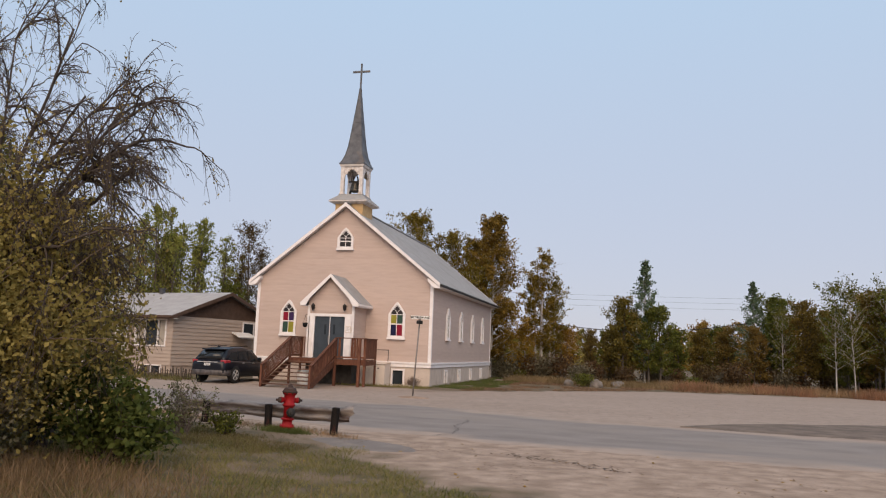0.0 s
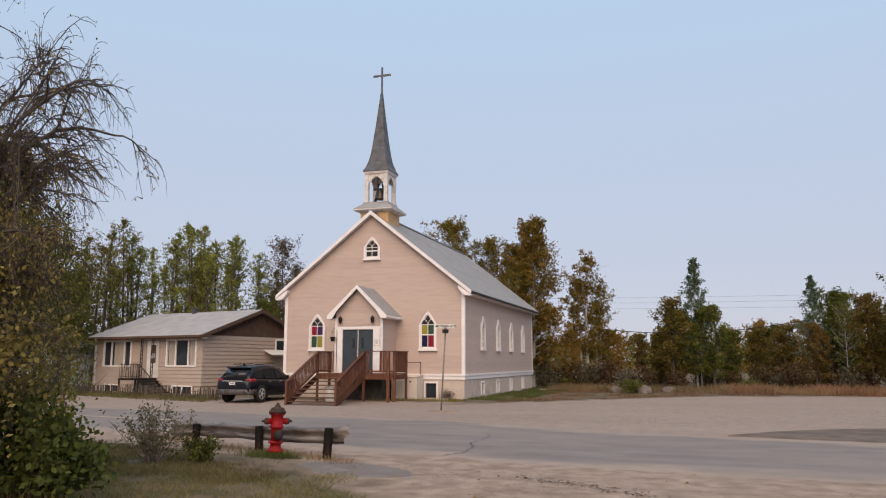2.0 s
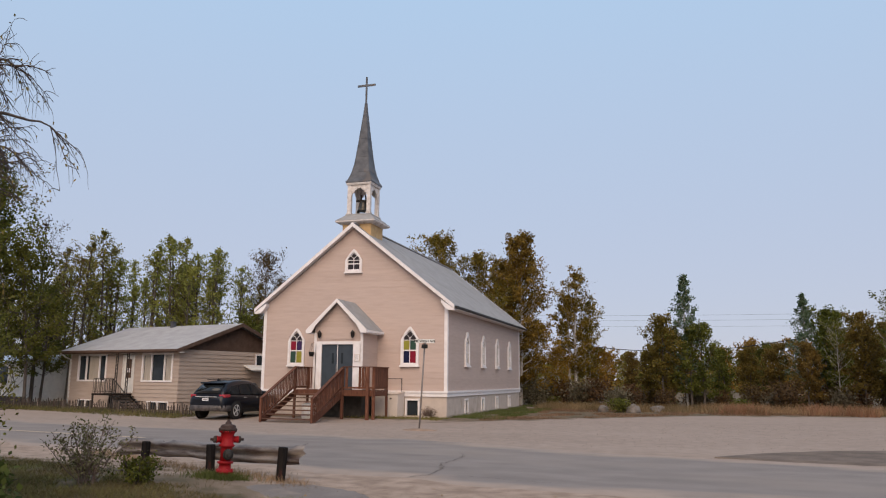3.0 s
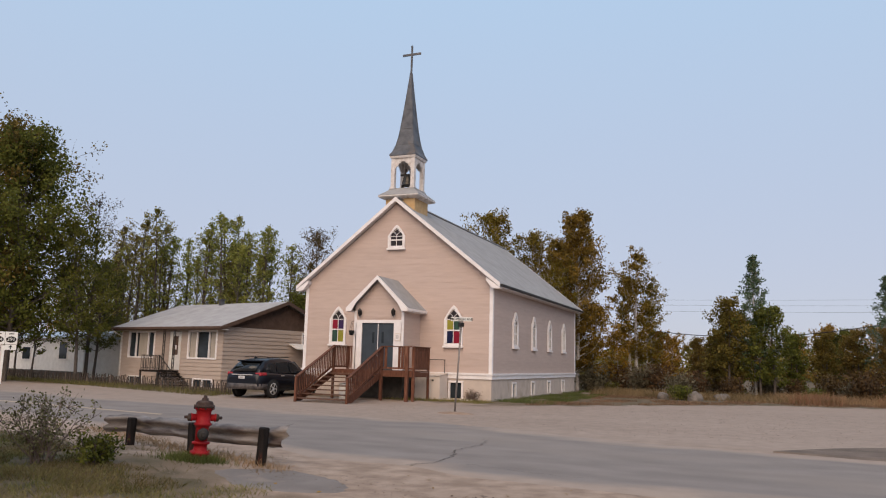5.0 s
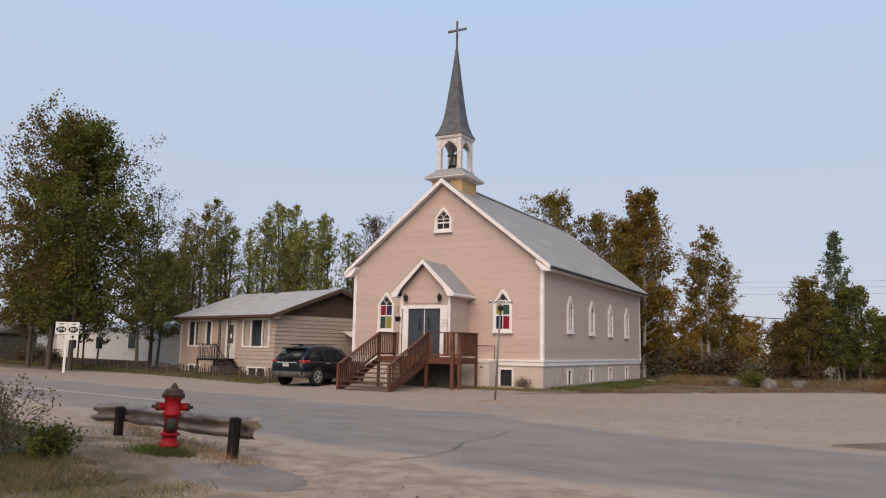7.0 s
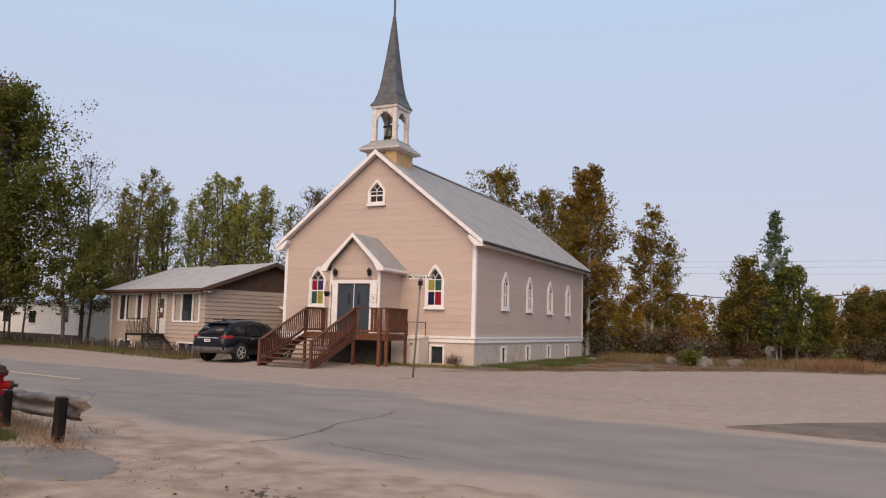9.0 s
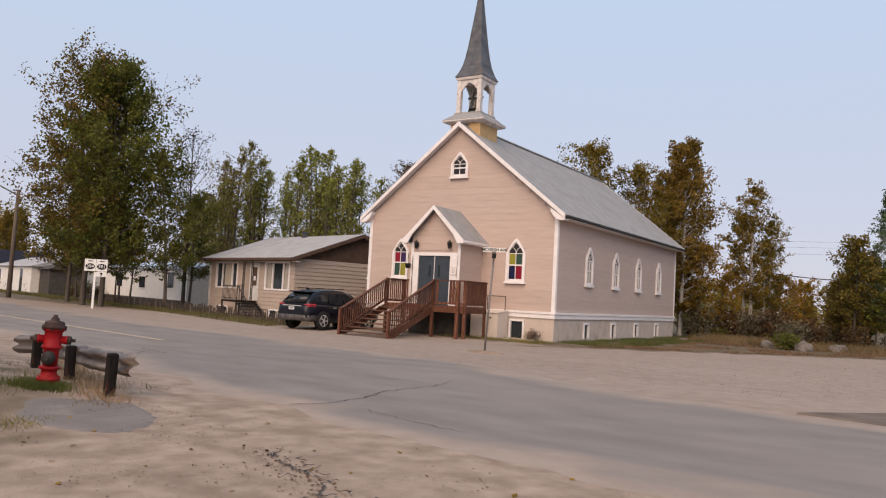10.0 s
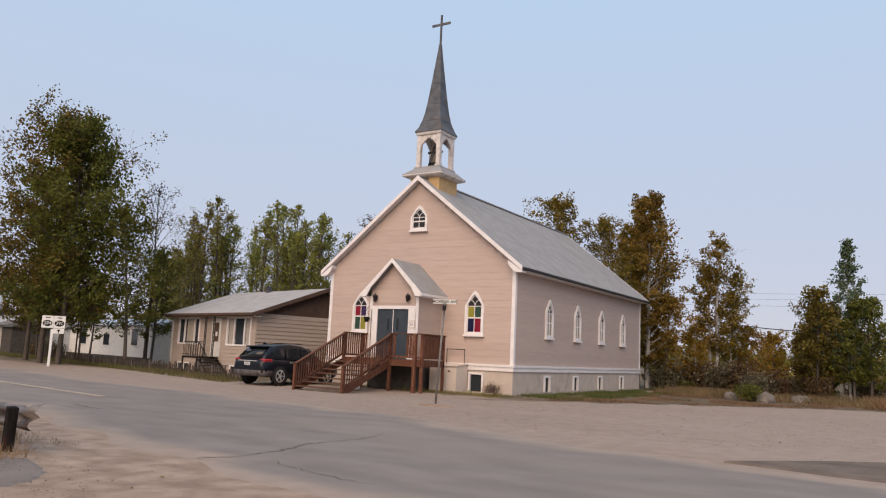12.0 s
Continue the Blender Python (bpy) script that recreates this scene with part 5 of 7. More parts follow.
for s in (-1, 1):
    noz = part("nozzle", one(lathe, [(0.056, s * 0.1), (0.056, s * 0.19), (0.066, s * 0.195), (0.066, s * 0.215)], 14, (0, 0, 0.68), "x"), HYDRED, hydrant)
    part("nozzle_cap", one(lathe, [(0.06, s * 0.215), (0.06, s * 0.26), (0.04, s * 0.27), (0.024, s * 0.275), (0.024, s * 0.325)], 14, (0, 0, 0.68), "x"), HYDBROWN, noz)
noz = part("nozzle", one(lathe, [(0.085, -0.09), (0.085, -0.14), (0.10, -0.145), (0.10, -0.165)], 16, (0, 0, 0.43), "y"), IRON, hydrant)
part("nozzle_cap", one(lathe, [(0.092, -0.165), (0.092, -0.215), (0.06, -0.225), (0.032, -0.228), (0.032, -0.26)], 14, (0, 0, 0.43), "y"), IRON, noz)

G0, G1 = Vector((-8.5, 17.05, 0)), Vector((-3.98, 15.83, 0))
rail = thing("guardrail", pose(0, 0, 0), "bent scraped steel guardrail on two blackened wooden posts", "guardrail")
gd = (G1 - G0).normalized()
gn = Vector((gd.y, -gd.x, 0))
prof = [(0.0, 0.16), (0.045, 0.14), (0.10, 0.105), (0.10, 0.06), (0.0, 0.0), (0.10, -0.06), (0.10, -0.105), (0.045, -0.14), (0.0, -0.16)]
bm = bmesh.new()
rows = []
ng = 72
for i in range(ng + 1):
    t = i / ng
    p = G0.lerp(G1, t)
    sag = 0.035 * noise.noise((t * 7, 1, 0))
    bend = 0.10 * noise.noise((t * 4, 8, 0)) + 2.5 * max(0, 0.13 - t)
    curl = max(0, t - 0.93) / 0.07
    row = []
    for k, (o, z) in enumerate(prof):
        crush = 1 + 0.5 * noise.noise((t * 9, k * 0.7, 4))
        off = gn * (-0.05 + o * crush + bend - 0.09 * curl * curl * (1 + z * 4) + 0.06 * curl * noise.noise((k * 2.3, t * 40, 0))) + gd * (-0.10 * curl * abs(noise.noise((k * 1.7, 2, 0))) - 0.35 * curl * max(0.0, -z))
        tear = 0.03 * noise.noise((t * 22, 6, 0)) + 0.02 * noise.noise((t * 60, 3, 0)) if k == 0 else 0.0
        row.append(p + off + Vector((0, 0, tear + 0.46 - 0.05 * (1 - t) + z * (1 + 0.15 * curl) + sag + 0.05 * curl)))
    rows.append(row)
vs = [[[bm.verts.new(p + gn * d) for p in row] for row in rows] for d in (0, 0.006)]
for layer in vs:
    for a, b in zip(layer, layer[1:]):
        for k in range(len(prof) - 1):
            bm.faces.new((a[k], a[k + 1], b[k + 1], b[k])).smooth = True
for i in range(ng):
    for k in (0, len(prof) - 1):
        bm.faces.new((vs[0][i][k], vs[0][i + 1][k], vs[1][i + 1][k], vs[1][i][k]))
bmesh.ops.recalc_face_normals(bm, faces=bm.faces)
part("rail_beam", bm, RAILSTEEL, rail, "crumpled corrugated steel beam with rust and scrapes")
for t, lean, dz in ((0.925, 4, 0.61), (0.535, -2, 0.55), (0.115, 2, 0.53)):
    p = G0.lerp(G1, t) + gn * 0.13
    ob = part("post", one(box, -0.068, 0.068, -0.065, 0.065, -0.3, dz), POSTWOOD, rail, "blackened wooden post with faded red top", bevel=0.015)
    ob.matrix_local = pose(p.x, p.y, height(p.x, p.y) - 0.02, 0, lean, -14)


# ---- signs and poles ----
def lettering(text, size, parent, m, material, bold=0.0):
    cu = bpy.data.curves.new("lettering", "FONT")
    cu.offset = bold * size
    cu.body, cu.size, cu.align_x, cu.align_y, cu.extrude = text, size, "CENTER", "CENTER", 0.002
    tmp = new("lettering", cu)
    dg = bpy.context.evaluated_depsgraph_get()
    me = bpy.data.meshes.new_from_object(tmp.evaluated_get(dg))
    bpy.data.objects.remove(tmp)
    me.materials.clear()
    me.materials.append(material)
    ob = new("lettering", me)
    ob.parent = parent
    ob.matrix_local = m
    return ob


sign = thing("street_sign", pose(-6.80, 30.40, 0, 0, 3.2, 0), "white street name sign on a leaning rusty pole", "street sign")
bm = bmesh.new()
tube(bm, [(0, 0, -0.2), (0, 0, 3.17)], 0.032, 10)
part("pole", bm, GALV, sign)
part("bracket", one(box, -0.05, 0.05, -0.04, 0.04, 3.05, 3.2), GALV, sign)
blade = part("sign_blade", one(box, -0.37, 0.37, -0.012, 0.012, -0.065, 0.075), SIGNWHITE, sign)
blade.matrix_local = pose(0.0, 0, 3.25, 0, -3.2, 24)
lettering("MCVEIGH AVE", 0.125, blade, pose(0, -0.016, 0.003, 90, 0, 0), SIGNBLACK, 0.025)
blade2 = part("sign_blade", one(box, -0.06, 0.06, -0.25, 0.25, -0.07, 0.07), SIGNBLACK, sign, "dark sign blade seen nearly edge-on")
blade2.matrix_local = pose(0.0, 0, 3.06, 0, 0, 32)
mound = whole("dirt_mound", one(lathe, [(0.5, -0.05), (0.38, 0.03), (0.2, 0.07), (0.04, 0.085)], 14), surface("mound_dirt", (0.22, 0.15, 0.11), (0.32, 0.23, 0.17), 5, 40, 0.95, bump=0.6), "small heap of brown dirt round the sign pole", "dirt", pose(-6.78, 30.4, 0) @ Matrix.Diagonal((1.6, 0.9, 0.8, 1)))

route = thing("route_sign", pose(-34.3, 34.45, 0.36, 0, 0, 46) @ Matrix.Scale(0.86, 4), "pair of white highway route signs on a white wooden post", "road sign")
part("post", one(box, -0.12, 0.02, 0.03, 0.15, -0.6, 1.95), SIGNWHITE, route)
for i, (txt, x) in enumerate((("394", -0.36), ("391", 0.34))):
    p = part("sign_panel", one(box, x - 0.34, x + 0.34, 0, 0.02, 2.02, 2.80), SIGNWHITE, route)
    o = part("oval", one(lathe, [(0.29, -0.004), (0.29, 0.002)], 28, (0, 0, 0), "y"), SIGNBLACK, p)
    o.matrix_local = pose(x, 0, 2.32) @ Matrix.Diagonal((1, 1, 0.68, 1))
    lettering(txt, 0.30, p, pose(x, -0.010, 2.32, 90, 0, 0), SIGNWHITE)
    part("small_bar", one(box, x - 0.14, x + 0.14, -0.004, 0.001, 2.64, 2.70), SIGNBLACK, p)
p = part("arrow_panel", one(box, 0.02, 0.66, 0, 0.02, 1.68, 2.0), SIGNWHITE, route)
bm = bmesh.new()
prism(bm, [(0.34 - 0.13, 1.84), (0.34 + 0.13, 1.84), (0.34, 1.97)], -0.004, 0.002)
box(bm, 0.31, 0.37, -0.004, 0.002, 1.71, 1.84)
part("arrow", bm, SIGNBLACK, p)

pole = thing("street_lamp", pose(-49.0, 37.4, 0), "tall dark wooden pole with a street lamp on a curved arm", "street lamp")
bm = bmesh.new()
tube(bm, [(0, 0, -0.3), (0.03, 0, 4), (0.08, 0, 7.6)], [0.17, 0.14, 0.11], 10)
part("pole", bm, POLEWOOD, pole)
bm = bmesh.new()
tube(bm, [(0.08, 0, 7.2), (-0.4, -1.0, 7.75), (-0.9, -2.2, 8.1), (-1.1, -2.7, 8.12)], 0.05, 8)
part("arm", bm, GALV, pole)
part("lamp_head", one(lathe, [(0.05, -0.28), (0.14, -0.2), (0.16, 0.1), (0.06, 0.28)], 12, (-1.2, -2.95, 8.1), "y"), GALV, pole)

far_pole = thing("utility_pole", pose(12.7, 61.25, 0), "dark wooden utility pole standing among the trees", "utility pole")
bm = bmesh.new()
tube(bm, [(0, 0, -0.3), (0.02, 0, 6.0)], [0.16, 0.12], 10)
part("pole", bm, POLEWOOD, far_pole)
part("crossarm", one(box, -0.7, 0.7, -0.06, 0.06, 5.4, 5.52), POLEWOOD, far_pole)


def cable(p, q, sag, r, label):
    bm = bmesh.new()
    pts = []
    for i in range(25):
        t = i / 24
        v = Vector(p).lerp(Vector(q), t)
        pts.append((v.x, v.y, v.z - sag * 4 * t * (1 - t)))
    tube(bm, pts, r, 5)
    whole("overhead_cable", bm, IRON, label, "cable", group="overhead cables")


cable((-7, 66, 5.0), (12.7, 61.25, 5.4), 1.1, 0.03, "black overhead cable sagging between poles")
for dz in (0, 0.7, 1.3):
    cable((-40, 98, 9.2 + dz), (60, 92, 8.4 + dz), 0.8, 0.009, "thin overhead power line above the far trees")


# ---- houses farther up the road ----
def far_house(name, m, w, d, wall_h, roof_h, wall, roofmat, label, wins, axis="x"):
    ob = thing(name, m, label, "house")
    part("wall", one(box, 0, w, 0, d, 0, wall_h), wall, ob)
    bm = bmesh.new()
    if axis == "x":
        prism(bm, [(-0.3, wall_h - 0.1), (d + 0.3, wall_h - 0.1), (d / 2, wall_h + roof_h)], -0.3, w + 0.3, "x")
    else:
        prism(bm, [(-0.3, wall_h - 0.1), (w + 0.3, wall_h - 0.1), (w / 2, wall_h + roof_h)], 0.06, d + 0.3, "y")
        g = bmesh.new()
        prism(g, [(0, wall_h), (w, wall_h), (w / 2, wall_h + roof_h - 0.2)], 0, 0.05, "y")
        part("gable", g, wall, ob)
    part("roof", bm, roofmat, ob)
    for x, z, ww, hh in wins:
        wi = part("window", one(box, x - 0.07, x + ww + 0.07, -0.05, 0.0, z - 0.07, z + hh + 0.07), WHITE, ob)
        part("pane", one(box, x, x + ww, -0.06, -0.04, z, z + hh), GLASS, wi)
    return ob


far_house("cottage", pose(-87.5, 52.5, 0, 0, 0, -14), 5.0, 8.0, 2.5, 2.0, WHITEFAR, NAVYROOF, "small white cottage with a steep navy roof", ((0.9, 0.9, 0.7, 1.0), (3.0, 0.9, 0.8, 1.2)), "y")
far_house("white_house", pose(-74.5, 49.0, 0, 0, 0, -14), 13.0, 7.0, 2.6, 1.0, WHITEFAR, HOUSEROOF, "low white house with a grey roof behind trees", ((1.2, 1.0, 1.6, 1.2), (5.5, 1.0, 1.6, 1.2), (9.6, 0.2, 0.9, 2.1)))
far_house("shed", pose(-62.0, 46.6, 0, 0, 0, -14), 3.2, 3.0, 2.4, 0.6, SKIRT_SHADE, SKIRT_SHADE, "dark grey weathered shed", ())
tr = far_house("mobile_home", pose(-58.0, 50.5, 0, 0, 0, -14), 17.0, 5.0, 2.9, 0.5, WHITEFAR, TIN, "long white mobile home with pale blue roof behind trees", ((3.0, 1.2, 1.2, 0.9), (8.0, 1.2, 1.2, 0.9), (13.6, 1.3, 1.1, 1.2)))
part("skirting", one(box, 0, 17.0, -0.03, 0.0, -0.1, 0.4), SKIRT_SHADE, tr)
far_house("lodge", pose(-130, 62, 0, 0, 0, -14), 14.0, 7.0, 3.4, 1.6, WHITEFAR, HOUSEROOF, "distant pale two-storey building by the road", ((2, 1.2, 1.2, 1.2), (6, 1.2, 1.2, 1.2), (10, 1.2, 1.2, 1.2)))


# ---- trees, bushes, grass ----
BARK = surface("grey_brown_bark", (0.06, 0.05, 0.042), (0.13, 0.11, 0.095), 5, 50, 0.95, bump=0.6, stretch=(3, 3, 0.7))
BIRCH = surface("pale_birch_bark", (0.30, 0.28, 0.26), (0.50, 0.47, 0.44), 4, 40, 0.85, bump=0.3, stretch=(1, 1, 3), spots=(0.06, 0.055, 0.05), spot_scale=4, spot_at=(0.6, 0.68))
TWIG = surface("dark_bare_twig", (0.055, 0.044, 0.040), (0.105, 0.086, 0.076), 6, 50, 0.9, bump=0.3)
TWIG_PALE = surface("reddish_grey_twig", (0.13, 0.095, 0.082), (0.22, 0.165, 0.14), 6, 50, 0.9, bump=0.3)
LEAF_GREEN = leafy("poplar_leaf", (0.050, 0.060, 0.012), (0.165, 0.165, 0.034))
LEAF_LIGHT = leafy("light_poplar_leaf", (0.110, 0.130, 0.028), (0.32, 0.315, 0.080))
LEAF_AMBER = leafy("turning_leaf", (0.080, 0.065, 0.012), (0.265, 0.185, 0.036))
LEAF_GOLD = leafy("golden_leaf", (0.14, 0.090, 0.012), (0.36, 0.22, 0.036))
LEAF_OLIVE = leafy("olive_leaf", (0.095, 0.088, 0.020), (0.29, 0.24, 0.065))
LEAF_THICKET = leafy("olive_thicket_leaf", (0.150, 0.124, 0.034), (0.345, 0.278, 0.090))
LEAF_LUSH = leafy("dark_lush_leaf", (0.040, 0.060, 0.013), (0.115, 0.140, 0.036))
LEAF_WEED = leafy("grey_green_weed_leaf", (0.085, 0.078, 0.035), (0.24, 0.215, 0.115))
LEAF_POPLAR = leafy("olive_poplar_leaf", (0.066, 0.060, 0.013), (0.215, 0.165, 0.040))
LEAF_RUSSET = leafy("russet_olive_leaf", (0.080, 0.062, 0.014), (0.220, 0.155, 0.040))
LEAF_RUST = leafy("brown_leaf", (0.05, 0.032, 0.016), (0.15, 0.095, 0.045))
LEAF_BLUE = leafy("blue_green_leaf", (0.05, 0.085, 0.05), (0.14, 0.19, 0.11))
LEAF_DUSTY = leafy("dusty_grey_leaf", (0.075, 0.066, 0.040), (0.20, 0.17, 0.115))
GRASS_MAT = leafy("verge_grass", (0.100, 0.115, 0.030), (0.28, 0.225, 0.090))
GRASS_VERGE = leafy("browning_grass", (0.075, 0.078, 0.024), (0.20, 0.155, 0.070))
GRASS_TALL = leafy("tall_brown_grass", (0.12, 0.085, 0.045), (0.30, 0.20, 0.115))
GRASS_LUSH = leafy("lush_grass", (0.065, 0.078, 0.02), (0.16, 0.17, 0.055))
GRASS_DRY = leafy("dry_grass", (0.20, 0.13, 0.07), (0.40, 0.26, 0.15))
GRASS_RED = leafy("reddish_dry_grass", (0.20, 0.10, 0.06), (0.36, 0.19, 0.12))


def sweep(paths, sides=4):
    """Tapered round limbs as arrays: paths [(points, radii)]."""
    verts, faces, base = [], [], 0
    ang = np.arange(sides) * 2 * np.pi / sides
    for pts, rad in paths:
        p = np.asarray(pts, float)
        d = np.gradient(p, axis=0)
        d /= np.linalg.norm(d, axis=1)[:, None] + 1e-9
        ref = np.where(np.abs(d[:, 2:3]) > 0.9, [[1.0, 0, 0]], [[0, 0, 1.0]])
        s = np.cross(d, ref)
        s /= np.linalg.norm(s, axis=1)[:, None] + 1e-9
        u = np.cross(s, d)
        r = np.asarray(rad, float)[:, None, None]
        ring = p[:, None, :] + r * (np.cos(ang)[None, :, None] * s[:, None, :] + np.sin(ang)[None, :, None] * u[:, None, :])
        verts.append(ring.reshape(-1, 3))
        n = len(p)
        i, k = np.meshgrid(np.arange(n - 1), np.arange(sides), indexing="ij")
        a = base + i * sides + k
        b = base + i * sides + (k + 1) % sides
        faces.append(np.stack([a, b, b + sides, a + sides], -1).reshape(-1, 4))
        base += n * sides
    return np.concatenate(verts), np.concatenate(faces)


def leaves(centres, size, rng, flat=0.0):
    """A pointed four-cornered leaf at each centre, turned at random."""
    n = len(centres)
    a = rng.normal(size=(n, 3))
    a[:, 2] *= 1 - flat
    a /= np.linalg.norm(a, axis=1)[:, None]
    b = np.cross(a, rng.normal(size=(n, 3)))
    b /= np.linalg.norm(b, axis=1)[:, None]
    s = size * rng.uniform(0.6, 1.35, (n, 1))
    c = np.asarray(centres)
    v = np.stack([c - a * s * 0.55, c + b * s * 0.34, c + a * s * 0.55, c - b * s * 0.34], 1).reshape(-1, 3)
    return v, np.arange(n * 4).reshape(-1, 4)


def curve(p, d, length, rng, n=6, droop=0.0, wild=0.25):
    pts, d = [np.array(p, float)], np.array(d, float)
    for _ in range(n):
        d = d + rng.normal(size=3) * wild / n ** 0.5 * 0.6 + np.array([0, 0, droop / n])
        d /= np.linalg.norm(d)
        pts.append(pts[-1] + d * length / n)
    return np.array(pts)


def crown_radius(shape, f):
    """Reach of the crown, 0 to 1, at f of its height."""
    if shape == "dome":
        return 1.12 * (f + 0.22) ** 0.35 * max(0.0, 1 - f) ** 0.42
    if shape == "cone":
        return 0.03 + 1.05 * max(0.0, 1 - f) ** 1.3 * min(1, 0.6 + 2 * f)
    return 1.52 * (f + 0.10) ** 0.5 * max(0.0, 1 - f) ** 0.62


def tree_parts(seed, h, base, width, shape="oval", leaf=0.13, per=20, limbs=44, rise=0.5, stems=1, spread=0.5, gap=0.12, trunk_r=None, twigs=7):
    """Wood and leaf arrays of a tree h high, its crown from base to the top and about width across: limbs rise more steeply towards the top, and their twigs carry the leaves in sprays."""
    rng = np.random.default_rng(seed)
    wood, centres = [], []
    for st in range(stems):
        off = np.array([*(rng.normal(size=2) * spread * (stems > 1)), 0])
        hh = h * (1 if st == 0 else rng.uniform(0.78, 0.97))
        n = 12
        t = np.linspace(0, 1, n)
        lean = np.array([*(rng.normal(size=2) * 0.03 * hh), 0])
        tr = off + np.outer(t ** 1.4, lean) + np.outer(t, [0, 0, hh * 0.985]) + np.cumsum(rng.normal(size=(n, 3)) * [0.03, 0.03, 0], 0) * hh * 0.05
        r0 = trunk_r or 0.011 * hh + 0.03
        wood.append((tr, r0 * (1 - 0.93 * t) + 0.008))
        lobes = rng.uniform(0, 6.28, 3)
        count = limbs // stems
        for i in range(count):
            f = (i + rng.uniform(0, 1)) / count
            z = base + (hh * 0.95 - base) * f
            az = i * 2.39996 + rng.uniform(-0.5, 0.5)
            lobe = 1 + 0.16 * math.sin(2 * az + lobes[0] + 3 * f) + 0.12 * math.sin(3 * az + lobes[1] - 7 * f) + 0.10 * math.sin(11 * f + lobes[2])
            reach = width / 2 * crown_radius(shape, f) * lobe * rng.uniform(0.62, 1.08)
            up = rise * (0.55 + 1.6 * f ** 1.5) * rng.uniform(0.7, 1.3)
            ln = reach * math.hypot(1, min(up, 1.8)) * 0.92 + 0.15
            p0 = np.array([np.interp(z / hh, t, tr[:, k]) for k in range(3)])
            dr = np.array([math.cos(az), math.sin(az), up])
            dr /= np.linalg.norm(dr)
            lp = curve(p0, dr, ln, rng, 7, 0.22, 0.3)
            lr = max(0.012, 0.34 * r0 * (1 - 0.85 * z / hh))
            wood.append((lp, np.linspace(lr, 0.006, len(lp))))
            for k in range(twigs):
                j = 2 + int(rng.integers(0, 6))
                sd = (lp[j] - lp[j - 1]) / (np.linalg.norm(lp[j] - lp[j - 1]) + 1e-9) + rng.normal(size=3) * 0.62 + [0, 0, 0.15]
                sp = curve(lp[j], sd / np.linalg.norm(sd), rng.uniform(0.6, 1.3) * (0.16 + 0.30 * ln), rng, 5, 0.1, 0.4)
                wood.append((sp, np.linspace(min(lr * 0.4, 0.02), 0.004, len(sp))))
                if rng.uniform() < gap:
                    continue
                u = rng.uniform(0.25, 1.0, per) * 5
                a = np.minimum(u.astype(int), 4)
                along_twig = sp[a] + (sp[a + 1] - sp[a]) * (u - a)[:, None]
                centres.append(along_twig + rng.normal(size=(per, 3)) * (0.055 + 0.045 * ln) * np.array([1, 1, 0.8]))
        top = tr[-1] - np.outer(rng.uniform(0, 1, per * 2), [0, 0, hh * 0.1])
        centres.append(top + rng.normal(size=top.shape) * 0.07)
    c = np.concatenate(centres)
    return sweep(wood), leaves(c[c[:, 2] > 0.15], leaf, rng)


def tree(name, label, m, bark, leafmat, category="tree", group="", **k):
    (wv, wf), (lv, lf) = tree_parts(**k)
    ob = thing(name, m, label, category, group)
    for nm, v, f, mt in (("trunk", wv, wf, bark), ("crown", lv, lf, leafmat)):
        o = new(nm, raw_mesh(nm, v, f, mt, nm == "trunk"))
        o.parent = ob
    return ob


def planted(x, y, turn=0.0, s=1.0, sz=None):
    return pose(x, y, height(x, y) - 0.05, 0, 0, turn) @ Matrix.Diagonal((s, s, sz or s, 1))


# tall dark poplars by the route sign
P1 = tree("poplar_tree", "tall dark green poplar with a dense crown by the roadside", planted(-36.3, 36.2), BARK, LEAF_GREEN, group="roadside poplars",
          seed=11, h=13.6, base=2.0, width=9.0, shape="dome", leaf=0.17, per=46, limbs=88, rise=0.55, gap=0.05)
P2 = tree("poplar_tree", "tallest olive-green poplar with a spreading crown", planted(-38.5, 36.4), BARK, LEAF_POPLAR, group="roadside poplars",
          seed=12, h=15.1, base=2.2, width=9.6, leaf=0.17, per=42, limbs=84, rise=0.6, gap=0.06)
P3 = tree("poplar_tree", "olive-green roadside poplar with low branches", planted(-43.2, 38.2), BARK, LEAF_POPLAR, group="roadside poplars",
          seed=13, h=12.2, base=1.7, width=8.2, shape="dome", leaf=0.17, per=36, limbs=66, rise=0.5, gap=0.08)
P4 = tree("poplar_tree", "smaller dark green poplar beside the bungalow", planted(-33.6, 38.6), BARK, LEAF_GREEN, group="roadside poplars",
          seed=14, h=9.2, base=2.2, width=5.6, leaf=0.14, per=26, limbs=48, rise=0.6, gap=0.10)
tree("spindly_tree", "thin half-bare tree with sparse brown leaves", planted(-37.6, 43.0), BARK, LEAF_RUST,
     seed=15, h=12.2, base=3.0, width=4.2, leaf=0.13, per=9, limbs=44, rise=1.2, gap=0.55)
for x, y, hgt, seed in ((-37.6, 39.0, 4.5, 16), (-40.5, 40.2, 5.0, 17), (-42.2, 41.0, 4.2, 18)):
    tree("sapling", "slender sapling with pale stem and loose green leaves", planted(x, y), BARK, LEAF_GREEN, group="saplings",
         seed=seed, h=hgt, base=1.6, width=2.4, leaf=0.13, per=12, limbs=20, rise=0.8, gap=0.3)
for x, y, a, s in ((-36.4, 42.6, 80, 0.8), (-48.5, 42.0, 20, 0.8)):
    copy_thing(P4, planted(x, y, a, s))

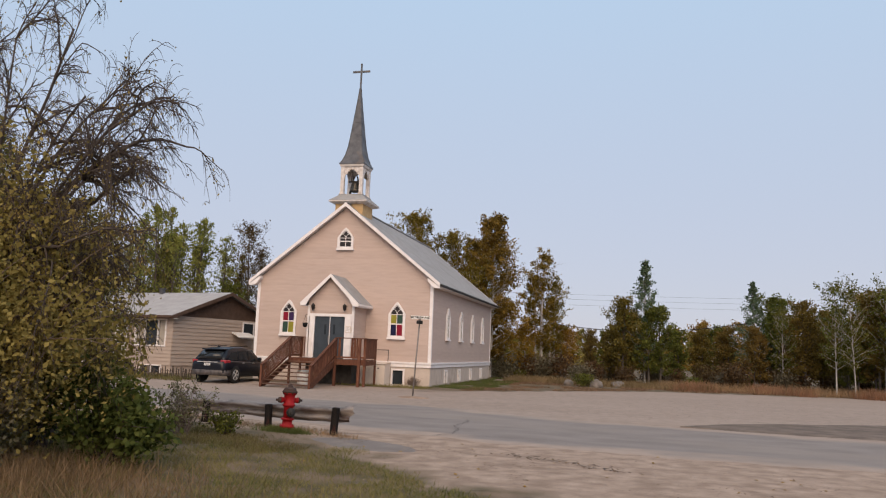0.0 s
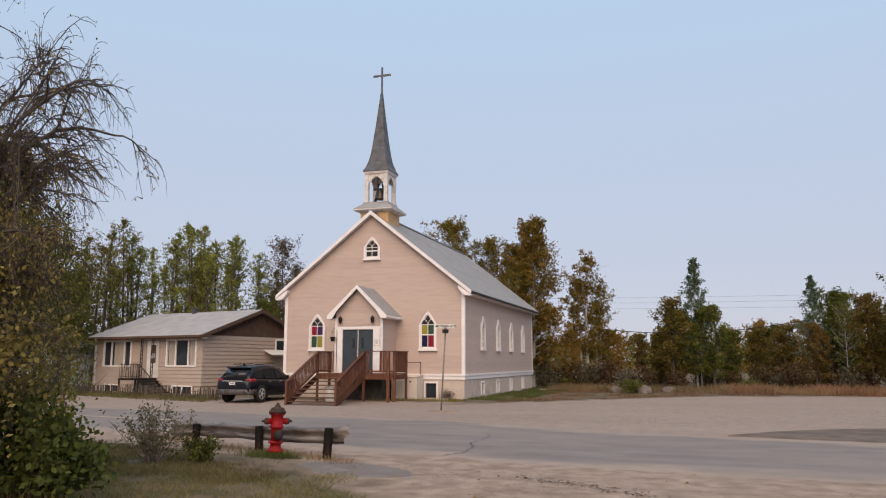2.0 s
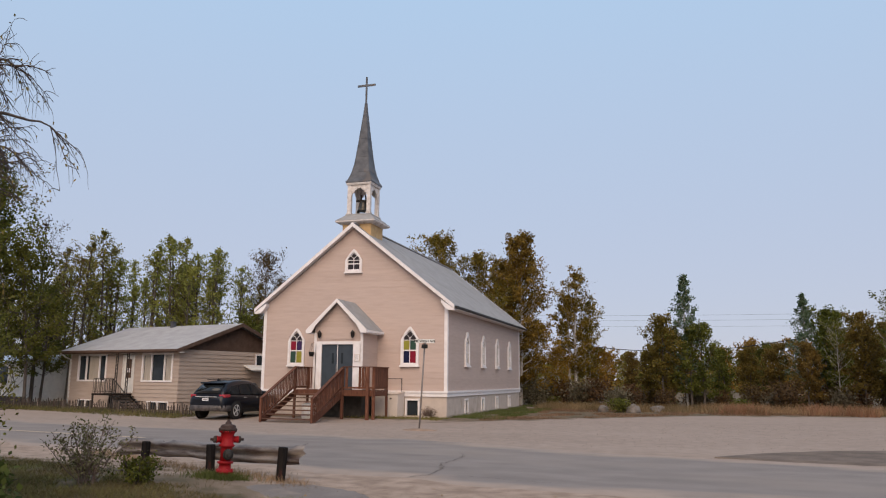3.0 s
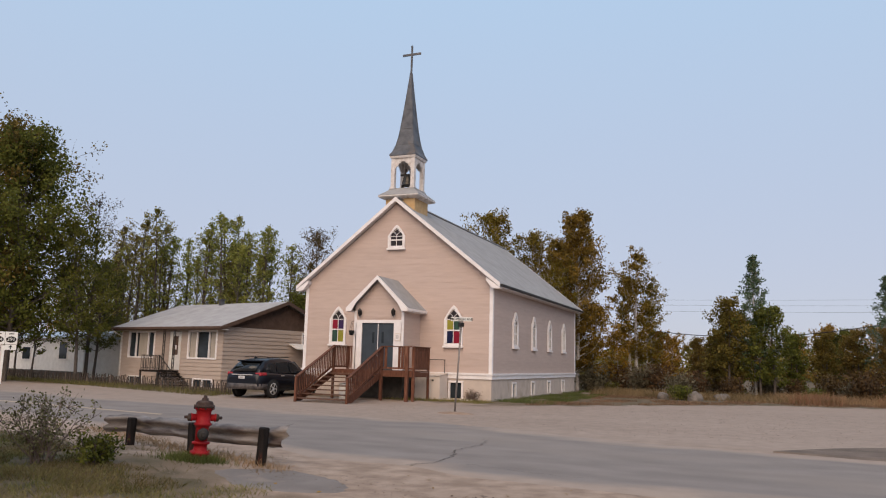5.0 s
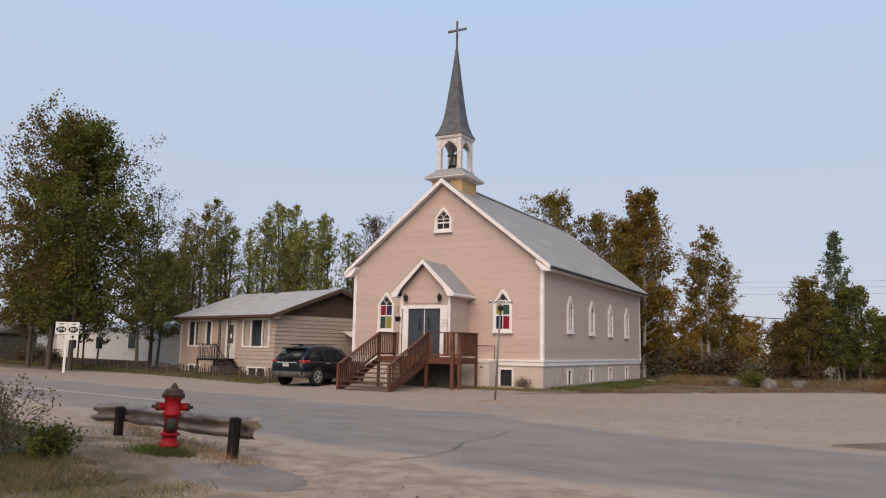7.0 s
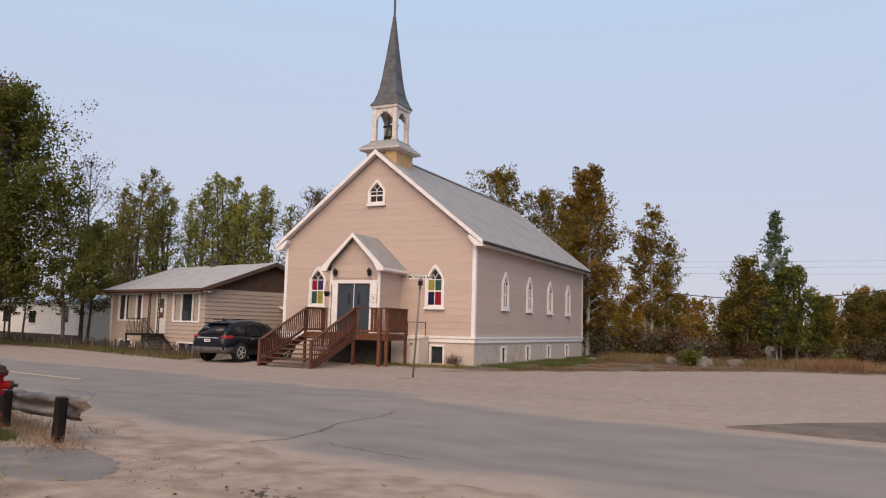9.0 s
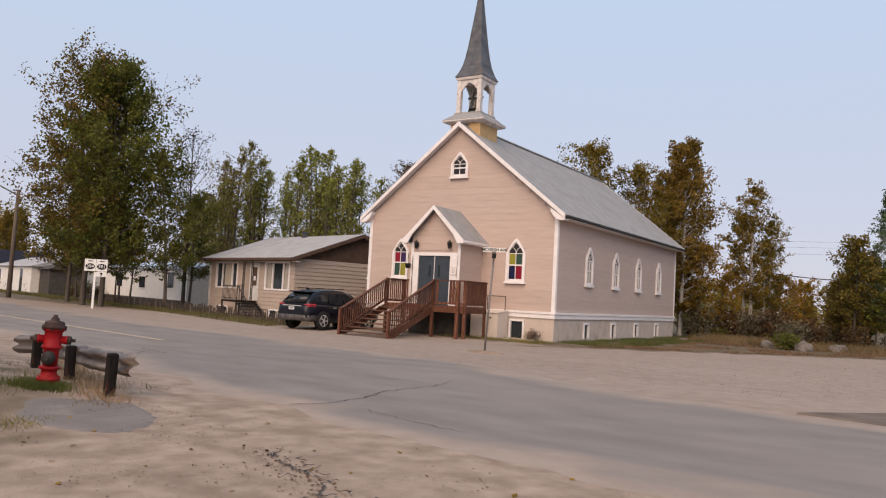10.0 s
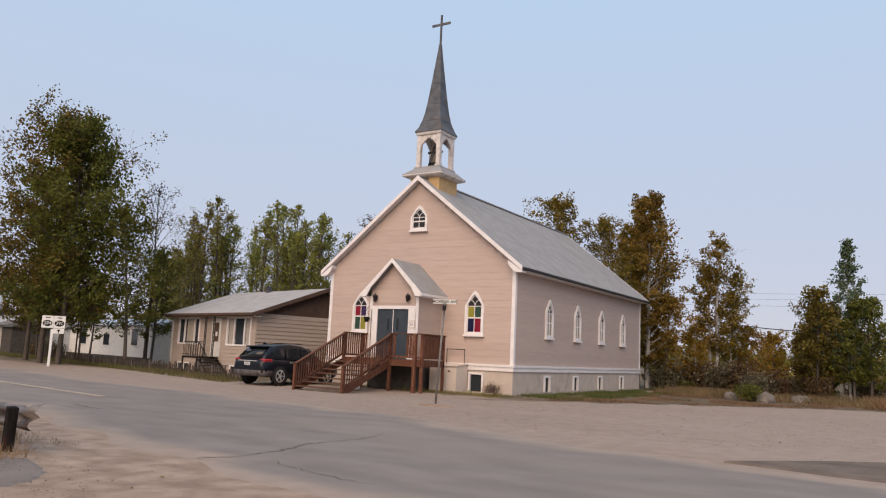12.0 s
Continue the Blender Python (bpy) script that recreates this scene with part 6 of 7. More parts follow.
# light aspens behind the bungalow
B1 = tree("aspen_tree", "airy light green aspen behind the bungalow", planted(-32.3, 49.2), BARK, LEAF_LIGHT, group="aspens behind the bungalow",
          seed=21, h=12.5, base=2.3, width=3.0, leaf=0.15, per=12, limbs=92, rise=1.7, stems=4, spread=0.95, gap=0.22)
B2 = tree("aspen_tree", "airy green aspen with a forked top", planted(-30.4, 50.2), BARK, LEAF_LIGHT, group="aspens behind the bungalow",
          seed=22, h=12.2, base=2.3, width=3.0, leaf=0.15, per=12, limbs=92, rise=1.7, stems=4, spread=1.0, gap=0.22)
B3 = tree("aspen_tree", "sparse brownish aspen with gaps in its crown", planted(-37.2, 48.0), BARK, LEAF_OLIVE, group="aspens behind the bungalow",
          seed=23, h=12.4, base=2.5, width=3.0, leaf=0.14, per=13, limbs=64, rise=1.4, stems=2, spread=0.7, gap=0.28)
B4 = tree("aspen_tree", "thin grey-brown aspen losing its leaves", planted(-26.6, 53.3), BARK, LEAF_RUST, group="aspens behind the bungalow",
          seed=24, h=11.1, base=2.6, width=4.0, leaf=0.13, per=11, limbs=54, rise=1.1, gap=0.25)
for src, x, y, a, s in ((B3, -38.8, 47.6, 70, 0.94), (B2, -35.4, 48.8, 150, 0.95), (B1, -31.4, 51.4, 120, 0.98), (B1, -29.2, 51.4, 190, 0.90),
                        (B3, -28.0, 53.8, 20, 0.72), (B2, -36.6, 52.6, 310, 0.92), (B1, -40.6, 50.4, 33, 0.92), (B4, -27.4, 56.5, 100, 0.85), (B4, -25.0, 55.6, 290, 0.72), (B3, -43.0, 50.0, 45, 0.95), (B2, -46.4, 52.4, 260, 0.85),
                        (B1, -51, 57, 15, 0.85), (B3, -56, 60, 310, 0.9), (B2, -62, 63, 100, 0.9), (B3, -34.8, 55.4, 160, 0.85), (B2, -30.4, 56.6, 70, 0.75), (P4, -27.2, 52.0, 30, 0.66), (P4, -34.6, 53.2, 200, 0.7)):
    copy_thing(src, planted(x, y, a, s))

# amber birches behind the church
C1 = tree("birch_tree", "dense amber-green birch behind the church", planted(-9.0, 59.4), BIRCH, LEAF_AMBER, group="birches behind the church",
          seed=31, h=12.7, base=1.4, width=5.0, leaf=0.155, per=38, limbs=90, rise=0.75, gap=0.04)
C2 = tree("birch_tree", "amber birch with a narrow ragged crown", planted(-14.5, 58.7), BIRCH, LEAF_AMBER, group="birches behind the church",
          seed=37, h=13.0, base=1.8, width=4.6, leaf=0.155, per=30, limbs=68, rise=0.9, gap=0.08)
C3 = tree("birch_tree", "slim birch with pale double trunk and golden-brown leaves", planted(-5.55, 63.5), BIRCH, LEAF_AMBER, group="birches behind the church",
          seed=33, h=10.4, base=2.2, width=3.6, leaf=0.145, per=26, limbs=64, rise=0.9, stems=2, spread=0.35, gap=0.14)
C4 = tree("birch_tree", "low golden birch at the wood's edge", planted(-8.2, 60.6), BIRCH, LEAF_GOLD, group="birches behind the church",
          seed=34, h=6.0, base=0.9, width=4.0, leaf=0.14, per=22, limbs=44, rise=0.6, gap=0.12)
for src, x, y, a, s in ((C2, -12.6, 62.3, 90, 0.91), (C3, -4.7, 65.0, 80, 0.80), (C4, -3.9, 66.0, 200, 0.75), (C1, -10.8, 63.4, 250, 0.90), (C2, -17.0, 61.0, 10, 0.86), (C4, -6.6, 62.4, 100, 0.72), (C2, -10.2, 58.6, 200, 0.72)):
    copy_thing(src, planted(x, y, a, s))

# mixed wood beyond the open lot
D1 = tree("young_aspen", "tall pointed blue-green aspen at the edge of the lot", planted(2.75, 58.6), BIRCH, LEAF_BLUE, group="trees beyond the lot",
          seed=41, trunk_r=0.08, h=9.5, base=1.4, width=4.0, shape="cone", leaf=0.13, per=14, limbs=80, rise=0.8, gap=0.2)
D2 = tree("bushy_tree", "bushy olive-brown tree at the edge of the lot", planted(1.0, 58.4), BARK, LEAF_RUSSET, group="trees beyond the lot",
          seed=42, h=6.0, base=0.9, width=3.4, leaf=0.14, per=28, limbs=50, rise=0.8, stems=2, gap=0.12)
D3 = tree("bushy_tree", "bushy green tree with full crown beyond the lot", planted(3.7, 57.6), BARK, LEAF_GREEN, group="trees beyond the lot",
          seed=43, h=5.6, base=0.8, width=3.0, leaf=0.14, per=28, limbs=46, rise=0.8, stems=2, gap=0.12)
D4 = tree("young_aspen", "thin leaning aspen with pale bare stem", planted(14.6, 54.5), BIRCH, LEAF_GREEN, group="trees beyond the lot",
          seed=44, trunk_r=0.05, h=7.2, base=1.6, width=2.8, leaf=0.13, per=9, limbs=40, rise=0.9, gap=0.25)
D5 = tree("bushy_tree", "golden-brown autumn tree in the far wood", planted(8.2, 76.0), BARK, LEAF_GOLD, group="trees beyond the lot",
          seed=45, h=5.2, base=0.8, width=3.6, leaf=0.17, per=14, limbs=44, rise=0.7, gap=0.12)
D6 = tree("spruce_tree", "dark narrow spruce in the far wood", planted(13.0, 63.5), BARK, LEAF_GREEN, group="trees beyond the lot",
          seed=46, h=7.0, base=0.6, width=2.4, shape="cone", leaf=0.14, per=12, limbs=70, rise=0.05, gap=0.05)
for src, x, y, a, s in ((D1, 10.6, 60.5, 40, 0.86), (D3, 12.2, 61.5, 110, 1.2), (D2, 13.8, 58.0, 200, 1.0), (D4, 15.6, 54.0, 120, 0.97), (D4, 17.6, 55.0, 220, 1.0), (D2, 17.0, 56.0, 30, 1.1),
                        (D3, 19.5, 53.0, 10, 1.3), (D1, 21.0, 57.0, 90, 0.9), (D5, 3.0, 68.0, 60, 0.8), (D2, 0.3, 60.0, 130, 0.7), (D3, 2.0, 60.6, 75, 0.95), (D6, 6.0, 78.0, 10, 0.75), (D6, -1.0, 80.0, 70, 0.7), (D5, 1.0, 78.0, 10, 0.85),
                        (D3, 5.0, 60.5, 300, 0.72), (D5, 5.6, 72.0, 150, 0.85), (D2, 7.0, 66.0, 70, 0.72), (D5, 11.5, 74.0, 240, 1.0), (D3, 9.0, 68.0, 20, 0.85), (D6, 17.5, 66.0, 120, 1.0), (D2, 20.0, 66.0, 260, 1.2),
                        (D5, 16.0, 74.0, 45, 1.1), (D2, 23.0, 60.0, 320, 1.2), (D3, 25.0, 64.0, 80, 1.5), (D6, 24.0, 72.0, 200, 1.2), (D2, -2.6, 82.0, 15, 0.75), (D5, -5.0, 84.0, 280, 0.9), (D4, 12.0, 57.8, 10, 0.8), (D2, 8.6, 62.0, 90, 0.72), (D3, 12.6, 66.0, 200, 1.0), (D2, 15.8, 62.0, 150, 0.95), (D3, 18.6, 60.0, 250, 1.1), (D2, 10.4, 58.6, 310, 0.7), (D2, 14.6, 60.0, 30, 0.8), (D3, 16.2, 57.0, 120, 0.85), (D5, 19.4, 63.0, 60, 1.0)):
    copy_thing(src, planted(x, y, a, s))

# trees far up the road
E1 = tree("autumn_tree", "round orange-brown autumn tree by the far houses", planted(-96.0, 57.0), BARK, LEAF_GOLD, group="far roadside trees",
          seed=51, h=7.6, base=1.2, width=6.5, leaf=0.24, per=16, limbs=50, rise=0.6, shape="dome", gap=0.06)
E2 = tree("autumn_tree", "tall brown-olive tree behind the cottage", planted(-103.0, 66.0), BARK, LEAF_AMBER, group="far roadside trees",
          seed=52, h=11.0, base=2.0, width=5.5, leaf=0.24, per=16, limbs=50, rise=0.7, gap=0.08)
for src, x, y, a, s in ((E1, -104, 60, 80, 1.0), (E2, -112, 64, 40, 0.8), (E1, -118, 70, 200, 1.0), (E2, -80, 62, 10, 0.9), (E1, -72, 62, 120, 1.0), (E2, -66, 66, 220, 1.0), (E2, -98, 62, 130, 0.9), (E1, -108, 66, 10, 1.25), (E2, -122, 76, 90, 1.0), (E1, -140, 78, 30, 1.0)):
    copy_thing(src, planted(x, y, a, s))


def far_woods():
    """A far belt of treetops, rank behind rank."""
    rng = np.random.default_rng(61)
    vs, fs, base = [], [], 0
    for _ in range(330):
        a = rng.uniform(-1.5, 1.0)
        d = rng.uniform(95, 170)
        x, y = d * math.sin(a) - 5, d * math.cos(a) + 8
        if y < 0.24 * -x + 52:
            continue
        hgt, w = rng.uniform(3.6, 6.2) * d / 120, rng.uniform(2.0, 3.4)
        n = 380
        f = rng.uniform(0, 1, n)
        r = w * 0.5 * (0.25 + np.sin(np.pi * np.clip(0.25 + 0.75 * f, 0, 1))) * np.sqrt(rng.uniform(0, 1, n))
        t = rng.uniform(0, 2 * np.pi, n)
        c = np.stack([x + r * np.cos(t), y + r * np.sin(t), 0.2 + hgt * f], 1)
        v, q = leaves(c, 0.5, rng)
        vs.append(v), fs.append(q + base)
        base += len(v)
    return np.concatenate(vs), np.concatenate(fs)


v, f = far_woods()
tagged(new("far_woods", raw_mesh("far_woods", v, f, LEAF_OLIVE)), "distant belt of mixed olive and brown autumn woods", "woods", kind="stuff")


def shrub_arrays(seed, h, w, leaf, count, stems=14, low=0.15, core=0.5):
    rng = np.random.default_rng(seed)
    wood, cs = [], []
    for i in range(stems):
        az = rng.uniform(0, 2 * np.pi)
        tilt = rng.uniform(0.1, 0.9)
        d = np.array([math.cos(az) * tilt, math.sin(az) * tilt, 1.0])
        p = curve([rng.normal() * 0.08 * w, rng.normal() * 0.08 * w, 0], d / np.linalg.norm(d), h * rng.uniform(0.75, 1.15), rng, 7, -0.1, 0.5)
        wood.append((p, np.linspace(0.007 + 0.0045 * h, 0.003, len(p))))
        for _ in range(4):
            j = rng.integers(2, 7)
            s = curve(p[j], d + rng.normal(size=3) * 0.7, h * 0.3, rng, 4, 0, 0.6)
            wood.append((s, np.linspace(0.008, 0.002, len(s))))
            cs.append(s[rng.integers(1, 5, count // (stems * 4))] + rng.normal(size=(count // (stems * 4), 3)) * 0.07 * w * core * 2)
    c = np.concatenate(cs)
    c = c[(c[:, 2] > low * h * 0.3) & (c[:, 2] < h * 1.2) & (np.hypot(c[:, 0], c[:, 1]) < w * 0.8)]
    return sweep(wood, 4), leaves(c, leaf, rng)


def shrub(name, label, m, bark, leafmat, group="", category="bush", **k):
    (wv, wf), (lv, lf) = shrub_arrays(**k)
    ob = thing(name, m, label, category, group)
    for nm, v, f, mt in (("wood", wv, wf, bark), ("foliage", lv, lf, leafmat)):
        o = new(nm, raw_mesh(nm, v, f, mt))
        o.parent = ob
    return ob


# the willow and the thicket where the walk begins
def willow(seed):
    """An old willow: bent limbs that fan out and arch over, splitting into many fine bare twigs, with leaves left mostly low down."""
    rng = np.random.default_rng(seed)
    wood, cs = [], []
    radii = ((0.075, 0.028), (0.026, 0.010), (0.010, 0.005), (0.0055, 0.003))

    def grow(p, d, ln, level, bow):
        pts = curve(p, d, ln, rng, (10, 8, 6, 5)[level], bow, (0.30, 0.5, 0.6, 0.6)[level])
        wood.append((pts, np.linspace(*radii[level], len(pts))))
        if level == 3:
            k = int(rng.integers(0, 2) + (pts[-1][2] < 3.7) * rng.integers(1, 5))
            cs.append(pts[rng.integers(1, 6, k)] + rng.normal(size=(k, 3)) * 0.04)
            return
        for i in range((11, 9, 6)[level]):
            j = int(rng.integers((3, 2, 1)[level], len(pts)))
            dd = (pts[j] - pts[j - 1]) / (np.linalg.norm(pts[j] - pts[j - 1]) + 1e-9) + rng.normal(size=3) * (0.42, 0.5, 0.55)[level]
            grow(pts[j], dd / np.linalg.norm(dd), (rng.uniform(0.9, 1.7), rng.uniform(0.45, 0.85), rng.uniform(0.2, 0.42))[level], level + 1, (-0.45, -0.6, -0.8)[level])

    for az, rise, ln, bow in ((0.10, 2.4, 5.6, -1.35), (-0.25, 1.5, 4.6, -1.0), (0.45, 1.5, 4.4, -1.0), (-0.1, 1.5, 4.2, -1.1), (0.3, 3.2, 5.6, -0.9), (-0.5, 5.0, 5.4, -0.35),
                              (1.2, 6.0, 5.6, -0.2), (2.6, 3.0, 5.5, -0.4), (3.3, 4.0, 6.0, -0.4), (0.2, 1.9, 4.8, -1.5), (4.4, 2.2, 4.2, -0.6), (-0.3, 1.7, 4.2, -1.4), (0.05, 2.0, 5.0, -1.7), (0.0, 2.8, 5.0, -1.1), (0.7, 2.4, 5.0, -1.2), (-0.6, 2.2, 4.8, -1.1), (0.0, 2.2, 6.3, -0.85), (0.25, 2.6, 6.3, -1.0), (-0.2, 2.5, 6.0, -1.1)):
        d = np.array([math.cos(az), math.sin(az), rise])
        grow(np.array([rng.normal() * 0.2, rng.normal() * 0.2, 0.9]), d / np.linalg.norm(d), ln, 0, bow)
    for _ in range(3):
        wood.append((curve([rng.normal() * 0.15, rng.normal() * 0.15, -0.1], [0.05, 0.0, 1.0], 1.3, rng, 5), np.linspace(0.16, 0.09, 6)))
    return sweep(wood, 4), leaves(np.concatenate(cs), 0.055, rng)


(wv, wf), (lv, lf) = willow(5)
wil = thing("willow_tree", planted(-7.95, 9.5, 0, 0.60, 1.0), "old willow with many fine bare dark arching branches", "tree")
for nm, v, f, mt in (("wood", wv, wf, TWIG), ("foliage", lv, lf, LEAF_THICKET)):
    o = new(nm, raw_mesh(nm, v, f, mt))
    o.parent = wil
shrub("bush", "dense olive-brown thicket bush at the willow's foot", planted(-7.0, 8.7), TWIG_PALE, LEAF_THICKET, "willow thicket", seed=71, h=3.0, w=3.0, leaf=0.066, count=36000, stems=40, core=0.8)
shrub("bush", "tall olive bush under the willow", planted(-7.8, 8.3), TWIG_PALE, LEAF_THICKET, "willow thicket", seed=72, h=4.4, w=3.0, leaf=0.070, count=40000, stems=40, core=0.9)
shrub("bush", "tall dark green bush behind the willow", planted(-9.4, 10.8), TWIG, LEAF_GREEN, "willow thicket", seed=73, h=4.0, w=3.2, leaf=0.07, count=20000, stems=36, core=0.9)
shrub("bush", "lush green broad-leaved bush at the thicket's edge", planted(-5.45, 9.9), TWIG, LEAF_LUSH, "willow thicket", seed=74, h=1.35, w=1.3, leaf=0.085, count=6000, stems=24, core=0.6)
shrub("bush", "brownish low bush at the thicket's foot", planted(-6.4, 7.9), TWIG_PALE, LEAF_DUSTY, "willow thicket", seed=75, h=1.4, w=2.0, leaf=0.055, count=9500, stems=40, core=0.7)
shrub("bush", "tall olive bush beside the willow", planted(-9.2, 8.6), TWIG, LEAF_THICKET, "willow thicket", seed=76, h=4.8, w=3.6, leaf=0.07, count=20000, stems=34, core=0.9)
shrub("bush", "airy light green bush at the thicket's edge", planted(-7.6, 11.0), TWIG, LEAF_OLIVE, "willow thicket", seed=77, h=3.0, w=2.0, leaf=0.06, count=9000, stems=28, core=0.8)
shrub("bush", "small loose bush with reddish stems by the guardrail", planted(-6.7, 13.75), TWIG_PALE, LEAF_WEED, seed=78, h=1.0, w=0.95, leaf=0.042, count=1900, stems=22, core=0.38)
shrub("bush", "low leafy green weed bush beside the guardrail", planted(-5.95, 14.0), TWIG, LEAF_GREEN, seed=79, h=0.5, w=0.6, leaf=0.055, count=1300, stems=20, core=0.6)
# no bush grows here: added twigs stand in for a brown wall stain and grass
shrub("bush", "low bare twigs standing in for a brown stain and grass at the church foundation", planted(-9.1, 38.35), TWIG_PALE, LEAF_DUSTY, seed=80, h=0.5, w=1.3, leaf=0.04, count=300, stems=60, core=0.6)

# low scrub along the far side of the lot
S1 = shrub("bush", "low grey-brown scrub bush at the wood's edge", planted(-1.6, 55.6), TWIG, LEAF_DUSTY, "scrub beyond the lot", seed=81, h=1.3, w=2.2, leaf=0.13, count=1800, stems=20, core=0.8)
S2 = shrub("bush", "low dark green scrub bush beside the boulders", planted(-1.15, 50.6), TWIG, LEAF_GREEN, "scrub beyond the lot", seed=82, h=0.75, w=1.6, leaf=0.09, count=1500, stems=18, core=0.8)
S3 = shrub("bush", "brown dry scrub bush at the wood's edge", planted(1.4, 56.4), TWIG, LEAF_RUST, "scrub beyond the lot", seed=83, h=1.2, w=2.0, leaf=0.12, count=1300, stems=22, core=0.8)
rng = np.random.default_rng(9)
for i in range(34):
    x = -8.5 + i * 1.02 + rng.uniform(-0.4, 0.4)
    y = 56.5 + 0.30 * max(0, -x) + rng.uniform(0, 4.5) - (0.1 * max(0, x - 9))
    copy_thing((S1, S3, S2, S3)[i % 4], planted(x, y, rng.uniform(0, 360), rng.uniform(0.8, 1.5)))
for i in range(12):
    copy_thing((S1, S3)[i % 2], planted(-21 - i * 2.6 + rng.uniform(-1, 1), 49 + rng.uniform(0, 6), rng.uniform(0, 360), rng.uniform(1.0, 1.6)))
for i in range(10):
    copy_thing((S3, S1)[i % 2], planted(-50 - i * 4.2 + rng.uniform(-1, 1), 44.6 + i * 1.0 + rng.uniform(-1, 1), rng.uniform(0, 360), rng.uniform(0.6, 1.0)))


def blades(seed, count, spot, h, width, lean=0.5):
    """Upright grass blades; spot(rng) gives a place or None."""
    rng = np.random.default_rng(seed)
    root = []
    while len(root) < count:
        p = spot(rng)
        if p is not None:
            root.append((p[0], p[1], height(p[0], p[1]) - 0.01))
    root = np.array(root)
    n = len(root)
    az = rng.uniform(0, 2 * np.pi, n)
    hh = h * rng.uniform(0.4, 1.3, n)
    side = np.stack([np.cos(az), np.sin(az), np.zeros(n)], 1) * width
    tip = root + np.stack([rng.normal(size=n) * lean * hh, rng.normal(size=n) * lean * hh, hh], 1)
    v = np.stack([root - side, root + side, tip], 1).reshape(-1, 3)
    return v, np.arange(n * 3).reshape(-1, 3)


def patchy(x, y, s=0.7, k=0.0):
    return noise.noise((x * s, y * s, 7.7)) > k


def verge_spot(r):
    x, y = r.uniform(-12.0, 0.3), r.uniform(4.0, 16.4)
    e = min(11.0 - 0.86 * x - y, 12.8 - 0.27 * x - y) + 1.8 * noise.noise((x * 0.8, y * 0.8, 0))
    if e < 0 or (e < 0.8 and r.uniform() > e / 0.8):
        return None
    return (x, y) if patchy(x, y, 0.9, -0.25) or r.uniform() < 0.3 else None


v, f = blades(91, 95000, verge_spot, 0.075, 0.006, 0.8)
tagged(new("grass", raw_mesh("grass", v, f, GRASS_MAT)), "short dry yellow-green grass on the roadside verge", "grass", kind="stuff")
v, f = blades(92, 9000, lambda r: (lambda p: p if verge_spot(np.random.default_rng(int(r.integers(1 << 30)))) is not None else p)((r.normal() * 1.6 - 6.6, r.normal() * 0.9 + 8.0)), 0.32, 0.006, 0.5)
tagged(new("grass", raw_mesh("grass", v, f, GRASS_TALL)), "tall dry brown grass at the thicket's foot", "grass", kind="stuff")
v, f = blades(93, 2000, lambda r: (HXY[0] + r.normal() * 0.24, HXY[1] - 0.12 + r.normal() * 0.16), 0.12, 0.006, 0.5)
tagged(new("grass", raw_mesh("grass", v, f, GRASS_LUSH)), "lush green grass tuft round the hydrant's foot", "grass", kind="stuff")
v, f = blades(90, 18000, lambda r: (lambda x, y: (x, y) if patchy(x, y, 1.1, -0.15) and (11.9 - 0.43 * x - y > 0 or r.uniform() < 0.06) else None)(r.uniform(-11.5, -3.9), r.uniform(12.2, 17.2)), 0.085, 0.006, 0.8)
tagged(new("grass", raw_mesh("grass", v, f, GRASS_VERGE)), "patchy brown and green grass by the guardrail and hydrant", "grass", kind="stuff")
v, f = blades(94, 2200, lambda r: (lambda t: (-11.5 + 7.8 * t + r.normal() * 0.15, 19.2 - 3.8 * t + r.normal() * 0.22))(r.uniform()), 0.12, 0.006, 0.7)
tagged(new("grass", raw_mesh("grass", v, f, GRASS_DRY)), "dry straw-coloured grass along the guardrail", "grass", kind="stuff")
v, f = blades(95, 9000, lambda r: (lambda x, y: (x, y) if patchy(x, y, 0.8, -0.2) else None)(r.uniform(-8.3, -5.6), r.uniform(39.0, 58)), 0.13, 0.012, 0.5)
tagged(new("grass", raw_mesh("grass", v, f, GRASS_LUSH)), "green grass strip along the church side wall", "grass", kind="stuff")
v, f = blades(96, 3000, lambda r: (r.uniform(-12.6, -8.0), r.uniform(36.3, 38.6)), 0.11, 0.010, 0.5)
tagged(new("grass", raw_mesh("grass", v, f, GRASS_MAT)), "thin grass before the church front", "grass", kind="stuff")
v, f = blades(97, 16000, lambda r: (lambda x: (x, 34.6 - 0.252 * (x + 19.6) + r.uniform(-1.3, 0.8)))(r.uniform(-75, -19.5)), 0.22, 0.014, 0.5)
tagged(new("grass", raw_mesh("grass", v, f, GRASS_VERGE)), "rough grass along the garden fence and roadside", "grass", kind="stuff")
v, f = blades(98, 9000, lambda r: (lambda x: (x, 53.4 + r.uniform(-1.2, 4.0) - 0.08 * max(0, x - 7)))(r.uniform(3.5, 26)), 0.5, 0.014, 0.35)
tagged(new("grass", raw_mesh("grass", v, f, GRASS_DRY)), "tall pale dry grass along the edge of the wood", "grass", kind="stuff")
v, f = blades(100, 9000, lambda r: (lambda x: (x, 53.4 + r.uniform(-2.2, 4.0) + 0.35 * max(0, -x)))(r.uniform(-7, 7)), 0.42, 0.014, 0.45)
tagged(new("grass", raw_mesh("grass", v, f, GRASS_TALL)), "rank brown grass among the scrub at the wood's edge", "grass", kind="stuff")
v, f = blades(101, 16000, lambda r: (lambda x, y: (x, y) if y > min(1.16 * x + 44.9, 0.35 * x + 47.4) and patchy(x, y, 0.5, -0.1) else None)(r.uniform(-6.6, 16), r.uniform(38, 54)), 0.10, 0.014, 0.8)
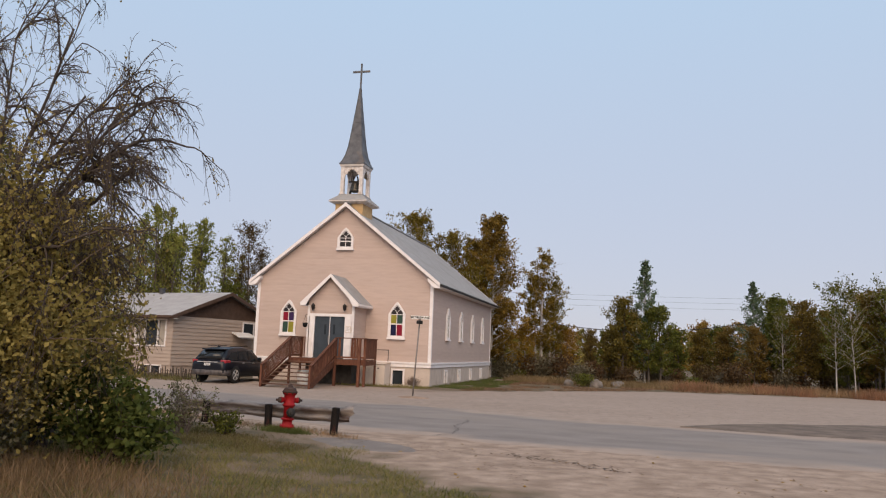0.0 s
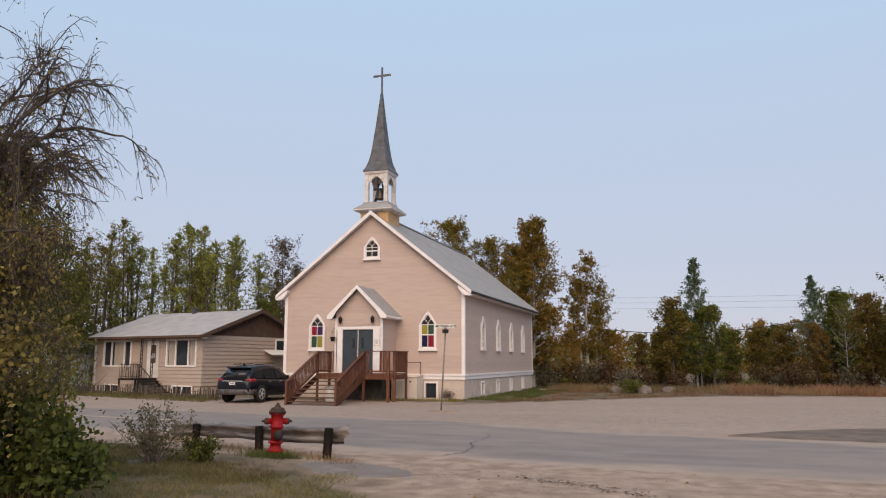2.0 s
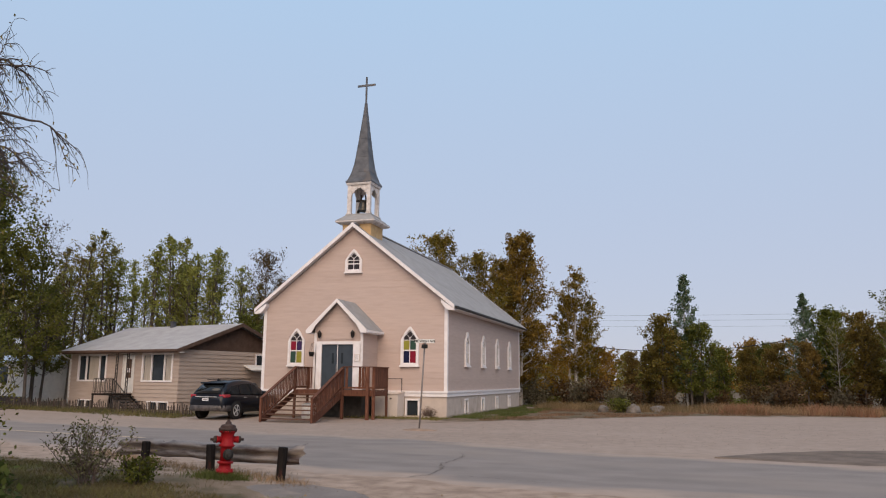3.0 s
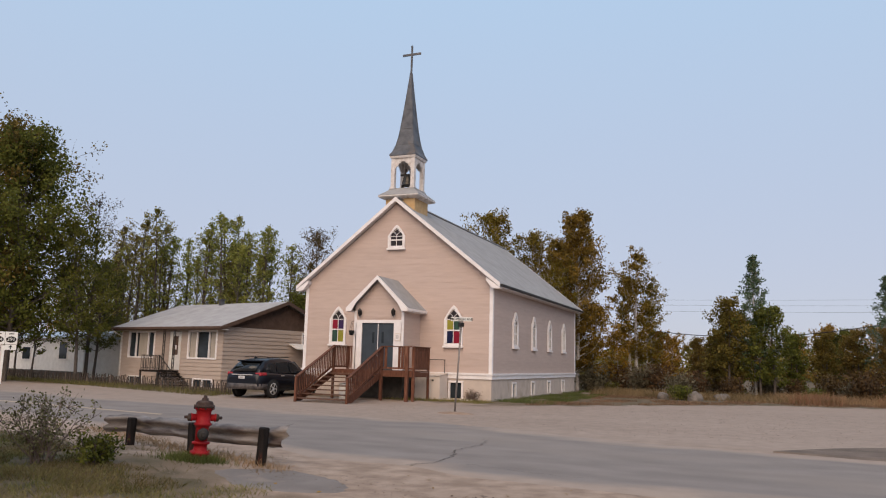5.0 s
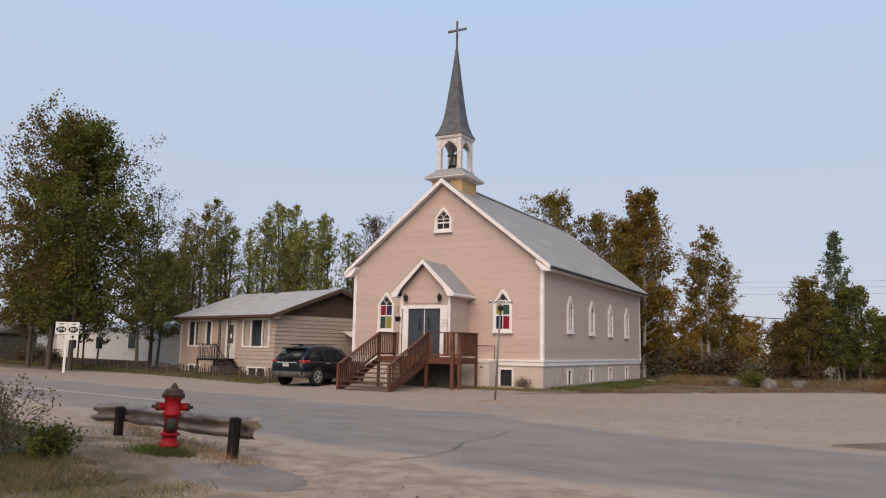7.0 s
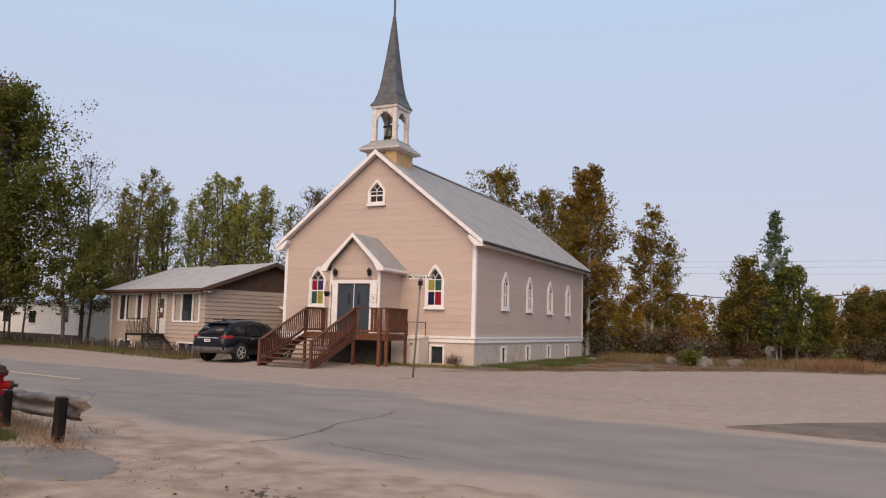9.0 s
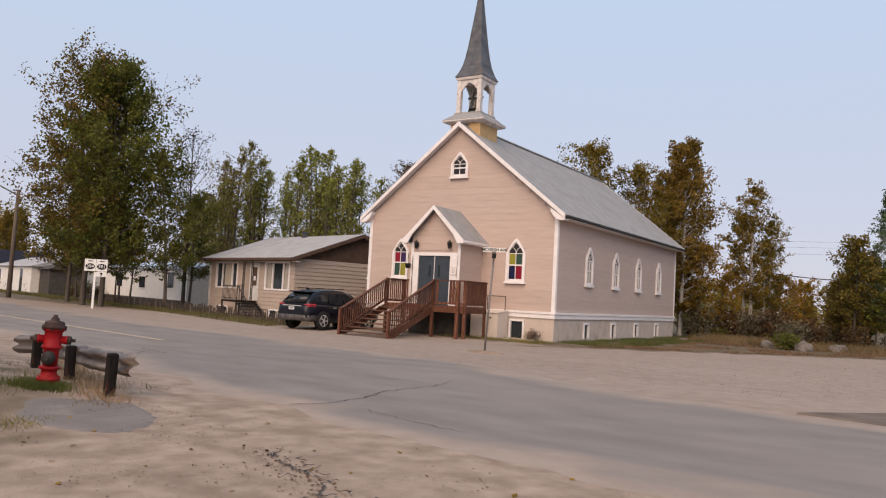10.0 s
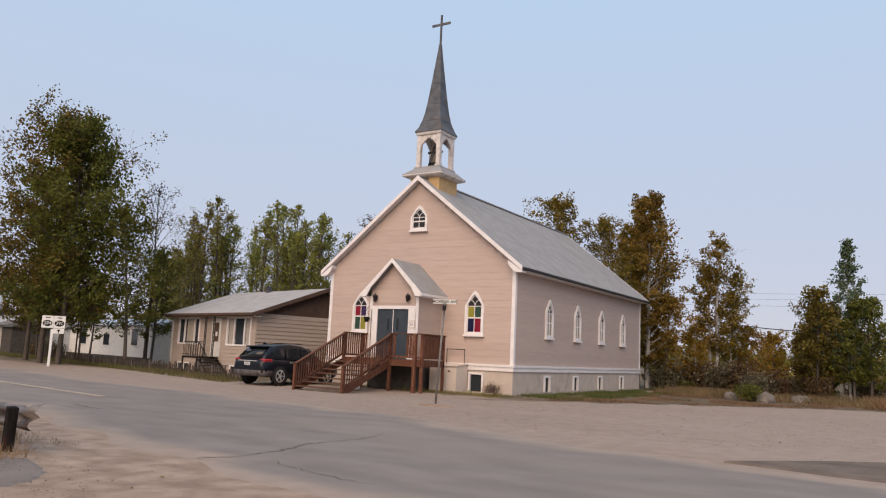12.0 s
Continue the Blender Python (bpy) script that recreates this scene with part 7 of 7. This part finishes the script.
tagged(new("grass", raw_mesh("grass", v, f, GRASS_TALL)), "short reddish-brown grass bordering the open lot", "grass", kind="stuff")
v, f = blades(99, 2600, lambda r: (lambda x, y: (x, y) if patchy(x, y, 0.45, 0.1) else None)(*(lambda x: (x, 52.2 - 0.05 * (x - 7) + r.uniform(-1.2, 2.4)))(r.uniform(4.0, 18))), 0.6, 0.016, 0.3)
tagged(new("grass", raw_mesh("grass", v, f, GRASS_RED)), "reddish dry grass at the far edge of the lot", "grass", kind="stuff")


# boulders by the lot
def boulder(seed, sx, sy, sz, x, y, label):
    bm = bmesh.new()
    bmesh.ops.create_icosphere(bm, subdivisions=3, radius=1)
    for q in bm.verts:
        k = 1 + 0.28 * noise.noise(q.co * 1.3 + Vector((seed, 0, 0))) + 0.1 * noise.noise(q.co * 3.5 + Vector((0, seed, 0)))
        q.co = Vector((q.co.x * sx, q.co.y * sy, max(-0.5, q.co.z) * sz)) * k
    for fc in bm.faces:
        fc.smooth = True
    whole("boulder", bm, ROCK, label, "rock", pose(x, y, 0.32 * sz + height(x, y), 0, 0, seed * 40), group="boulders by the lot")


boulder(1, 0.44, 0.38, 0.38, -0.38, 50.4, "pale grey granite boulder at the lot's edge")
boulder(2, 0.70, 0.42, 0.32, 0.95, 52.2, "broad low grey-brown boulder in the grass")
boulder(3, 0.34, 0.3, 0.30, -2.2, 51.2, "small pale boulder in the grass")


# ground litter: crack in the asphalt, dark patch, pebbles, fallen leaves, dry twigs
def crack(points, w, label, lift=0.026):
    rng = np.random.default_rng(len(points))
    bm = bmesh.new()
    prev = None
    pts = []
    for (x0, y0), (x1, y1) in zip(points, points[1:]):
        for t in np.linspace(0, 1, 14)[:-1]:
            pts.append((x0 + (x1 - x0) * t + rng.normal() * 0.035, y0 + (y1 - y0) * t + rng.normal() * 0.035))
    for i, (x, y) in enumerate(pts):
        d = Vector((pts[min(i + 1, len(pts) - 1)][0] - pts[max(i - 1, 0)][0], pts[min(i + 1, len(pts) - 1)][1] - pts[max(i - 1, 0)][1], 0)).normalized()
        s = Vector((-d.y, d.x, 0)) * w * rng.uniform(0.3, 1.3) * (1 if 2 < i < len(pts) - 3 else 0.2)
        row = [bm.verts.new(Vector((x, y, height(x, y) + lift)) + s), bm.verts.new(Vector((x, y, height(x, y) + lift)) - s)]
        if prev:
            bm.faces.new((prev[0], prev[1], row[1], row[0]))
        prev = row
    bmesh.ops.recalc_face_normals(bm, faces=bm.faces)
    whole("road_crack", bm, TAR, label, "crack", kind="structure")


crack([(-2.6, 17.1), (-2.25, 17.8), (-2.3, 18.9), (-2.6, 19.8), (-2.5, 21.2), (-2.9, 22.4)], 0.011, "dark ragged crack across the asphalt")
crack([(-1.9, 18.0), (-0.6, 17.6), (0.8, 17.4)], 0.006, "fine crack running along the asphalt")
crack([(-0.5, 15.0), (0.1, 14.7), (0.7, 14.55), (1.1, 14.1), (1.7, 13.75)], 0.013, "dark rut with debris in the dirt shoulder", 0.014)
crack([(-11.5, 21.2), (-10.2, 20.9), (-9.4, 20.9)], 0.014, "short crack in the asphalt")


def flat_patch(name, cx, cy, rx, ry, lift, material, label, category, seed, turn=0.0, kind="structure"):
    bm = bmesh.new()
    c = bm.verts.new((cx, cy, height(cx, cy) + lift))
    rim = []
    for k in range(56):
        a = 2 * math.pi * k / 56
        r = 1 + 0.28 * noise.noise((math.cos(a) * 1.6, math.sin(a) * 1.6, seed)) + 0.1 * noise.noise((math.cos(a) * 6, math.sin(a) * 6, seed))
        u, v_ = rx * r * math.cos(a), ry * r * math.sin(a)
        x, y = cx + u * math.cos(turn) - v_ * math.sin(turn), cy + u * math.sin(turn) + v_ * math.cos(turn)
        rim.append(bm.verts.new((x, y, height(x, y) - 0.012)))
    mid = []
    for q in rim:
        p = c.co.lerp(q.co, 0.8)
        mid.append(bm.verts.new((p.x, p.y, height(p.x, p.y) + lift)))
    for k in range(56):
        bm.faces.new((c, mid[k], mid[(k + 1) % 56]))
        bm.faces.new((mid[k], rim[k], rim[(k + 1) % 56], mid[(k + 1) % 56]))
    bmesh.ops.recalc_face_normals(bm, faces=bm.faces)
    return whole(name, bm, material, label, category, kind=kind)


DARKDIRT = surface("dark_damp_dirt", (0.10, 0.078, 0.064), (0.20, 0.155, 0.125), 1.5, 50, 0.95, bump=0.5)
OLDPAVE = surface("old_pavement", (0.165, 0.142, 0.130), (0.225, 0.195, 0.178), 1.6, 80, 0.95, bump=0.3, spots=(0.29, 0.235, 0.195), spot_scale=1.2, spot_at=(0.60, 0.75))
tagged(strip("pavement", [(3.2, 23.65), (5.6, 23.1), (8.4, 22.9), (24, 22.4)], [(3.2, 23.75), (4.6, 25.5), (6.0, 26.9), (8.0, 28.0), (10.3, 29.4), (14, 30.2), (24, 30.6)], 3.2, 24, 0.35, DARKDIRT, 0.03, 0.16, 12),
       "dark damp dirt patch on the open lot", "dirt patch", kind="structure")
flat_patch("pavement", -3.35, 14.85, 1.3, 0.78, 0.010, OLDPAVE, "remnant of old grey pavement beside the hydrant", "pavement", 5, -0.3)

PEBBLE = surface("pebble_stone", (0.17, 0.13, 0.11), (0.34, 0.28, 0.24), 10, 40, 0.9, bump=0.2)


def scatter(name, label, category, count, spot, size, material, flat, seed):
    rng = np.random.default_rng(seed)
    cs = []
    while len(cs) < count:
        p = spot(rng)
        if p is not None:
            cs.append((p[0], p[1], height(p[0], p[1]) + 0.012))
    c = np.array(cs)
    n = len(c)
    az = rng.uniform(0, 2 * np.pi, n)
    s = size * rng.uniform(0.4, 1.6, n)
    a = np.stack([np.cos(az), np.sin(az), rng.normal(size=n) * 0.2], 1) * s[:, None]
    b = np.stack([-np.sin(az), np.cos(az), rng.normal(size=n) * 0.2], 1) * (s * 0.7)[:, None]
    up = np.stack([np.zeros(n), np.zeros(n), s * (0.1 if flat else 0.8)], 1)
    v = np.stack([c - a, c - b, c + a, c + b, c + up], 1).reshape(-1, 3)
    k = np.arange(n)[:, None] * 5
    q = np.concatenate([k + np.array([[0, 1, 4]]), k + np.array([[1, 2, 4]]), k + np.array([[2, 3, 4]]), k + np.array([[3, 0, 4]])])
    tagged(new(name, raw_mesh(name, v, q, material)), label, category, kind="stuff")


scatter("gravel", "loose small pebbles scattered on the dirt shoulder", "gravel", 9000, lambda r: (lambda x, y: (x, y) if patchy(x, y, 1.3, -0.1) else None)(r.uniform(-5, 8), r.uniform(10.5, 16.4)), 0.006, PEBBLE, False, 1)
scatter("gravel", "loose gravel along the far road shoulder and lot", "gravel", 4500, lambda r: (r.uniform(-12, 16), r.uniform(25.5, 40)), 0.016, PEBBLE, False, 2)
scatter("fallen_leaves", "brown fallen leaves and bits of debris on the dirt", "leaves", 900, lambda r: (lambda x, y: (x, y) if patchy(x, y, 0.9, 0.12) else None)(r.uniform(-4, 5), r.uniform(11, 16.0)), 0.011, LEAF_RUST, True, 3)
scatter("fallen_leaves", "brown leaf litter gathered along the dirt rut", "leaves", 230, lambda r: (lambda t: (-0.6 + 2.4 * t + r.normal() * 0.15, 15.05 - 1.3 * t + r.normal() * 0.10))(r.uniform()), 0.016, LEAF_RUST, True, 6)
scatter("fallen_leaves", "yellow fallen leaves on the dirt shoulder", "leaves", 60, lambda r: (r.uniform(-4, 5), r.uniform(11, 16.5)), 0.03, LEAF_GOLD, True, 4)


def twig_line():
    rng = np.random.default_rng(8)
    wood = []
    for _ in range(26):
        t = rng.uniform()
        x, y = -0.55 + 2.3 * t + rng.normal() * 0.08, 15.05 - 1.15 * t ** 1.3 + rng.normal() * 0.09
        p = np.array([[x, y, height(x, y) + 0.012]])
        a = rng.normal() * 0.8 - 0.45
        ln = rng.uniform(0.05, 0.16)
        q = p + np.array([[math.cos(a) * ln * k / 3, math.sin(a) * ln * k / 3, rng.uniform(0, 0.02)] for k in range(4)])
        wood.append((q, [0.0035, 0.003, 0.003, 0.002]))
    return sweep(wood, 4)


v, f = twig_line()
tagged(new("dry_twigs", raw_mesh("dry_twigs", v, f, TWIG)), "line of dry twigs and roots on the dirt shoulder", "twigs", kind="stuff")


# ---- lapped siding boards, last ----
def gable_span(z0, z1):
    half = min(CW - 0.0, (RIDGE - 0.16 - z1) / SLOPE)
    return [(CX - half, CX + half)] if half > 0.1 else []


win_h = [(-16.82, -15.92, 2.46, 3.7), (-10.65, -9.73, 2.46, 3.7), (CX - 0.46, CX + 0.46, 7.17, 7.7), (VX - VW + 0.02, VX + VW - 0.02, 1.2, VE + 0.1)]
siding(wall_front, gable_span, 1.29, RIDGE - 0.3, 0.30, pose(0, CY0, 0), CREAM, "siding_board", win_h)
side_h = [(a, b, 2.5, 3.7) for a, b in SIDE_W]
siding(walls_side[1], lambda z0, z1: [(CY0, CY1)], 1.29, EAVE - 0.02, 0.30, pose(CX + CW, 0, 0, 0, 0, 90), CREAM, "siding_board", side_h, 0.009)
siding(walls_side[0], lambda z0, z1: [(-CY1, -CY0)], 1.29, EAVE - 0.02, 0.30, pose(CX - CW, 0, 0, 0, 0, -90), CREAM, "siding_board")
siding(porch, lambda z0, z1: [(VX - min(VW, (VR - 0.12 - z1) / VS), VX + min(VW, (VR - 0.12 - z1) / VS))], 1.29, VR - 0.3, 0.30, pose(0, VY, 0), CREAM, "siding_board", [(-14.1, -12.3, 1.2, 3.5)])
siding(porch, lambda z0, z1: [(VY, CY0)], 1.29, VE, 0.30, pose(VX + VW, 0, 0, 0, 0, 90), CREAM, "siding_board")
siding(hw_front, lambda z0, z1: [(HX0, HX1)], 0.5, HE - 0.1, 0.22, pose(0, HY0, 0), HOUSE, "siding_board", h_wins + [h_door], 0.035)
siding(hw_side, lambda z0, z1: [(HY0, HY1)], 0.5, HE + 0.02, 0.22, pose(HX1, 0, 0, 0, 0, 90), HOUSE, "siding_board", (), 0.04)
